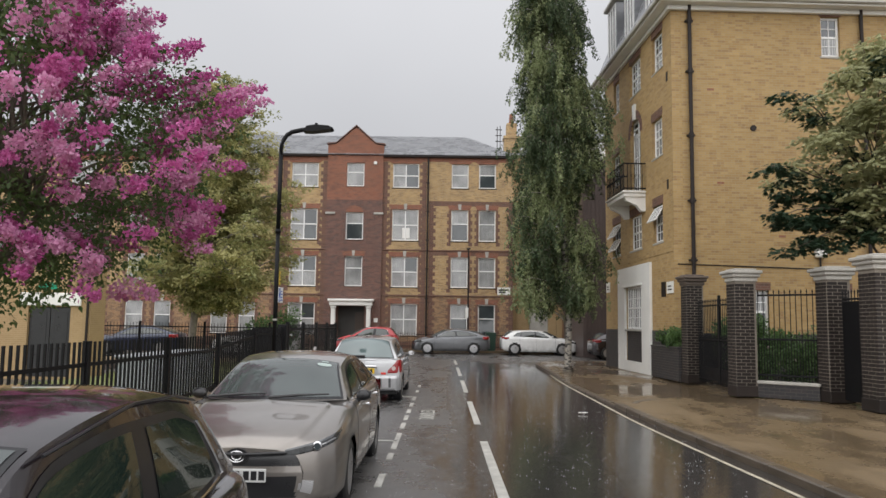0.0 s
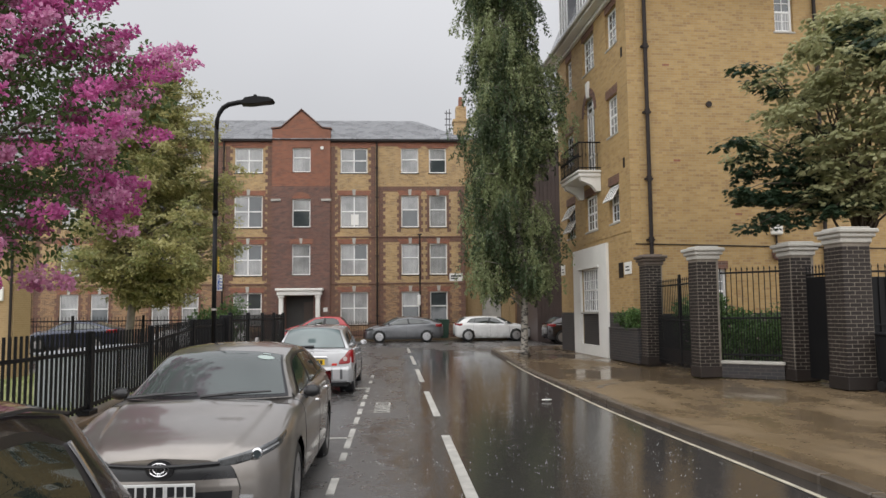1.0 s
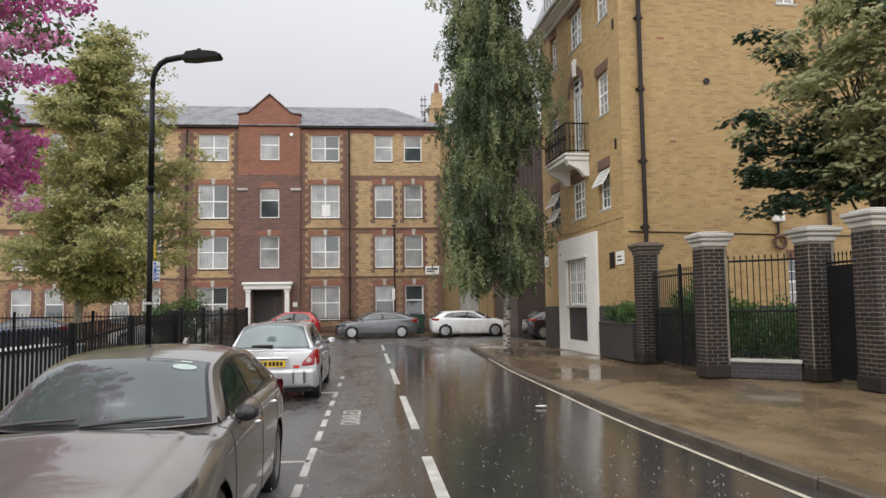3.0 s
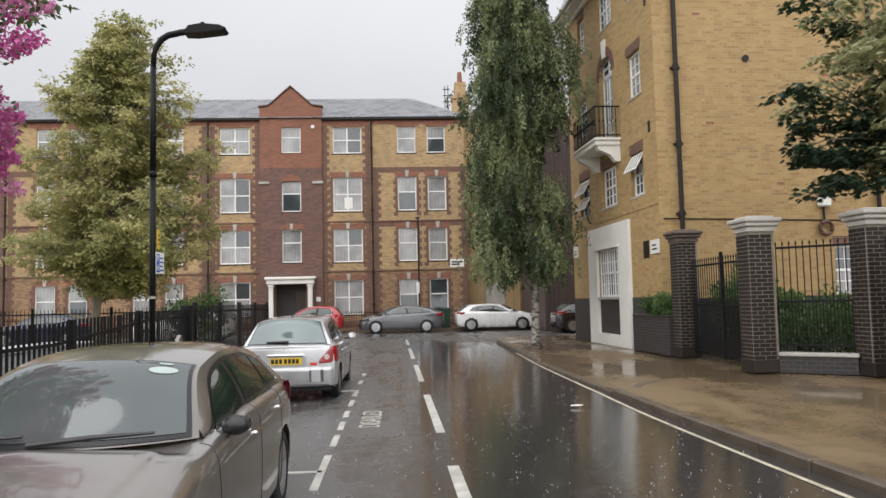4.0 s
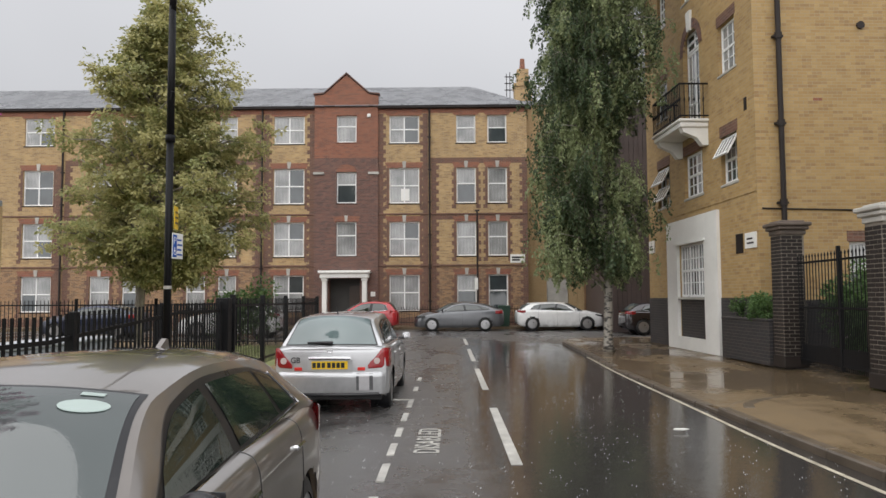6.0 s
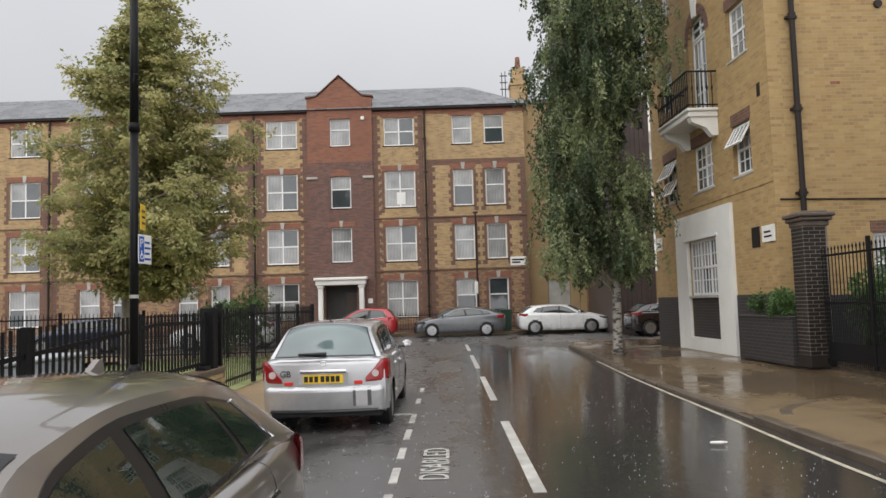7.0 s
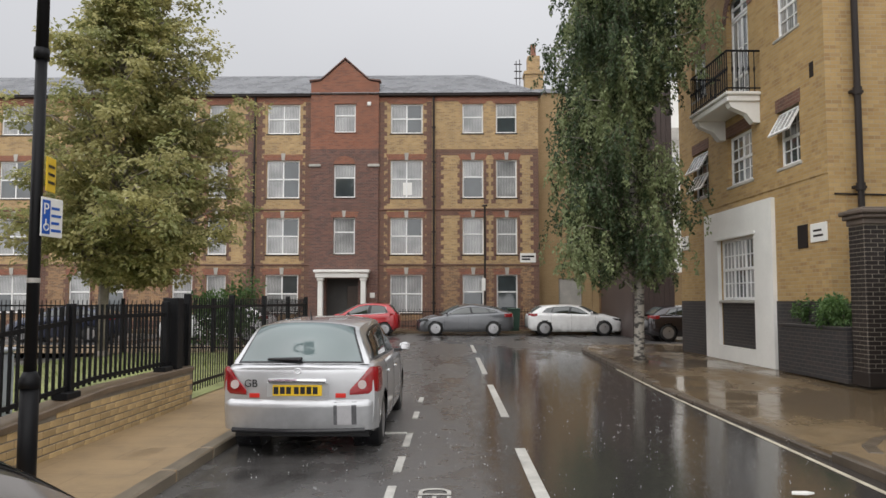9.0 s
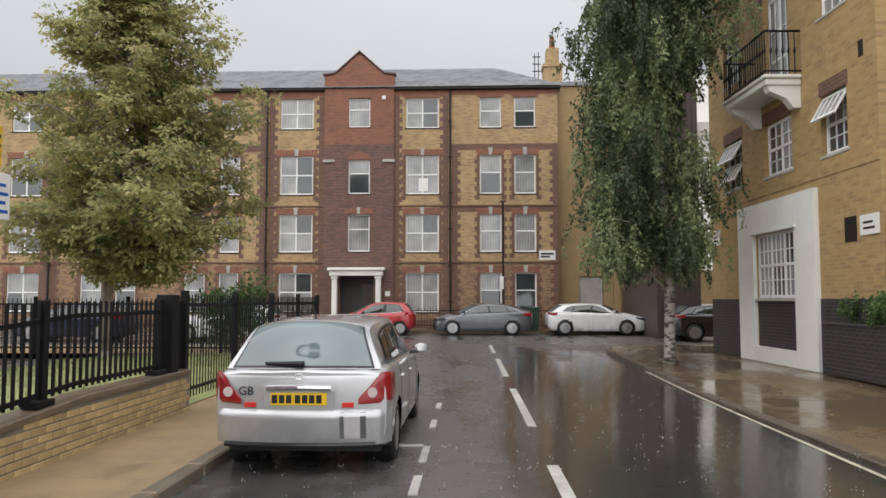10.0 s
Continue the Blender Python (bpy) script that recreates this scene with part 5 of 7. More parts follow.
part("wheelchair_mark", chair, WHITE, sp)
for k in range(4):
    part("text_bar", B(0.085, 0.19 - 0.02 * (k % 2), -0.078, -0.075, 2.0 + 0.055 * k, 2.02 + 0.055 * k), BLUE, sp)
ys_ = part("yellow_sign", B(0.0, 0.17, -0.075, -0.063, 2.30, 2.56, b=0.004), plain("sign_yellow", (0.75, 0.5, 0.03), 0.4, 0, 0.05), lp, "yellow notice plate")
for k in range(3):
    part("text_bar", B(0.03, 0.14, -0.079, -0.075, 2.36 + 0.06 * k, 2.38 + 0.06 * k), TRIM, ys_)
sp.matrix_local = pose(0, 0, 0, 0, 0, 80)
ys_.matrix_local = pose(0, 0, 0, 0, 0, 100)
# Slim sign pole across the junction.
pole = thing("sign_pole", "slim dark sign pole at the far kerb", "sign", pose(1.4, 43.5, 0.12))
part("pole", Shape().tube([(0, 0, 0), (0, 0, 6.0)], 0.05, 8), PIPE, pole)
part("pole_top", Shape().tube([(-0.12, 0, 6.0), (0.12, 0, 6.02)], 0.05, 8), PIPE, pole)
part("plate", B(-0.16, 0.02, -0.07, -0.05, 1.9, 2.5, b=0.01), WHITE, pole)
# Railings before the block's ground floor, and a green bin.
for xa, xb in ((-3.9, 4.1), (-21, -7.6)):
    railing("area_railings", "low black railings before the apartment windows", (xa, 44.75), (xb, 44.75), 0.14, 1.15, (0.3, 1.0), 0.14, "railings")
def wheelie_bin(label, m, col):
    b = thing("wheelie_bin", label, "bin", m)
    plastic = plain("bin_plastic", col, 0.4)
    part("bin_body", Shape().add([(-0.24, -0.28, 0.1), (0.24, -0.28, 0.1), (0.24, 0.28, 0.1), (-0.24, 0.28, 0.1), (-0.29, -0.35, 1.0), (0.29, -0.35, 1.0), (0.29, 0.35, 1.0), (-0.29, 0.35, 1.0)], [(0, 3, 2, 1), (4, 5, 6, 7), (0, 1, 5, 4), (1, 2, 6, 5), (2, 3, 7, 6), (3, 0, 4, 7)]), plastic, b)
    part("bin_foot", B(-0.22, 0.22, -0.26, -0.1, 0.0, 0.12, b=0.02), plastic, b)
    part("lid", B(-0.31, 0.31, -0.38, 0.38, 1.0, 1.08, b=0.03), plastic, b)
    part("handle", Shape().tube([(-0.2, 0.42, 0.98), (0.2, 0.42, 0.98)], 0.018, 8), plastic, b)
    for x in (-0.25, 0.25):
        part("wheel", Shape().tube([(x - 0.03, 0.3, 0.1), (x + 0.03, 0.3, 0.1)], 0.1, 12), RUBBER, b)
    return b


wheelie_bin("dark green plastic wheelie bin at the far kerb", pose(2.75, 43.4, 0.12), (0.015, 0.05, 0.03))
wheelie_bin("black plastic wheelie bin before the broad gate pillar", pose(9.12, 12.72, 0.10, 0, 0, 4), (0.010, 0.010, 0.012))

box_ = thing("storage_box", "pale grey metal storage box behind the railings", "box", pose(-5.35, 12.4, 0.1))
part("box_body", B(-0.35, 0.35, 0, 3.5, 0, 0.88, b=0.02), plain("pale_grey_metal", (0.40, 0.43, 0.47), 0.45, 0, 0.12, 3), box_)
part("box_lid", B(-0.38, 0.38, -0.03, 3.53, 0.88, 0.93, b=0.015), plain("pale_grey_lid", (0.44, 0.46, 0.49), 0.45, 0, 0.12, 3), box_)
for k in range(3):
    part("box_seam", B(0.35, 0.356, 0.87 * (k + 1), 0.87 * (k + 1) + 0.015, 0.03, 0.86), PIPE, box_)

# ---- cars ----
def smooth_rows(t, v, tt):
    """Monotone cubic through (t, v), at tt; v may have several columns."""
    t, v = np.asarray(t, float), np.asarray(v, float)
    h = np.diff(t)
    d = np.diff(v, axis=0) / h[:, None]
    m = np.zeros_like(v)
    m[0], m[-1] = d[0], d[-1]
    for i in range(1, len(t) - 1):
        same = d[i - 1] * d[i] > 0
        w1, w2 = 2 * h[i] + h[i - 1], h[i] + 2 * h[i - 1]
        with np.errstate(divide="ignore", invalid="ignore"):
            hm = (w1 + w2) / (w1 / d[i - 1] + w2 / d[i])
        m[i] = np.where(same, hm, 0.0)
    k = np.clip(np.searchsorted(t, tt, side="right") - 1, 0, len(t) - 2)
    s = ((tt - t[k]) / h[k])[:, None]
    hh = h[k][:, None]
    return (2 * s**3 - 3 * s**2 + 1) * v[k] + (s**3 - 2 * s**2 + s) * hh * m[k] + (3 * s**2 - 2 * s**3) * v[k + 1] + (s**3 - s**2) * hh * m[k + 1]


def wheel_meshes(r, w, spokes, rim):
    tyre = Shape().tube([(x * w, 0, 0) for x in (-0.5, -0.47, -0.40, -0.2, 0.2, 0.40, 0.47, 0.5)], [r * 0.70, r * 0.88, r * 0.97, r, r, r * 0.97, r * 0.88, r * 0.70], 28, False).mesh("tyre", True)
    tyre.materials.append(RUBBER)
    s = Shape().tube([(0.30 * w, 0, 0), (0.46 * w, 0, 0), (0.50 * w, 0, 0), (0.46 * w, 0, 0), (0.2 * w, 0, 0)], [r * 0.70, r * 0.70, r * 0.67, r * 0.62, r * 0.6], 28, False)
    s.tube([(0.2 * w, 0, 0), (0.42 * w, 0, 0), (0.46 * w, 0, 0)], [r * 0.16, r * 0.15, r * 0.08], 12)
    for k in range(spokes):
        m = Matrix.Rotation(6.28319 * k / spokes, 4, "X")
        s.box(0.32 * w, 0.43 * w, -r * 0.075, r * 0.075, r * 0.1, r * 0.64, b=0.008, m=m)
    rm = s.mesh("rim", False)
    rm.materials.append(rim)
    disc = Shape().tube([(0.12 * w, 0, 0), (0.18 * w, 0, 0)], r * 0.66, 24).mesh("brake_disc")
    disc.materials.append(TRIM)
    return tyre, rm, disc


def islands(sh):
    """The connected patches of a shape made of loose quads, each as a shape; specks are left with the largest."""
    key, root = {}, []

    def top(i):
        while root[i] != i:
            root[i] = root[root[i]]
            i = root[i]
        return i

    for n_, f in enumerate(sh.f):
        root.append(n_)
        for i in f:
            k = tuple(round(v * 1000) for v in sh.v[i])
            if k in key:
                root[top(n_)] = top(key[k])
            else:
                key[k] = n_
    out = {}
    for n_, f in enumerate(sh.f):
        out.setdefault(top(n_), Shape()).add([sh.v[i] for i in f], [tuple(range(len(f)))])
    pcs = sorted(out.values(), key=lambda p: -len(p.f))
    keep = [p for p in pcs if len(p.f) >= 6] or pcs[:1]
    for p in pcs:
        if p not in keep:
            keep[0].add(p.v, p.f)
    return keep


def below_glass(st, y0, y1):
    """Stations of the lower body: between y0 and y1 the skin ends just above the belt."""
    return [(y, w, a, b, b + 0.02 if y0 < y < y1 else t, g0, g1) for y, w, a, b, t, g0, g1 in st]


def car(name, label, m, st, marks_, paint_m, glass_m, wheels, bulge=(0.16, 0.10), res=0.035, rim=ALLOY, spokes=7, seams=(), group="parked cars"):
    """st: stations (y from the front, half width, sill, belt, top, glass half width below and above). marks_(x, y, z, r, cap): what a spot of the skin is."""
    c = thing(name, label, "car", m, group)
    st = np.array(st, float)
    L_, W_ = st[-1, 0], st[:, 1].max()
    yy_ = np.linspace(0, L_, int(L_ / res))
    sv = smooth_rows(st[:, 0], st[:, 1:], yy_)
    sub = max(2, int(0.17 / res))
    grid, rpar = [], np.linspace(0, 9, 9 * sub + 1)
    for w, sill, belt, top, gb, gt in sv:
        mid = (sill + belt) * 0.5
        z6 = max(belt + 0.05 * min(1, (top - belt) / 0.1), top - 0.085)
        P_ = [(w - 0.07, sill), (w - 0.015, sill + 0.10), (w, mid + 0.03), (w - 0.012, belt - 0.11), (w - 0.055, belt - 0.012), (gb + 0.0, belt + min(0.03, (top - belt) * 0.4)), (gt, z6), (gt - 0.06, z6 + (top - z6) * 0.66), (gt * 0.5, top), (0, top + 0.012)]
        grid.append(smooth_rows(np.arange(10), P_, rpar))
    grid = np.array(grid)  # station, row, (x, z)
    xs_, zs_ = grid[:, :, 0], grid[:, :, 1]
    ys_ = np.repeat(yy_[:, None], len(rpar), 1)
    q = (xs_ / W_) ** 2
    ys_ = ys_ + bulge[0] * q * np.clip(1 - yy_ / 0.7, 0, 1)[:, None] ** 1.5 - bulge[1] * q * np.clip(1 - (L_ - yy_) / 0.6, 0, 1)[:, None] ** 1.5
    R_ = wheels[2] + 0.035
    for wy in wheels[:2]:  # wheel arches: the skin is drawn to the arch's circle
        dy, dz = ys_ - wy, zs_ - wheels[2]
        d = np.hypot(dy, dz)
        hit = (d > R_ - res * 0.75) & (d < R_ + res * 0.75) & (zs_ < wheels[2] + R_ + 0.1) & (xs_ > W_ * 0.7)
        f = np.where(hit, R_ / np.maximum(d, 1e-3), 1.0)
        ys_, zs_ = np.where(hit, wy + dy * f, ys_), np.where(hit, wheels[2] + dz * f, zs_)
    shapes = {}

    def put(kind, quad):
        shapes.setdefault(kind, Shape()).add(quad, [(0, 1, 2, 3)])

    ns, nr = ys_.shape
    for i in range(ns - 1):
        for j in range(nr - 1):
            idx = ((i, j), (i + 1, j), (i + 1, j + 1), (i, j + 1))
            qd = [(xs_[k], ys_[k], zs_[k]) for k in idx]
            cxm, cym, czm = (sum(p[a] for p in qd) / 4 for a in range(3))
            if cxm > W_ * 0.7 and any(math.hypot(cym - wy, czm - wheels[2]) < R_ for wy in wheels[:2]):
                continue
            kind = marks_(cxm, cym, czm, (rpar[j] + rpar[j + 1]) / 2, None)
            for sg in (1, -1):
                kk = kind
                if kind == "fog_light":
                    kk = kind + ("" if sg > 0 else "~")
                pq = [(sg * p[0], p[1], p[2]) for p in qd]
                put(kk, pq if sg > 0 else list(reversed(pq)))
    ncol = max(10, int(1.3 / res))
    for end, i in (("front", 0), ("rear", ns - 1)):
        cols = np.linspace(-1, 1, ncol + 1)
        G = []
        for j in range(nr):
            row = []
            for s_ in cols:
                x = xs_[i, j] * s_
                off = bulge[0] * (x / W_) ** 2 - 0.03 * math.sin(math.pi * min(1, j / (nr * 0.5))) if end == "front" else -bulge[1] * (x / W_) ** 2 + 0.02 * math.sin(math.pi * min(1, j / (nr * 0.5)))
                off *= 1.0
                row.append((x, (0 if end == "front" else L_) + off, zs_[i, j]))
            G.append(row)
        for j in range(nr - 1):
            for k in range(ncol):
                qd = [G[j][k], G[j][k + 1], G[j + 1][k + 1], G[j + 1][k]]
                cxm, cym, czm = (sum(p[a] for p in qd) / 4 for a in range(3))
                kind = marks_(abs(cxm), cym, czm, (rpar[j] + rpar[j + 1]) / 2, end)
                if kind == "fog_light":
                    kind += "" if cxm > 0 else "~"
                put(kind, qd if end == "front" else list(reversed(qd)))
    mats = {"body": paint_m, "grille": TRIM, "trim": TRIM, "fog_light": CHROME, "bumper": TRIM, "chrome_strip": CHROME, "roof_panel": paint_m}
    for kind, sh in shapes.items():
        nm = kind.rstrip("~")
        for piece in [sh] if nm == "body" else islands(sh):
            me = piece.mesh(nm, True)
            bm = bmesh.new()
            bm.from_mesh(me)
            bmesh.ops.remove_doubles(bm, verts=bm.verts, dist=0.0004)
            bm.to_mesh(me)
            bm.free()
            part(nm, me, mats[nm], c)
    # Floor and arch liners.
    part("underbody", Shape().box(-W_ + 0.12, W_ - 0.12, 0.25, L_ - 0.25, 0.2, 0.34).box(-W_ + 0.25, W_ - 0.25, 0.9, L_ - 0.6, 0.3, 0.75), TRIM, c)
    tyre, rm, disc = wheel_meshes(wheels[2], 0.2, spokes, rim)
    for wy in wheels[:2]:
        for sg in (1, -1):
            w_ = new("wheel")
            w_.parent = c
            w_.matrix_local = pose(sg * (W_ - 0.115), wy, wheels[2], 0, 0, 0 if sg > 0 else 180)
            part("tyre", tyre, None, w_)
            part("rim", rm, None, w_)
            part("brake_disc", disc, None, w_)
            ln = Shape().tube([(-0.2, 0, 0), (0.07, 0, 0)], R_ + 0.004, 24, False).tube([(-0.2, 0, 0), (-0.19, 0, 0)], [R_, 0.01], 24, False)
            part("arch_liner", ln, TRIM, w_)

    def skin_line(kind, y0, y1, r0, r1, rad, mat, both=True, n_=24, lift=0.0):
        out = []
        for k in range(n_ + 1):
            t = k / n_
            y, r = y0 + (y1 - y0) * t, r0 + (r1 - r0) * t
            i, j = int(round(y / L_ * (ns - 1))), int(round(r / 9 * (nr - 1)))
            out.append((xs_[i, j] + lift, ys_[i, j], zs_[i, j]))
        for sg in (1, -1) if both else (1,):
            part(kind, Shape().tube([(sg * p[0], p[1], p[2]) for p in out], rad, 6), mat, c)

    for y in seams:
        skin_line("door_seam", y, y, 0.4, 4.9, 0.0035, TRIM)
    return c


def cabin(c, st, rail, mid, paint_m, glass_m, low, high, panes, screen=(0.07, 0.96, 0.925), back=(3.12, 3.92, 0.90), chrome=False):
    """Pillars, roof and glass over the belt. rail: five points (x, y, z) along the roof edge from cowl corner to hatch corner;
    mid: the same five on the middle line (y, z); low, high: lower and upper edges of the side glass (y, z); panes: stretches of it."""
    st = np.array(below_glass(st, -1, 99), float)
    qs = np.linspace(0, 4, 41)
    rl_, md_ = smooth_rows(np.arange(5), rail, qs), smooth_rows(np.arange(5), mid, qs)

    def top_at(q, sx):
        r = [np.interp(q, qs, rl_[:, k]) for k in range(3)]
        m = [np.interp(q, qs, md_[:, k]) for k in range(2)]
        e = abs(sx) ** 2.6
        return Vector((sx * r[0], m[0] + (r[1] - m[0]) * e, m[1] + (r[2] - m[1]) * e))

    def side_at(y, z, lift=0.0):
        belt = np.interp(y, st[:, 0], st[:, 3]) + 0.01
        xb = np.interp(y, st[:, 0], st[:, 5]) + 0.012
        xr, zr = np.interp(y, rl_[:, 1], rl_[:, 0]), np.interp(y, rl_[:, 1], rl_[:, 2])
        v = max(0.0, min(1.0, (z - belt) / max(0.02, zr - belt)))
        return Vector((xb + (xr - xb) * v + 0.07 * v * (1 - v) + lift, y, z))

    cols = np.linspace(-1, 1, 33)
    skin = Shape().sheet([[top_at(q, sx) for sx in cols] for q in qs])
    keep = []
    for k, f in enumerate(skin.f):
        q, sx = (qs[k // 32] + qs[k // 32 + 1]) / 2, abs(cols[k % 32] + cols[k % 32 + 1]) / 2
        if not any(q0 + 0.06 < q < q1 - 0.06 and sx < wide - 0.05 for q0, q1, wide in (screen, back)):
            keep.append(f)
    skin.f = keep
    part("roof_panel", skin, paint_m, c, smooth=True)
    for sg in (1, -1):
        rows = []
        for x, y, z in rl_:
            belt = float(np.interp(y, st[:, 0], st[:, 3])) - 0.01
            row = [side_at(y, belt + (z - belt) * t) for t in np.linspace(0, 1, 7)]
            rows.append([(sg * p.x, p.y, p.z) for p in (row if sg < 0 else row[::-1])])
        part("cabin_side", Shape().sheet(rows), paint_m, c, smooth=True)

    def over(q0, q1, wide, lift, n=14):
        rows = []
        for q in np.linspace(q0, q1, n):
            row = []
            for sx in np.linspace(-wide, wide, 21):
                p = top_at(q, sx)
                nn = (top_at(q, min(1, sx + 0.02)) - top_at(q, max(-1, sx - 0.02))).cross(top_at(min(4, q + 0.02), sx) - top_at(max(0, q - 0.02), sx)).normalized()
                row.append(p + nn * lift)
            rows.append(row)
        return Shape().sheet(rows)

    for nm, (q0, q1, wide) in (("windscreen", screen), ("rear_window", back)):
        g_ = part(nm, over(q0, q1, wide, 0.007), glass_m, c, smooth=True)
        part("window_seal", over(q0 - 0.05, q1 + 0.035, min(0.985, wide + 0.035), 0.004), TRIM, g_, smooth=True)
    low, high = np.array(low, float), np.array(high, float)
    ss = np.linspace(0, 1, len(low))
    lo_c = lambda t: smooth_rows(ss, low, np.array([t]))[0]
    hi_c = lambda t: smooth_rows(ss, high, np.array([t]))[0]

    def side_patch(s0, s1, t0, t1, lift, sg, n=16):
        rows = []
        for k in range(n + 1):
            sv = s0 + (s1 - s0) * k / n
            a, b = lo_c(sv), hi_c(sv)
            row = [side_at(*(a + (b - a) * t), lift) for t in np.linspace(t0, t1, 7)]
            rows.append([(sg * p.x, p.y, p.z) for p in (row[::-1] if sg > 0 else row)])
        return Shape().sheet(rows)

    for sg in (1, -1):
        part("window_trim", side_patch(0, 1, 0, 1, 0.006, sg, 30), TRIM, c, "black window surround", smooth=True)
        for s0, s1 in panes:
            part("side_window", side_patch(s0, s1, 0.07, 0.92, 0.010, sg), SIDE_GLASS, c, smooth=True)
        if chrome:
            ln = [side_at(*lo_c(t), 0.012) for t in np.linspace(0.03, 1, 20)] + [side_at(*(lo_c(1) + (hi_c(1) - lo_c(1)) * t), 0.012) for t in (0.4, 0.8, 1)]
            part("chrome_trim", Shape().tube([(sg * p.x, p.y, p.z) for p in ln], 0.009, 6), CHROME, c)
    return top_at


def corner_light(c, name, path, z0, z1, mat, bulge_=0.012):
    """A lamp wrapped round a corner of the body: path in plan, lower and upper edges along it."""
    path = along(path, 0.03)
    n = len(path)
    for sg in (1, -1):
        rows = []
        for k in range(9):
            row = []
            for i, p in enumerate(path):
                t = i / (n - 1)
                d = (path[min(i + 1, n - 1)] - path[max(i - 1, 0)]).normalized()
                nx, ny = (d.y, -d.x) if (d.y * p.x) > 0 or abs(p.x) > 0.7 else (d.y, -d.x)
                q = k / 8
                o = (0.0 if k in (0, 8) else bulge_) * math.sin(math.pi * min(1, max(0, 0.06 + 0.88 * t))) ** 0.4
                row.append((sg * (p.x + abs(nx) * o), p.y + LIGHT_SIDE * abs(ny) * o, z0(t) + (z1(t) - z0(t)) * q))
            rows.append(row if sg * LIGHT_SIDE > 0 else list(reversed(row)))
        part(name, Shape().sheet(rows), mat, c, smooth=True)


LIGHT_SIDE = 1


def mirror(c, x, y, z, mat):
    for sg in (1, -1):
        s = Shape()
        n = 10
        for a in range(7):
            t = a / 6
            rad = math.sin(math.pi * (0.08 + 0.84 * t)) ** 0.5
            s.v += [(sg * (x + 0.02 + 0.15 * t), y - 0.01 + 0.055 * rad * math.cos(6.28319 * k / n) * (0.9 if math.cos(6.28319 * k / n) > 0 else 1.0), z + 0.058 * rad * math.sin(6.28319 * k / n)) for k in range(n)]
        s.f = [(a * n + k, a * n + (k + 1) % n, (a + 1) * n + (k + 1) % n, (a + 1) * n + k) for a in range(6) for k in range(n)] + [tuple(range(n)), tuple(range(6 * n, 7 * n))]
        mm = part("mirror", s, mat, c, smooth=True)
        part("mirror_stalk", B(*sorted((sg * (x - 0.06), sg * (x + 0.06))), y - 0.03, y + 0.03, z - 0.07, z - 0.03, b=0.01), TRIM, mm)
        part("mirror_glass", B(*sorted((sg * (x + 0.05), sg * (x + 0.17))), y + 0.043, y + 0.048, z - 0.04, z + 0.04), CHROME, mm)


def handles(c, spots, mat):
    for x, y, z in spots:
        for sg in (1, -1):
            part("door_handle", B(*sorted((sg * (x - 0.01), sg * (x + 0.03))), y - 0.09, y + 0.09, z - 0.014, z + 0.014, b=0.01), mat, c)


def plate(c, y, z, front, mat, bars):
    s = -1 if front else 1
    p = part("number_plate", B(-0.26, 0.26, min(y, y + 0.012 * s), max(y, y + 0.012 * s), z - 0.055, z + 0.055, b=0.004), mat, c, "white number plate with dark bars" if front else "yellow number plate with dark bars")
    xx = -0.215
    for w_ in bars:
        part("plate_bar", B(xx, xx + w_, min(y + 0.012 * s, y + 0.015 * s), max(y + 0.012 * s, y + 0.015 * s), z - 0.036, z + 0.036), TRIM, p)
        xx += w_ + 0.016
    return p


HEAD = plain("headlamp_lens", (0.10, 0.105, 0.11), 0.15, 0.5, 0.9, 26, coat=1.0)
TAIL = plain("tail_lamp_lens", (0.30, 0.008, 0.012), 0.1, 0.0, 0.25, 12, coat=1.0)
SIDE_GLASS = glass("dark_side_glass", (0.012, 0.02, 0.016), 0.02, 0.02)
# Rain-beaded; base tint raised to stand in for reflected sky and dashboard.
CARGLASS = glass("car_glass_rain", (0.06, 0.072, 0.07), 0.02, 0.03)
CARGLASS_P = glass("car_rear_glass_rain", (0.10, 0.135, 0.135), 0.03, 0.04)
PLATE_Y, PLATE_W = plain("plate_yellow", (0.80, 0.52, 0.02), 0.4, 0, 0.05), plain("plate_white", (0.55, 0.55, 0.54), 0.4, 0, 0.05)
PLATE_BARS = (0.05, 0.05, 0.05, 0.05, 0.0, 0.05, 0.05, 0.05)


def skin_marks(grille, rear):
    """What the spots of a lower body's ends are; the rest is painted."""

    def f(x, y, z, r, cap):
        if cap == "front" or (cap is None and y < 0.12 and r < 3.4):
            return grille(x, z)
        return rear(x, z) if cap == "rear" else "body"

    return f


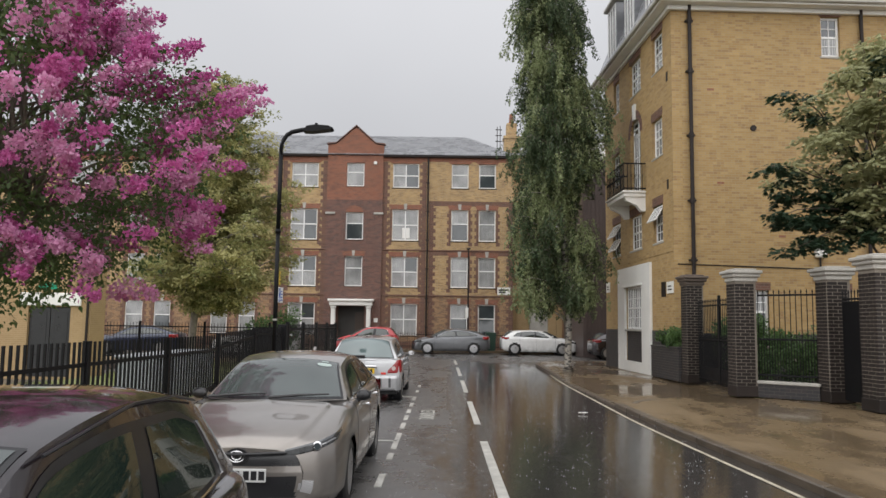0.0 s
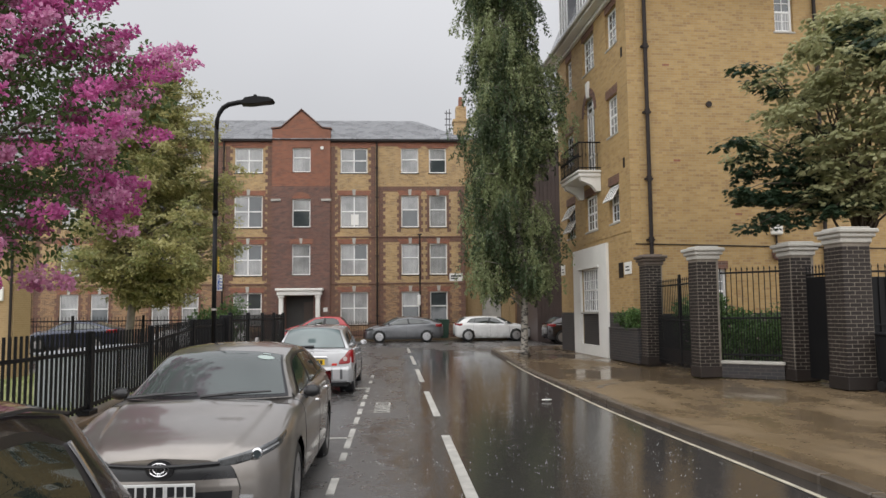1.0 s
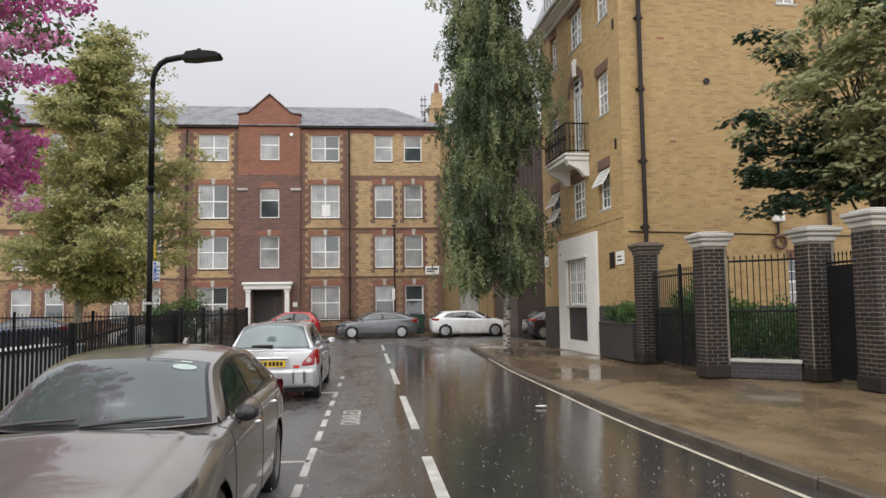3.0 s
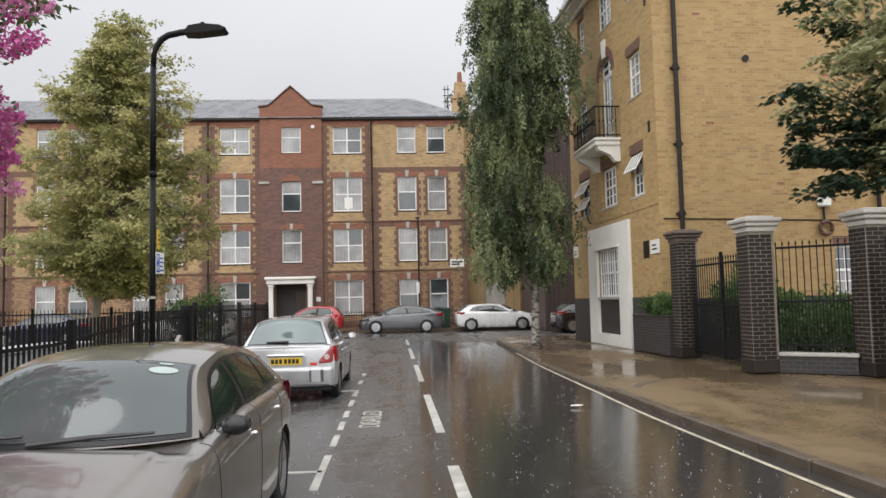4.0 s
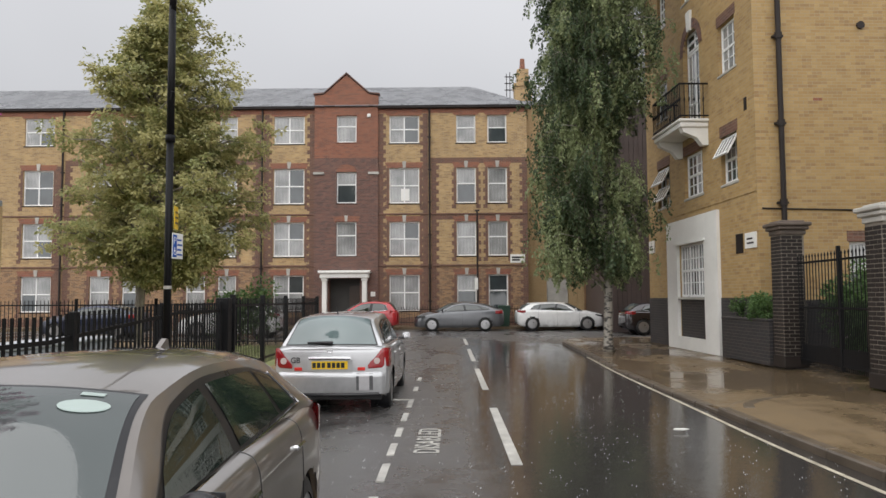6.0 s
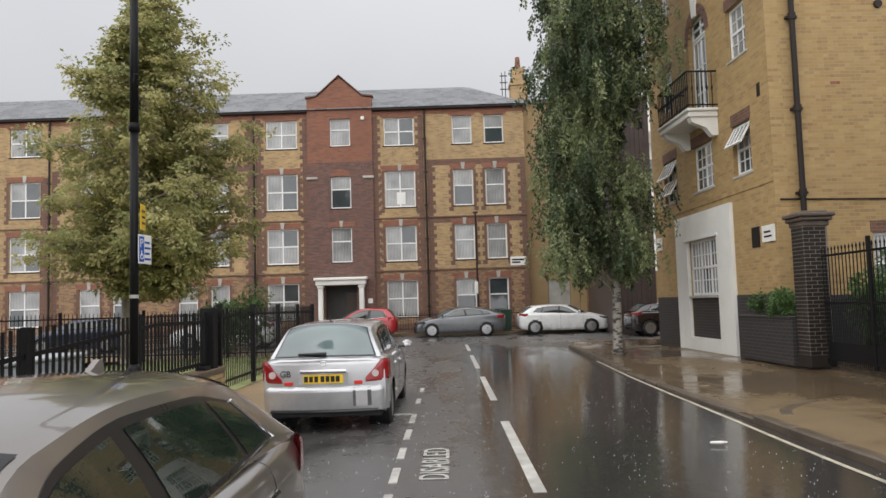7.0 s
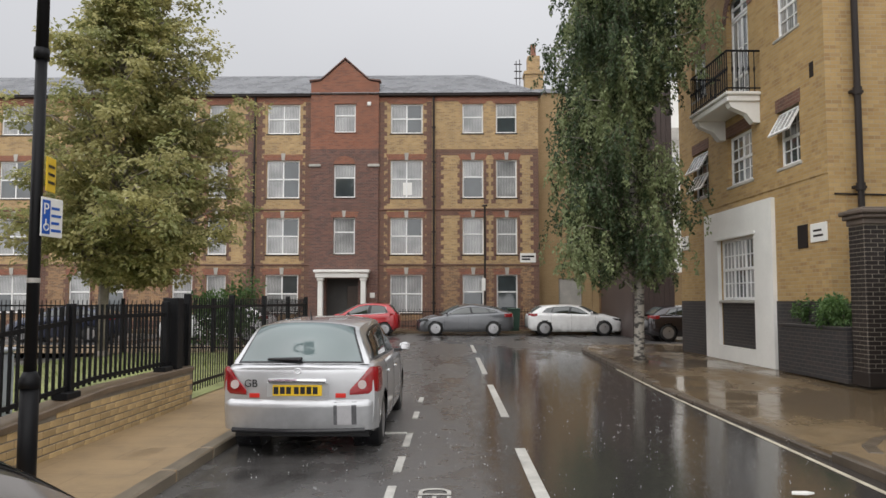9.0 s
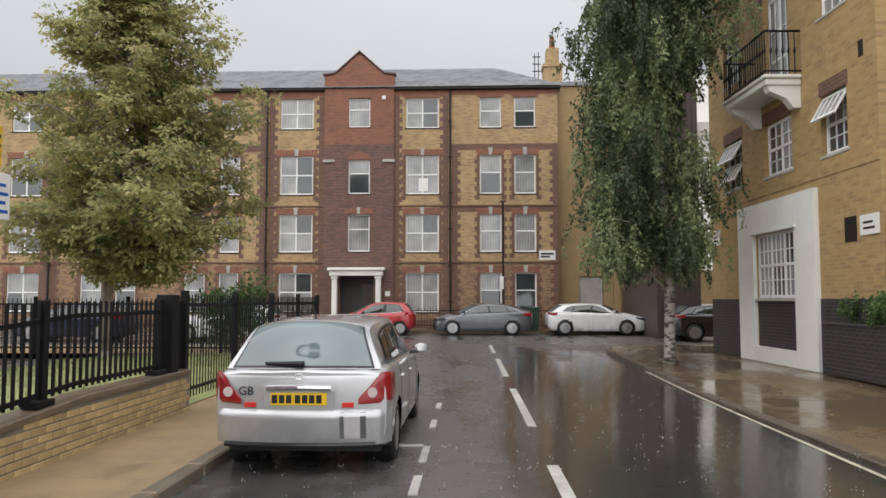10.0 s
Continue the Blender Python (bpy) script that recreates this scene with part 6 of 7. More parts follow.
# Bronze-grey hatchback, nose towards the walker.
AURIS = [(0.0, 0.56, 0.24, 0.60, 0.66, 0.46, 0.40), (0.05, 0.70, 0.20, 0.65, 0.715, 0.54, 0.47), (0.22, 0.82, 0.18, 0.71, 0.79, 0.64, 0.56), (0.6, 0.872, 0.17, 0.80, 0.905, 0.70, 0.62), (1.0, 0.88, 0.17, 0.885, 0.985, 0.735, 0.66), (1.15, 0.88, 0.17, 0.90, 1.045, 0.745, 0.655), (1.6, 0.88, 0.17, 0.93, 1.27, 0.75, 0.63), (1.95, 0.88, 0.17, 0.94, 1.405, 0.75, 0.605), (2.5, 0.88, 0.17, 0.96, 1.47, 0.748, 0.59), (3.2, 0.88, 0.17, 0.965, 1.45, 0.755, 0.70), (3.7, 0.875, 0.18, 0.965, 1.385, 0.78, 0.72), (3.92, 0.868, 0.2, 0.95, 1.29, 0.79, 0.72), (4.1, 0.85, 0.22, 0.935, 1.13, 0.775, 0.70), (4.2, 0.83, 0.25, 0.92, 1.05, 0.75, 0.66), (4.29, 0.77, 0.3, 0.92, 0.96, 0.6, 0.5), (4.33, 0.70, 0.34, 0.84, 0.88, 0.55, 0.45)]
AURIS = below_glass([(y, w, a, b, t - (0.025 if y in (0.6, 1.0) else 0), g0, g1) for y, w, a, b, t, g0, g1 in AURIS], 1.02, 4.25)
am = skin_marks(lambda x, z: "grille" if (0.515 < z < 0.625 and x < 0.56) or (0.26 < z < 0.43 and x < 0.50) else ("fog_light" if abs(x - 0.58) < 0.05 and 0.30 < z < 0.39 else "body"), lambda x, z: "trim" if z < 0.42 else "body")
AURIS_CABIN = dict(
    rail=[(0.742, 1.40, 0.935), (0.588, 2.02, 1.265), (0.590, 2.6, 1.33), (0.575, 3.55, 1.27), (0.735, 4.16, 0.98)],
    mid=[(1.03, 0.955), (1.86, 1.325), (2.6, 1.385), (3.78, 1.325), (4.2, 1.0)],
    low=[(1.55, 0.935), (2.1, 0.945), (2.65, 0.965), (3.2, 0.99), (3.68, 1.02)],
    high=[(1.70, 1.02), (2.08, 1.235), (2.5, 1.295), (3.05, 1.28), (3.46, 1.215)],
    panes=[(0.04, 0.40), (0.45, 0.78), (0.81, 0.97)], chrome=True)
BRONZE = paint("bronze_grey_paint", (0.25, 0.228, 0.208), 0.65, 0.3)
auris = car("hatchback_car", "bronze-grey metallic hatchback parked at the kerb, wet with rain", pose(-1.49, 5.25, -0.05) @ Matrix.Diagonal((0.965, 1, 1, 1)), AURIS, am, BRONZE, CARGLASS, (0.92, 3.52, 0.315), res=0.028, spokes=10, seams=(1.32, 2.48, 3.38))
glass_at = cabin(auris, AURIS, paint_m=BRONZE, glass_m=CARGLASS, **AURIS_CABIN)
mirror(auris, 0.80, 1.62, 0.965, TRIM)
handles(auris, ((0.868, 2.34, 0.81), (0.868, 3.25, 0.85)), CHROME)
plate(auris, -0.035, 0.45, True, PLATE_W, PLATE_BARS)
em = Shape()
for rx, rz in ((0.066, 0.045), (0.040, 0.026), (0.018, 0.042)):
    em.tube([(rx * math.cos(t), -0.035, 0.60 + rz * math.sin(t)) for t in np.linspace(0, 6.283, 21)], 0.005, 6)
part("badge", em, CHROME, auris, "plain oval chrome badge")
part("badge_panel", Shape().prism([(0.10 * math.cos(t), 0.60 + 0.07 * math.sin(t)) for t in np.linspace(0, 6.0, 16)], -0.03, -0.01, "y"), TRIM, auris)
part("chrome_lip", Shape().tube([(-0.5, 0.06, 0.235), (-0.3, 0.0, 0.24), (0, -0.03, 0.24), (0.3, 0.0, 0.24), (0.5, 0.06, 0.235)], 0.014, 8), CHROME, auris)
for a, b in (((-0.62, 1.04), (-0.05, 0.985)), ((0.0, 1.0), (0.60, 1.03))):
    part("wiper", Shape().tube([(a[0], 1.04, 0.985), ((a[0] + b[0]) / 2, 1.07, 1.008), (b[0], 1.10, 1.018)], [0.016, 0.014, 0.008], 6), TRIM, auris)
STICKER = plain("pale_sticker", (0.40, 0.48, 0.45), 0.4, 0, 0.05)
for nm, q_, sx_, a_, b_, n_ in (("tax_disc", 0.79, 0.72, 0.055, 0.125, 22), ("permit", 0.905, 0.72, 0.025, 0.085, 4)):
    ring_ = [glass_at(q_ + a_ * math.sin(6.28319 * (k + 0.5) / n_), sx_ + b_ * math.cos(6.28319 * (k + 0.5) / n_)) + Vector((0, -0.006, 0.010)) for k in range(n_)]
    part(nm, Shape().add(ring_ + [p - Vector((0, -0.001, 0.002)) for p in ring_], [tuple(range(n_)), tuple(range(2 * n_ - 1, n_ - 1, -1))]), STICKER, auris, "pale sticker on the windscreen")
part("shark_fin", Shape().prism([(3.45, 1.345), (3.60, 1.335), (3.58, 1.395), (3.55, 1.40)], -0.015, 0.015, "x"), BRONZE, auris)

LIGHT_SIDE = -1
corner_light(auris, "headlight", [(0.40, 0.035), (0.52, 0.065), (0.63, 0.115), (0.72, 0.20), (0.79, 0.34), (0.818, 0.52)], lambda t: 0.585 + 0.13 * t, lambda t: 0.65 + 0.165 * t - 0.03 * t * t, HEAD)
part("headlight_brow", Shape().tube([(-0.42, 0.02, 0.63), (-0.2, -0.03, 0.625), (0, -0.045, 0.62), (0.2, -0.03, 0.625), (0.42, 0.02, 0.63)], 0.012, 8), TRIM, auris)
for sg in (1, -1):
    lens = part("lamp_projector", Shape().tube([(sg * 0.665, 0.155, 0.672), (sg * 0.668, 0.105, 0.672)], 0.042, 16), CHROME, auris, "chrome projector ring", smooth=True)
    part("lamp_eye", Shape().tube([(sg * 0.668, 0.11, 0.672), (sg * 0.669, 0.10, 0.672)], 0.030, 14), PANE, lens)
    part("lamp_strip", Shape().tube([(sg * 0.64, 0.098, 0.66), (sg * 0.73, 0.18, 0.69), (sg * 0.795, 0.31, 0.715)], 0.007, 6), ALLOY, auris)
LIGHT_SIDE = 1
corner_light(auris, "tail_light", [(0.52, 4.27), (0.66, 4.235), (0.77, 4.16), (0.835, 4.02), (0.862, 3.86)], lambda t: 0.78 + 0.04 * t, lambda t: 0.93 + 0.05 * t, TAIL, 0.016)
LIGHT_SIDE = -1

# Silver hatchback seen from behind.
CIVIC = [(0.0, 0.55, 0.25, 0.58, 0.64, 0.45, 0.40), (0.06, 0.70, 0.2, 0.64, 0.70, 0.54, 0.47), (0.25, 0.80, 0.18, 0.72, 0.80, 0.64, 0.56), (0.6, 0.84, 0.17, 0.82, 0.93, 0.69, 0.6), (0.85, 0.845, 0.17, 0.87, 1.0, 0.71, 0.62), (1.0, 0.845, 0.17, 0.89, 1.08, 0.715, 0.62), (1.5, 0.845, 0.17, 0.92, 1.34, 0.725, 0.60), (1.8, 0.845, 0.17, 0.93, 1.44, 0.725, 0.575), (2.4, 0.845, 0.17, 0.94, 1.49, 0.725, 0.565), (3.2, 0.845, 0.18, 0.95, 1.475, 0.72, 0.555), (3.62, 0.84, 0.2, 0.96, 1.435, 0.715, 0.575), (3.76, 0.838, 0.22, 0.965, 1.36, 0.715, 0.60), (4.04, 0.835, 0.25, 0.955, 1.06, 0.715, 0.66), (4.13, 0.83, 0.27, 0.945, 0.99, 0.712, 0.67), (4.2, 0.825, 0.28, 0.93, 0.975, 0.71, 0.66), (4.26, 0.815, 0.29, 0.915, 0.955, 0.70, 0.65), (4.285, 0.80, 0.30, 0.90, 0.94, 0.69, 0.64)]
CIVIC = below_glass([(y, w, a, b, t if y < 4.1 else t - 0.01, g0, g1) for y, w, a, b, t, g0, g1 in CIVIC], 0.9, 4.2)
cm = skin_marks(lambda x, z: "grille" if (0.42 < z < 0.55 and x < 0.5) else "body", lambda x, z: "trim" if z < 0.335 else ("trim" if abs(z - 0.605) < 0.006 and x < 0.56 else "body"))
SILVER = paint("silver_paint", (0.52, 0.525, 0.535), 0.55, 0.36)
civic = car("hatchback_car", "silver hatchback parked at the kerb with scuffed rear bumper", pose(-1.55, 19.27, -0.05, 0, 0, 180) @ Matrix.Diagonal((0.965, 1, 1, 1)), CIVIC, cm, SILVER, CARGLASS_P, (0.85, 3.47, 0.30), bulge=(0.2, 0.13), res=0.028, spokes=6, seams=(1.2, 2.32, 3.2))
cabin(civic, CIVIC, [(0.665, 1.02, 0.90), (0.58, 1.75, 1.30), (0.585, 2.4, 1.375), (0.575, 3.72, 1.315), (0.735, 4.10, 0.955)], [(0.80, 0.94), (1.62, 1.36), (2.4, 1.425), (3.86, 1.385), (4.235, 0.965)], SILVER, CARGLASS_P,
      [(1.2, 0.935), (1.9, 0.945), (2.6, 0.955), (3.2, 0.965), (3.66, 0.985)], [(1.32, 1.02), (1.85, 1.27), (2.45, 1.325), (3.1, 1.305), (3.60, 1.24)], [(0.04, 0.42), (0.47, 0.76), (0.79, 0.97)], back=(3.1, 3.95, 0.89))
mirror(civic, 0.82, 1.35, 0.98, SILVER)
handles(civic, ((0.835, 2.1, 0.78), (0.835, 3.05, 0.80)), SILVER)
plate(civic, 4.30, 0.705, False, PLATE_Y, PLATE_BARS)


def bumper_out(t):
    """How far the rear bumper stands out at share t of its height: widest at the upper ledge, drawn in below."""
    return 0.028 + 0.045 * min(1.0, t / 0.85) ** 0.8 if t < 0.87 else 0.073 - 0.055 * (t - 0.87) / 0.13


bump = Shape()
for r0 in range(9):
    t = r0 / 8
    zz = 0.30 + 0.31 * t
    o = bumper_out(t)
    bump.v += [(x, 4.285 - 0.13 * (x / 0.845) ** 2 - (0.16 * max(0, abs(x) / 0.845 - 0.9) * 10 if abs(x) > 0.76 else 0) + o, zz) for x in np.linspace(-0.835, 0.835, 31)]
bump.f = [(a * 31 + k, (a + 1) * 31 + k, (a + 1) * 31 + k + 1, a * 31 + k + 1) for a in range(8) for k in range(30)]
part("rear_bumper", bump, SILVER, civic, "silver rear bumper", smooth=True)
part("bumper_lip", Shape().tube([(x, 4.285 - 0.13 * (x / 0.845) ** 2 + 0.03, 0.30) for x in np.linspace(-0.70, 0.70, 17)], 0.026, 8), TRIM, civic)
part("plate_surround", B(-0.33, 0.33, 4.288, 4.296, 0.635, 0.785, b=0.006), SILVER, civic)
part("boot_grip", Shape().tube([(-0.30, 4.31, 0.80), (0, 4.32, 0.805), (0.30, 4.31, 0.80)], 0.025, 8), CHROME, civic)
part("wiper", Shape().tube([(0.0, 4.25, 0.99), (-0.03, 4.245, 1.01), (0.34, 4.20, 1.012)], [0.03, 0.026, 0.012], 8), TRIM, civic)
RED_R = plain("red_reflector", (0.6, 0.03, 0.02), 0.3, 0, 0.05)
for sg in (1, -1):
    part("reflector", B(*sorted((sg * 0.40, sg * 0.51)), 4.285, 4.296, 0.63, 0.675, b=0.004), RED_R, civic)
part("boot_badge", Shape().tube([(0.035 * math.cos(t), 4.30, 0.90 + 0.025 * math.sin(t)) for t in np.linspace(0, 6.28, 13)], 0.005, 6), CHROME, civic)
gt_ = bpy.data.curves.new("boot_letters", "FONT")
gt_.body, gt_.size, gt_.extrude, gt_.align_x = "GB", 0.11, 0.002, "CENTER"
go = new("boot_letters_source", gt_)
gm_ = bpy.data.meshes.new_from_object(go.evaluated_get(bpy.context.evaluated_depsgraph_get()))
bpy.data.objects.remove(go)
part("boot_letters", gm_, TRIM, civic).matrix_local = pose(0.50, 4.272, 0.735, 90, 0, 180)
part("aerial", Shape().tube([(0, 3.60, 1.40), (0, 3.66, 1.50)], [0.012, 0.004], 6), TRIM, civic)
SCUFF = plain("scuffed_bumper", (0.13, 0.13, 0.135), 0.6, 0, 0.5, 20)


def bumper_y(x, z):
    t = (z - 0.30) / 0.31
    return 4.285 - 0.13 * (x / 0.845) ** 2 + bumper_out(t) + 0.004


for x0, w_, mt in ((-0.42, 0.035, SCUFF), (-0.62, 0.05, SCUFF), (-0.565, 0.14, plain("primer_patch", (0.50, 0.49, 0.50), 0.5, 0, 0.15, 8))):
    part("scuff", Shape().sheet([[(x, bumper_y(x, z), z) for x in np.linspace(x0 + w_, x0, 5)] for z in np.linspace(0.36, 0.59, 7)]), mt, civic)
hr = Shape()
for sg in (1, -1):
    hr.box(sg * 0.36 - 0.13, sg * 0.36 + 0.13, 3.0, 3.08, 0.9, 1.25, b=0.04)
part("headrest", hr, TRIM, civic)

LIGHT_SIDE = 1
corner_light(civic, "tail_light", [(0.545, 4.262), (0.66, 4.235), (0.75, 4.20), (0.812, 4.14), (0.838, 4.03), (0.848, 3.90)], lambda t: 0.655 + 0.02 * t, lambda t: 0.70 + 0.235 * min(1, t * 2.6) - 0.05 * max(0, t - 0.6), TAIL)
for sg in (1, -1):
    part("reversing_lamp", Shape().tube([(sg * 0.675, 4.235, 0.76), (sg * 0.675, 4.256, 0.76)], 0.045, 16), plain("pale_lens", (0.6, 0.5, 0.48), 0.15, 0, 0.1, 20, coat=1.0), civic)
LIGHT_SIDE = -1

# Rounded black car beside the walker's start.
CORSA = [(0.0, 0.55, 0.25, 0.55, 0.6, 0.45, 0.4), (0.06, 0.68, 0.2, 0.6, 0.68, 0.52, 0.46), (0.3, 0.79, 0.18, 0.7, 0.8, 0.62, 0.55), (0.7, 0.82, 0.17, 0.8, 0.92, 0.68, 0.6), (0.95, 0.825, 0.17, 0.83, 0.98, 0.69, 0.6), (1.5, 0.825, 0.17, 0.86, 1.26, 0.70, 0.57), (1.8, 0.825, 0.17, 0.87, 1.33, 0.70, 0.545), (2.3, 0.825, 0.17, 0.885, 1.37, 0.715, 0.585), (2.8, 0.825, 0.17, 0.905, 1.36, 0.71, 0.58), (3.2, 0.82, 0.2, 0.93, 1.31, 0.70, 0.565), (3.5, 0.80, 0.24, 0.94, 1.21, 0.68, 0.55), (3.7, 0.77, 0.28, 0.93, 1.07, 0.65, 0.52), (3.82, 0.69, 0.32, 0.85, 0.91, 0.57, 0.45), (3.85, 0.58, 0.34, 0.78, 0.84, 0.5, 0.4)]
CORSA = below_glass([(y * 0.94, *r) for y, *r in CORSA], 0.9, 3.5)
CORSA = [(y, w, a, b + 0.035 if y > 1.0 else b, t + 0.035 if y > 1.0 else t, g0, g1) for y, w, a, b, t, g0, g1 in CORSA]
km = skin_marks(lambda x, z: "grille" if 0.35 < z < 0.5 and x < 0.4 else "body", lambda x, z: "body")
CORSA_CABIN = dict(
    rail=[(0.66, 0.98, 0.90), (0.545, 1.80, 1.335), (0.575, 2.35, 1.415), (0.555, 3.08, 1.35), (0.62, 3.50, 0.99)],
    mid=[(0.80, 0.95), (1.68, 1.375), (2.35, 1.455), (3.2, 1.40), (3.56, 1.0)],
    low=[(1.2, 0.90), (1.7, 0.925), (2.2, 0.95), (2.7, 0.975), (3.13, 1.02)],
    high=[(1.32, 1.02), (1.85, 1.30), (2.28, 1.355), (2.72, 1.345), (3.0, 1.27)],
    panes=[(0.04, 0.50), (0.57, 0.95)], chrome=True)
BLACKP = paint("aubergine_black_paint", (0.020, 0.015, 0.018), 0.35, 0.2)
corsa = car("hatchback_car", "rounded black hatchback parked at the kerb, beaded with rain", pose(-1.5, -0.70, -0.05), CORSA, km, BLACKP, CARGLASS, (0.72, 2.98, 0.29), res=0.028, seams=(1.2, 2.25))
cabin(corsa, CORSA, paint_m=BLACKP, glass_m=CARGLASS, **CORSA_CABIN)
part("roof_seam", Shape().tube([(0.585, 1.75, 1.325), (0.605, 2.0, 1.372), (0.60, 2.35, 1.415), (0.585, 2.8, 1.40), (0.57, 3.1, 1.352)], 0.006, 6), TRIM, corsa)
mirror(corsa, 0.80, 1.35, 0.96, BLACKP)
handles(corsa, ((0.82, 2.1, 0.80), (0.82, 2.95, 0.84)), CHROME)

# Cars across the junction.
INSIGHT = [(0.0, 0.5, 0.24, 0.55, 0.6, 0.45, 0.4), (0.06, 0.68, 0.2, 0.6, 0.66, 0.5, 0.45), (0.3, 0.8, 0.18, 0.70, 0.78, 0.62, 0.54), (0.8, 0.845, 0.17, 0.82, 0.93, 0.69, 0.6), (1.0, 0.845, 0.17, 0.86, 1.0, 0.71, 0.6), (1.5, 0.845, 0.17, 0.91, 1.24, 0.72, 0.58), (1.95, 0.845, 0.17, 0.93, 1.40, 0.72, 0.55), (2.4, 0.845, 0.17, 0.95, 1.425, 0.715, 0.54), (3.0, 0.845, 0.17, 0.98, 1.385, 0.70, 0.52), (3.6, 0.84, 0.19, 1.0, 1.25, 0.68, 0.52), (4.0, 0.82, 0.22, 1.01, 1.12, 0.66, 0.54), (4.25, 0.80, 0.26, 0.98, 1.06, 0.64, 0.54), (4.36, 0.74, 0.3, 0.9, 0.95, 0.6, 0.5), (4.395, 0.68, 0.33, 0.8, 0.85, 0.55, 0.45)]
INSIGHT = below_glass(INSIGHT, 0.95, 4.2)
INSIGHT_CABIN = dict(
    rail=[(0.66, 1.2, 0.92), (0.56, 2.0, 1.27), (0.55, 2.5, 1.33), (0.53, 3.2, 1.25), (0.60, 4.1, 1.03)],
    mid=[(0.98, 0.95), (1.85, 1.36), (2.5, 1.42), (3.3, 1.33), (4.2, 1.06)],
    low=[(1.4, 0.94), (2.0, 0.955), (2.6, 0.975), (3.2, 1.0), (3.7, 1.04)],
    high=[(1.55, 1.01), (2.0, 1.215), (2.5, 1.275), (3.0, 1.24), (3.5, 1.13)],
    panes=[(0.05, 0.44), (0.48, 0.80), (0.83, 0.97)])
FOCUS = [(y * 4.36 / 4.33, w * 1.03, a, b, t * 1.005, c_, d_) for y, w, a, b, t, c_, d_ in AURIS]
YARIS = [(y, w * 1.01, a, b, t, c_, d_) for y, w, a, b, t, c_, d_ in CORSA]
side_m = skin_marks(lambda x, z: "grille" if 0.3 < z < 0.5 and x < 0.5 else "body", lambda x, z: "trim" if z < 0.36 else "body")
FAR = dict(res=0.05, rim=ALLOY, spokes=7)
ins = car("hatchback_car", "mid-grey fastback hatchback parked along the far kerb", pose(-1.78, 41.75, 0, 0, 0, -90), INSIGHT, side_m, paint("grey_paint", (0.13, 0.135, 0.145), 0.6, 0.3), CARGLASS, (0.88, 3.45, 0.31), seams=(1.3, 2.35, 3.3), **FAR)
mirror(ins, 0.83, 1.4, 1.0, TRIM)
WHITEP = paint("white_car_paint", (0.76, 0.76, 0.75), 0.0, 0.3)
foc = car("hatchback_car", "white hatchback parked along the far kerb", pose(7.55, 42.05, 0, 0, 0, 90), FOCUS, am, WHITEP, CARGLASS, (0.93, 3.58, 0.32), seams=(1.3, 2.4, 3.3), **FAR)
mirror(foc, 0.87, 1.5, 1.03, WHITEP)
yar = car("hatchback_car", "bright red small hatchback parked before the entrance", pose(-6.15, 41.65, 0, 0, 0, -90), YARIS, km, paint("red_paint", (0.42, 0.012, 0.018), 0.1, 0.3), CARGLASS, (0.72, 2.98, 0.29), seams=(1.2, 2.25), **FAR)
mirror(yar, 0.8, 1.4, 1.0, TRIM)
wcar = car("hatchback_car", "white car parked beyond the railings", pose(-11.35, 36.3, 0, 0, 0, -90), FOCUS, am, WHITEP, CARGLASS, (0.93, 3.58, 0.32), seams=(1.3, 2.4), **FAR)
bcar = car("hatchback_car", "dark blue car parked beyond the railings", pose(-17.2, 36.3, 0, 0, 0, -90), INSIGHT, side_m, paint("dark_blue_paint", (0.012, 0.02, 0.05), 0.4, 0.3), CARGLASS, (0.88, 3.45, 0.31), seams=(1.3, 2.35), **FAR)
dcar = car("hatchback_car", "black hatchback parked in the side street", pose(11.75, 37.4, 0, 0, 0, 90), FOCUS, am, BLACKP, CARGLASS, (0.93, 3.58, 0.32), seams=(1.3, 2.4), **FAR)
for c_, st_c, pm, spec in ((ins, INSIGHT, None, INSIGHT_CABIN), (foc, FOCUS, WHITEP, AURIS_CABIN), (yar, YARIS, None, CORSA_CABIN), (wcar, FOCUS, WHITEP, AURIS_CABIN), (bcar, INSIGHT, None, INSIGHT_CABIN), (dcar, FOCUS, BLACKP, AURIS_CABIN)):
    cabin(c_, st_c, paint_m=pm or c_.children[0].data.materials[0], glass_m=CARGLASS, **spec)
LIGHT_SIDE = 1
for c_, L_ in ((ins, 4.395), (foc, 4.36), (wcar, 4.36), (bcar, 4.395), (dcar, 4.36)):
    corner_light(c_, "tail_light", [(0.62, L_ - 0.07), (0.72, L_ - 0.11), (0.80, L_ - 0.18), (0.845, L_ - 0.30), (0.865, L_ - 0.46)], lambda t: 0.82, lambda t: 0.98, TAIL, 0.02)
corner_light(corsa, "tail_light", [(0.60, 3.53), (0.68, 3.47), (0.735, 3.39), (0.765, 3.3)], lambda t: 0.72, lambda t: 0.93, TAIL, 0.012)
corner_light(yar, "tail_light", [(0.58, 3.52), (0.68, 3.44), (0.75, 3.33), (0.80, 3.2)], lambda t: 0.74, lambda t: 1.0, TAIL, 0.02)
LIGHT_SIDE = -1
for c_ in (ins, foc, yar):
    corner_light(c_, "headlight", [(0.45, 0.05), (0.60, 0.10), (0.74, 0.20), (0.82, 0.36), (0.85, 0.55)], lambda t: 0.60 + 0.08 * t, lambda t: 0.69 + 0.09 * t, HEAD, 0.02)

# ---- trees and shrubs ----
BARK = plain("grey_brown_bark", (0.12, 0.095, 0.07), 0.8, 0, 0.35, 8, 0.8)


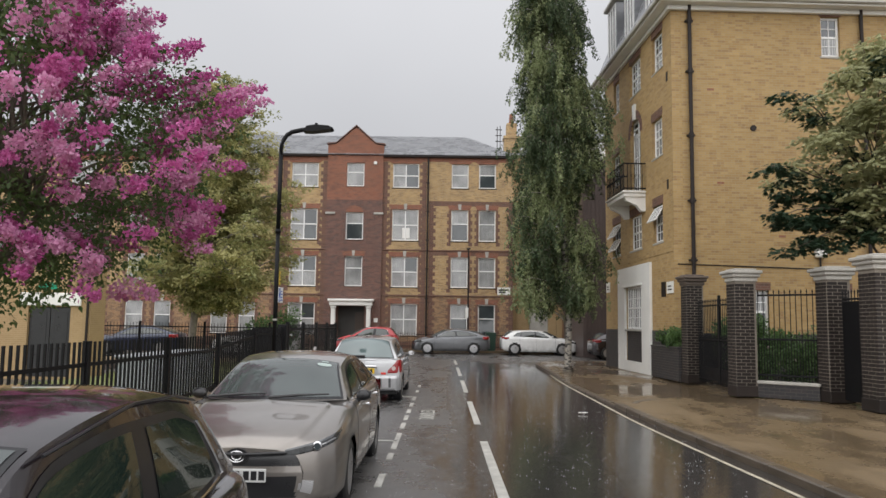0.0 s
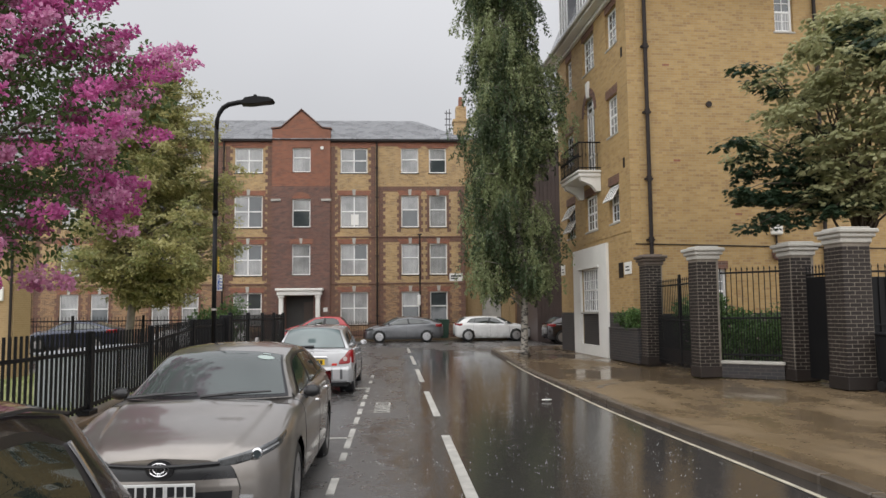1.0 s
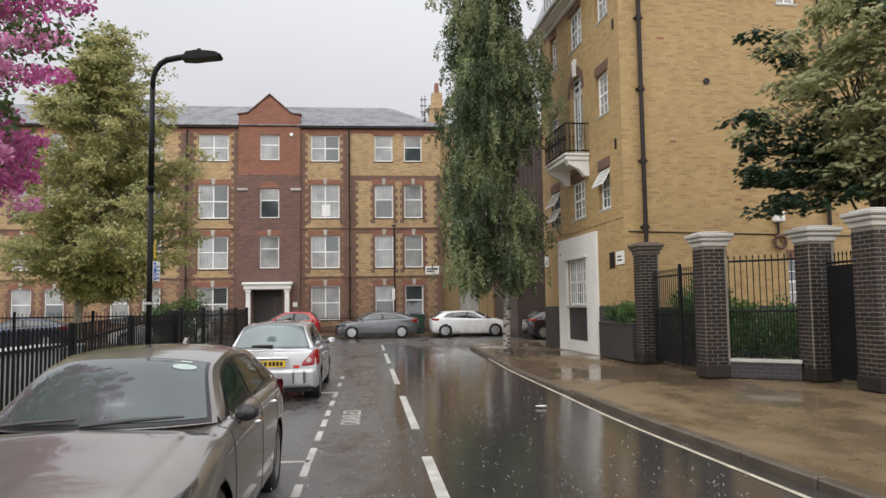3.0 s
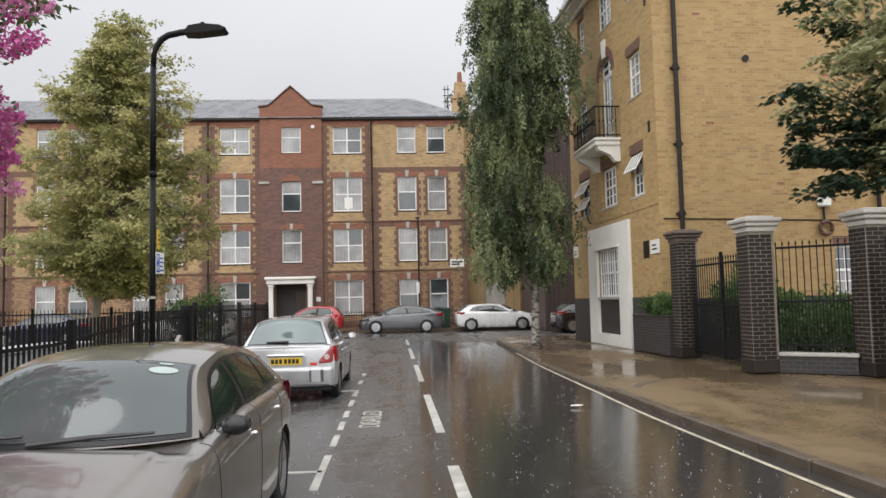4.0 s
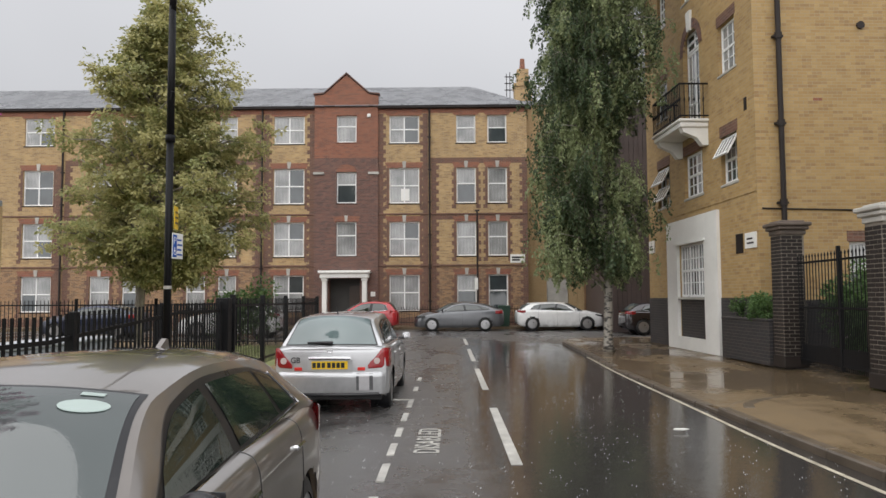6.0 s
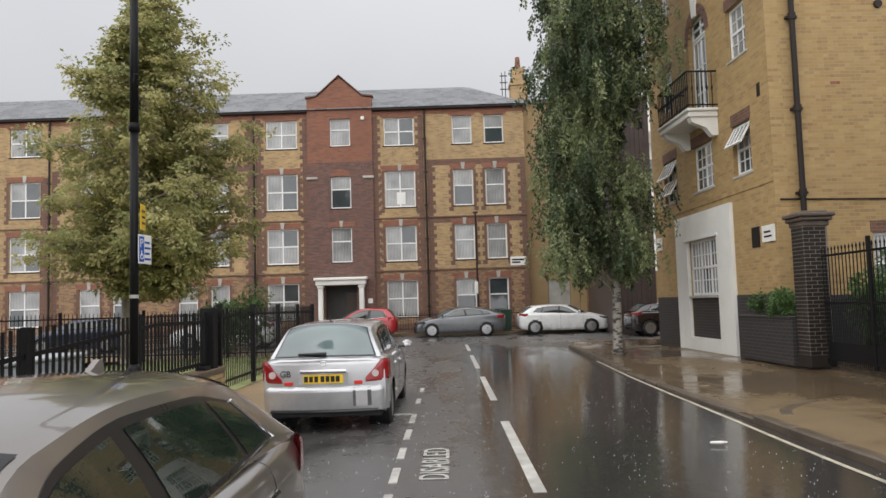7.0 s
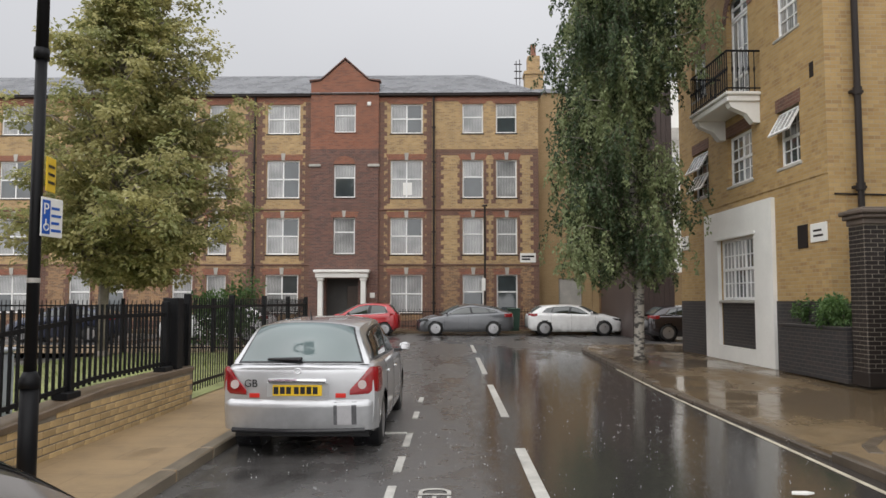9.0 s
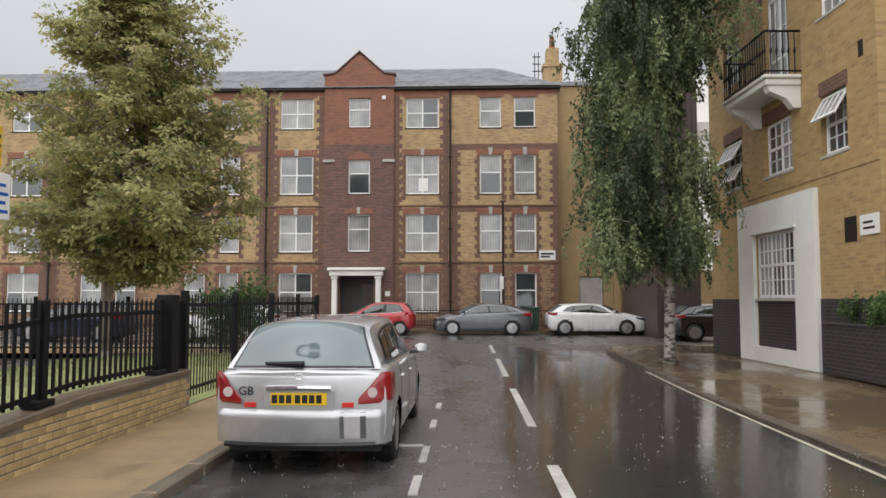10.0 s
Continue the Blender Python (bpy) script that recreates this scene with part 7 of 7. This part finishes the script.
def birch_bark():
    """Pale bark broken by dark cross-wise scars."""
    m, N, L, bs = nodes_of("mottled_birch_bark")
    pos = N.new("ShaderNodeTexCoord").outputs["Object"]
    scar, fine = noise_node(N, L, scaled(N, L, pos, 5, 5, 13), 1.0, 5), noise_node(N, L, pos, 45, 4)
    c = mix_node(N, L, fine, (0.22, 0.20, 0.17), (0.40, 0.37, 0.32))
    c = mix_node(N, L, span(N, L, scar, 0.50, 0.58), c, (0.04, 0.034, 0.03))
    L.new(c, bs.inputs["Base Color"])
    bs.inputs["Roughness"].default_value = 0.6
    bump_node(N, L, bs, scar, 0.5, 0.01)
    return m


SCAR_BARK = birch_bark()
BIRCH_BARK = plain("white_birch_bark", (0.27, 0.235, 0.195), 0.7, 0, 0.8, 7, 0.6)


def leaf_quad(s, p, d, n, ln, w):
    """A folded leaf of two triangles from p along d, with its face to n."""
    side = d.cross(n)
    if side.length < 1e-4:
        side = d.orthogonal()
    side = side.normalized() * (w / 2)
    mid = p + d * (ln * 0.45)
    tip = p + d * ln
    up = n * (w * 0.18)
    k = len(s.v)
    s.v += [tuple(p), tuple(mid + side + up), tuple(tip), tuple(mid - side + up)]
    s.f += [(k, k + 1, k + 2), (k, k + 2, k + 3)]


def unit(rnd_):
    while True:
        v = Vector((rnd_.uniform(-1, 1), rnd_.uniform(-1, 1), rnd_.uniform(-1, 1)))
        if 0.05 < v.length < 1:
            return v.normalized()


def limb(s, a, b, r0, r1, rnd_, wob=0.12, n=5):
    pts_, a, b = [], Vector(a), Vector(b)
    ln = (b - a).length
    for k in range(n + 1):
        t = k / n
        p = a.lerp(b, t) + Vector((0, 0, ln * 0.12 * math.sin(math.pi * t)))
        if 0 < k < n:
            p += unit(rnd_) * ln * wob * 0.5
        pts_.append(p)
    s.tube(pts_, [r0 + (r1 - r0) * k / n for k in range(n + 1)], 7)
    return pts_


def clump(s, c, rad, count, size, rnd_, droop=0.3, flat=0.8):
    """A loose ball of leaves, thicker towards its upper outside."""
    for _ in range(count):
        o = unit(rnd_)
        rr_ = rad * rnd_.uniform(0.25, 1.0) ** 0.6
        p = c + Vector((o.x, o.y, o.z * flat)) * rr_
        d = (o + unit(rnd_) * 0.9 + Vector((0, 0, -droop))).normalized()
        nn = (Vector((0, 0, 1)) + unit(rnd_) * 0.9).normalized()
        z = size * rnd_.uniform(0.6, 1.25)
        leaf_quad(s, p, d, nn, z, z * 0.55)


LEAF_OLIVE = leaf("olive_leaf", (0.40, 0.38, 0.16), (0.60, 0.55, 0.27), 0.5, 0.55)
LEAF_MID = leaf("green_leaf", (0.24, 0.26, 0.10), (0.40, 0.40, 0.17), 0.5, 0.5)


def tree_reach(z):
    pts_ = [(1.9, 1.0), (2.6, 2.3), (3.6, 3.1), (5.0, 3.5), (6.4, 3.25), (7.6, 2.7), (8.8, 2.0), (10.0, 1.2), (11.0, 0.25)]
    for (z0, w0), (z1, w1) in zip(pts_, pts_[1:]):
        if z0 <= z <= z1:
            return w0 + (w1 - w0) * (z - z0) / (z1 - z0)
    return 0.2


trd = random.Random(21)
tl = thing("tree", "broad olive-green street tree with a pale slender trunk on the lawn", "tree")
wood, lo_, lm_ = Shape(), Shape(), Shape()
stem = limb(wood, (-9.25, 27.0, 0.05), (-8.75, 27.0, 9.6), 0.15, 0.03, trd, 0.02, 12)
wood.tube([(-9.25, 27.0, 0.0), (-9.25, 27.0, 0.25)], [0.24, 0.15], 9)
def spray(s, c, rad, count, size, rnd_, axis, flat=0.3):
    """A loose flat plate of leaves lying roughly across axis, a little ragged."""
    u = axis.orthogonal().normalized()
    v = axis.cross(u).normalized()
    for _ in range(count):
        a, r = rnd_.uniform(0, 6.283), rad * rnd_.random() ** 0.6
        o = u * math.cos(a) + v * math.sin(a)
        p = c + o * r + axis * rnd_.uniform(-1, 1) * rad * flat
        d = (o + unit(rnd_) * 0.7 + Vector((0, 0, -0.35))).normalized()
        nn = (axis + unit(rnd_) * 0.6).normalized()
        z = size * rnd_.uniform(0.65, 1.3)
        leaf_quad(s, p, d, nn, z, z * 0.6)


for k in range(200):  # boughs rising from the stem, each with loose plates of leaves and gaps between
    z = 2.1 + 8.6 * trd.random() ** 1.1
    a = trd.uniform(0, 6.283)
    lump = 0.84 + 0.62 * noise.noise(Vector((1.9 * math.cos(a), 1.9 * math.sin(a), z * 0.8)))
    r_ = tree_reach(z) * lump * trd.uniform(0.15, 1.0) ** 0.45
    bough = Vector((-8.55 + r_ * math.cos(a), 27.0 + r_ * math.sin(a) * 0.95, z))
    root = stem[max(2, min(11, int((z - 1.8) / 0.85)))]
    line = limb(wood, root, bough, 0.05, 0.010, trd, 0.1, 5)
    out = (bough - Vector(root)).normalized()
    for q in range(14):
        t = trd.uniform(0.45, 1.08)
        base = Vector(root).lerp(bough, t) if t < 1 else bough + out * (t - 1) * 2
        c = base + unit(trd) * trd.uniform(0.1, 0.5) + Vector((0, 0, 0.1))
        ax = (Vector((0, 0, 1)) + unit(trd) * 0.55 + out * 0.25).normalized()
        spray(lo_ if trd.random() < 0.62 else lm_, c, trd.uniform(0.18, 0.36), 38, 0.125, trd, ax)
part("trunk", wood, BIRCH_BARK, tl, "pale slender trunk", smooth=True)
for mt, sh in ((LEAF_OLIVE, lo_), (LEAF_MID, lm_)):
    tagged(part("crown", sh, mt, tl), kind="stuff")

# Weeping birch on the corner footway.
brd = random.Random(5)
bt = thing("birch_tree", "tall weeping birch with white mottled trunk and hanging twigs", "tree")
wood = Shape()
BX, BY = 4.55, 26.0
trunk = [(BX, BY, 0.05), (BX - 0.02, BY, 0.25), (BX + 0.02, BY, 2.0), (BX - 0.12, BY, 4.5), (BX - 0.30, BY + 0.05, 8.0), (BX - 0.55, BY, 12.0), (BX - 0.75, BY, 16.5)]
wood.tube(trunk, [0.20, 0.13, 0.115, 0.105, 0.09, 0.06, 0.02], 10)
# One leaf in two copies: shaded and lit foliage put into the colour.
LEAF_B1, LEAF_B2 = leaf("birch_leaf_shaded", (0.04, 0.07, 0.03), (0.12, 0.165, 0.07)), leaf("birch_leaf_lit", (0.21, 0.265, 0.115), (0.37, 0.41, 0.21))
lv = [Shape(), Shape()]
REACH = ((1.7, -1.5, 0.6), (3.2, -2.3, 1.25), (5.4, -2.65, 1.15), (6.7, -2.2, 0.6), (7.4, -2.1, 1.0), (8.2, -2.2, 1.75), (9.7, -1.9, 1.5), (10.8, -1.75, 0.8), (12.9, -2.3, 0.6), (15.0, -1.6, 0.4), (16.6, -0.9, 0.1))


def trunk_x(z):
    return BX - 0.75 * max(0, z - 2) / 14.5


twigs = Shape()
RZ_ = [r[0] for r in REACH]
for k in range(420):  # arching limbs that end in short hanging tresses, in uneven tiers
    z = brd.uniform(2.5, 16.4)
    a, out = brd.uniform(0, 6.28), brd.uniform(0.1, 1.0) ** 0.5
    le, ri = np.interp(z, RZ_, [r[1] for r in REACH]), np.interp(z, RZ_, [r[2] for r in REACH])
    lump = 0.92 + 0.55 * noise.noise(Vector((1.6 * math.cos(a), 1.6 * math.sin(a), z * 0.9)))
    hw, mx = (ri - le) / 2 * lump, (ri + le) / 2
    tip = Vector((BX + mx + hw * out * math.cos(a), BY + hw * out * math.sin(a), z))
    root = Vector((trunk_x(z), BY, max(1.6, z - brd.uniform(0.2, 1.1))))
    line = limb(wood, root, tip, 0.026, 0.006, brd, 0.12, 5)
    away = Vector((math.cos(a), math.sin(a), 0))
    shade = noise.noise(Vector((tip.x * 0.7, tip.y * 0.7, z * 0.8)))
    for q in range(9):
        p = root.lerp(tip, brd.uniform(0.5, 1.05)) + unit(brd) * 0.28 + Vector((0, 0, 0.12))
        ln = min(brd.uniform(0.3, 1.15) * (1.25 if z > 9 else 1.0), p.z - brd.uniform(1.7, 2.3))
        if ln < 0.15:
            continue
        sway = (Vector((brd.uniform(-0.3, 0.3), brd.uniform(-0.3, 0.3), -1)) + away * 0.25).normalized()
        curl = unit(brd) * 0.12
        at = [p + sway * ln * t + curl * math.sin(2.6 * t) + away * 0.15 * (1 - t) * t for t in (0, 0.25, 0.5, 0.75, 1.0)]
        twigs.tube(at, [0.006, 0.005, 0.004, 0.003, 0.002], 3, False)
        # Whole tresses take the shaded or the lit leaf colour.
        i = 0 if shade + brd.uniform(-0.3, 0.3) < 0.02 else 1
        for _ in range(int(10 + ln * 46)):
            t = brd.random() * 3.999
            c = at[int(t)].lerp(at[int(t) + 1], t % 1) + unit(brd) * brd.uniform(0.03, 0.16) * (1.15 - t * 0.2)
            d = (Vector((0, 0, -1)) + unit(brd) * 0.9).normalized()
            z_ = brd.uniform(0.06, 0.125)
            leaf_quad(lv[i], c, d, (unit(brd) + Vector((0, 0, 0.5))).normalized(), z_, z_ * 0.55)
part("trunk", wood, SCAR_BARK, bt, "white mottled birch trunk", smooth=True)
tagged(part("twig_mass", twigs, BARK, bt), kind="stuff")
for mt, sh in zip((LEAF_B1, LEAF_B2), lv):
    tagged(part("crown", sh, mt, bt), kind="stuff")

# Flowering crape myrtle over the railings.
crd = random.Random(9)
LEAF_C = leaf("myrtle_leaf", (0.05, 0.095, 0.025), (0.13, 0.185, 0.06))
PINK1, PINK2 = leaf("magenta_blossom", (0.54, 0.10, 0.33), (0.72, 0.22, 0.50), 0.7), leaf("pale_pink_blossom", (0.68, 0.26, 0.49), (0.78, 0.42, 0.61), 0.7)
cm_ = thing("crape_myrtle", "crape myrtle tree full of magenta blossom leaning over the railings", "tree")
wood, gl_, fl1, fl2 = Shape(), Shape(), Shape(), Shape()
CC, CR = Vector((-5.5, 8.2, 4.22)), Vector((2.95, 3.0, 2.62))


def crown_at(o, k):
    sh = (1 - 0.48 * max(0.0, o.z)) * k * (0.88 + 0.3 * noise.noise(o * 2.3))
    return CC + Vector((o.x * CR.x * sh, o.y * CR.y * sh, o.z * CR.z * k))


stem_shapes = [Shape() for _ in range(4)]
stems = [limb(stem_shapes[k], (-6.3 + 0.12 * math.cos(k * 2), 8.2 + 0.12 * math.sin(k * 2), 0.08), (-5.8 + 0.9 * math.cos(k * 2), 8.2 + 1.0 * math.sin(k * 2), 3.0), 0.08, 0.045, crd, 0.06, 5) for k in range(4)]
for k in range(70):
    o = unit(crd)
    if o.z < -0.75:
        continue
    tip = crown_at(o, crd.uniform(0.8, 1.0))
    limb(wood, crd.choice(stems)[-1], tip, 0.03, 0.006, crd, 0.12, 4)
for k in range(430):
    o = unit(crd)
    c = crown_at(o, crd.uniform(0.3, 1.0) ** 0.5)
    clump(gl_, c, 0.42, 85, 0.085, crd, 0.3, 0.7)
for k in range(1350):  # upright panicles of crinkled flowers
    o = unit(crd)
    if o.z < -0.8:
        continue
    p = crown_at(o, crd.uniform(0.72, 1.06))
    if noise.noise(Vector((p.x * 1.15, p.y * 1.15, p.z * 1.9))) + crd.uniform(-0.12, 0.12) < -0.06:
        continue
    out = (Vector((o.x, o.y, o.z * 0.6 + 0.25))).normalized()
    ln, tgt = crd.uniform(0.22, 0.46), fl1 if crd.random() < 0.58 else fl2
    for _ in range(130):
        t = crd.random() ** 0.8
        w_ = 0.19 * (1 - t * 0.7)
        c = p + out * ln * t + unit(crd) * w_ * crd.uniform(0.3, 1.0)
        leaf_quad(tgt, c, unit(crd), unit(crd), crd.uniform(0.035, 0.065), 0.048)
for sh in stem_shapes:
    part("stem", sh, BARK, cm_, smooth=True)
tagged(part("branch_mass", wood, BARK, cm_, smooth=True), kind="stuff")
for nm, mt, sh in (("foliage", LEAF_C, gl_), ("blossom", PINK1, fl1), ("blossom", PINK2, fl2)):
    tagged(part(nm, sh, mt, cm_), kind="stuff")

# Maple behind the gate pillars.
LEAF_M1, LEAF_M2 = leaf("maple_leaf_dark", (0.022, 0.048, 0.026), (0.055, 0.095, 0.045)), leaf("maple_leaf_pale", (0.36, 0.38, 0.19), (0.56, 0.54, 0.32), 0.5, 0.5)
mrd = random.Random(31)
mp = thing("maple_tree", "variegated maple with dark and pale yellow-green leaves behind the gates", "tree")
wood, ld, lp_ = Shape(), Shape(), Shape()
tr_ = limb(wood, (10.7, 16.2, 0.1), (10.6, 16.2, 4.2), 0.16, 0.10, mrd, 0.04, 6)


def maple_leaf(s, p, d, n, z):
    for a in (-0.9, -0.45, 0, 0.45, 0.9):
        dd = (Matrix.Rotation(a, 3, n) @ d).normalized()
        leaf_quad(s, p, dd, n, z * (1.0 - 0.25 * abs(a)), z * 0.34)


def maple_spray(s, c, rad, count, tilt):
    """A drooping plate of maple leaves, lapping like roof tiles."""
    for _ in range(count):
        a, r = mrd.uniform(0, 6.283), rad * mrd.random() ** 0.55
        o = Vector((math.cos(a), math.sin(a), 0))
        p = c + o * r + Vector((0, 0, -0.35 * r + mrd.uniform(-0.07, 0.07)))
        d = (o + unit(mrd) * 0.5 + Vector((0, 0, -0.6))).normalized()
        maple_leaf(s, p, d, (Vector((0, 0, 1)) + o * 0.35 + unit(mrd) * tilt).normalized(), mrd.uniform(0.09, 0.155))


# Dark boughs reaching out in tiers over the pillars: start, tip, plates of leaves.
for a_, b_, n_ in (((9.9, 16.0, 4.5), (7.35, 15.8, 5.35), 17), ((9.9, 15.9, 4.2), (7.4, 15.7, 4.05), 20), ((9.9, 15.8, 3.9), (7.75, 15.6, 3.35), 13), ((9.8, 16.1, 4.6), (7.9, 16.3, 4.65), 17), ((9.7, 16.2, 4.2), (8.2, 16.4, 4.3), 10), ((9.7, 16.0, 5.4), (7.95, 16.0, 7.2), 15), ((9.9, 16.2, 4.3), (8.6, 16.6, 3.75), 12), ((10.4, 15.6, 4.0), (9.3, 15.0, 3.7), 12)):
    a_, b_ = Vector(a_), Vector(b_)
    limb(wood, tr_[4], a_, 0.05, 0.03, mrd, 0.06, 3)
    limb(wood, a_, b_, 0.03, 0.006, mrd, 0.08, 4)
    for k in range(n_):
        c = a_.lerp(b_, (k + mrd.random()) / n_) + Vector((mrd.uniform(-0.25, 0.25), mrd.uniform(-0.4, 0.4), mrd.uniform(-0.12, 0.2)))
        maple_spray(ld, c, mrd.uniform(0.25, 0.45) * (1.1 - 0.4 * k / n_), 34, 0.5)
# Pale rounded upper crown, plate above plate.
for k in range(400):
    o = unit(mrd)
    if k % 5 < 3:
        o.y = -abs(o.y)
    c = Vector((10.5, 15.6, 6.1)) + Vector((o.x * 2.6, o.y * 2.4, o.z * 2.8 * (1 - 0.2 * max(0, o.z)))) * (0.84 + 0.42 * noise.noise(o * 2.4)) * mrd.uniform(0.5, 1.0) ** 0.45
    if k % 7 == 0:
        limb(wood, mrd.choice(tr_[3:]), c, 0.035, 0.008, mrd, 0.1, 4)
    c.z = max(c.z, 3.6 + mrd.uniform(0, 0.5))
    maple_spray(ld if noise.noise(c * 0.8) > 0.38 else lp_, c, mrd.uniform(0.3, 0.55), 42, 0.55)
part("trunk", wood, BARK, mp, smooth=True)
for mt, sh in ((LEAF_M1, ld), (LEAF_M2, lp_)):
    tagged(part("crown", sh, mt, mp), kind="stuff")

# Shrubs behind gate and railings, and by the planter.
SHRUB = leaf("shrub_leaf", (0.05, 0.11, 0.03), (0.16, 0.26, 0.085))
PALEFL = leaf("pale_flower", (0.55, 0.5, 0.45), (0.6, 0.4, 0.42))


def shrub(label, spots, rad, per, size, seed, flowers=0, foot=(0, 0.1)):
    r_ = random.Random(seed)
    t = thing("shrub", label, "shrub", group="shrubs round the corner house")
    wood_, lf, fw_ = Shape(), Shape(), Shape()
    for x, y, z in spots:
        c = Vector((x, y, z))
        limb(wood_, (x + r_.uniform(-0.1, 0.1) + foot[0], y, foot[1]), c, 0.02, 0.006, r_, 0.1, 3)
        for _ in range(5):
            clump(lf, c + unit(r_) * rad * 0.6, rad * 0.6, per, size, r_, 0.1, 0.9)
        for _ in range(flowers):
            p = c + unit(r_) * rad
            for _k in range(6):
                leaf_quad(fw_, p, unit(r_), unit(r_), 0.05, 0.05)
    tagged(part("stem_mass", wood_, BARK, t), kind="stuff")
    tagged(part("foliage", lf, SHRUB, t), kind="stuff")
    if flowers:
        tagged(part("flowers", fw_, PALEFL, t), kind="stuff")
    return t


srd = random.Random(3)
shrub("leafy green shrub with small pale flowers behind the railings", [(srd.uniform(7.9, 10.4), srd.uniform(16.3, 19.6), srd.uniform(0.45, 1.25)) for _ in range(34)], 0.5, 85, 0.10, 41, 2)
shrub("tall green shrub behind the iron gate", [(srd.uniform(7.7, 8.9), srd.uniform(18.2, 20.4), srd.uniform(0.6, 1.9)) for _ in range(20)], 0.42, 80, 0.10, 42, 1)
shrub("low spreading shrub over the planter wall", [(srd.uniform(6.9, 7.15), srd.uniform(20.9, 22.5), srd.uniform(1.05, 1.45)) for _ in range(9)], 0.30, 90, 0.075, 43, foot=(0.15, 0.7))
shrub("dark green shrub on the lawn below the tree", [(srd.uniform(-7.6, -6.2), srd.uniform(29.0, 30.0), srd.uniform(0.6, 1.9)) for _ in range(10)], 0.6, 60, 0.14, 44)
crepe_leaf = thing("litter", "small pale scrap of litter lying in the road", "litter", pose(2.85, 13.55, 0.006))
part("scrap", Shape().prism([(-0.09, -0.03), (0.02, -0.05), (0.1, -0.01), (0.06, 0.04), (-0.06, 0.035)], 0, 0.012), WHITE, crepe_leaf)

# Rain splashing up from the carriageway.
rd = random.Random(77)
sp_ = Shape()
for _ in range(1500):
    x, y = rd.uniform(-2.3, 3.7), 3 + 26 * rd.random() ** 1.4
    for _k in range(rd.randint(1, 3)):
        c = Vector((x + rd.uniform(-0.03, 0.03), y + rd.uniform(-0.03, 0.03), rd.uniform(0.0, 0.045)))
        q = rd.uniform(0.0015, 0.0034)
        sp_.add([c + Vector((q, 0, 0)), c + Vector((-q, q, 0)), c + Vector((-q, -q, 0)), c + Vector((0, 0, q * 5)), c - Vector((0, 0, q * 1.2))], [(0, 1, 3), (1, 2, 3), (2, 0, 3), (1, 0, 4), (2, 1, 4), (0, 2, 4)])
tagged(part("rain_splashes", sp_, plain("water_drop", (0.6, 0.61, 0.62), 0.15, 0, 0.05)), "tiny rain splashes standing on the wet road", "water", kind="stuff")
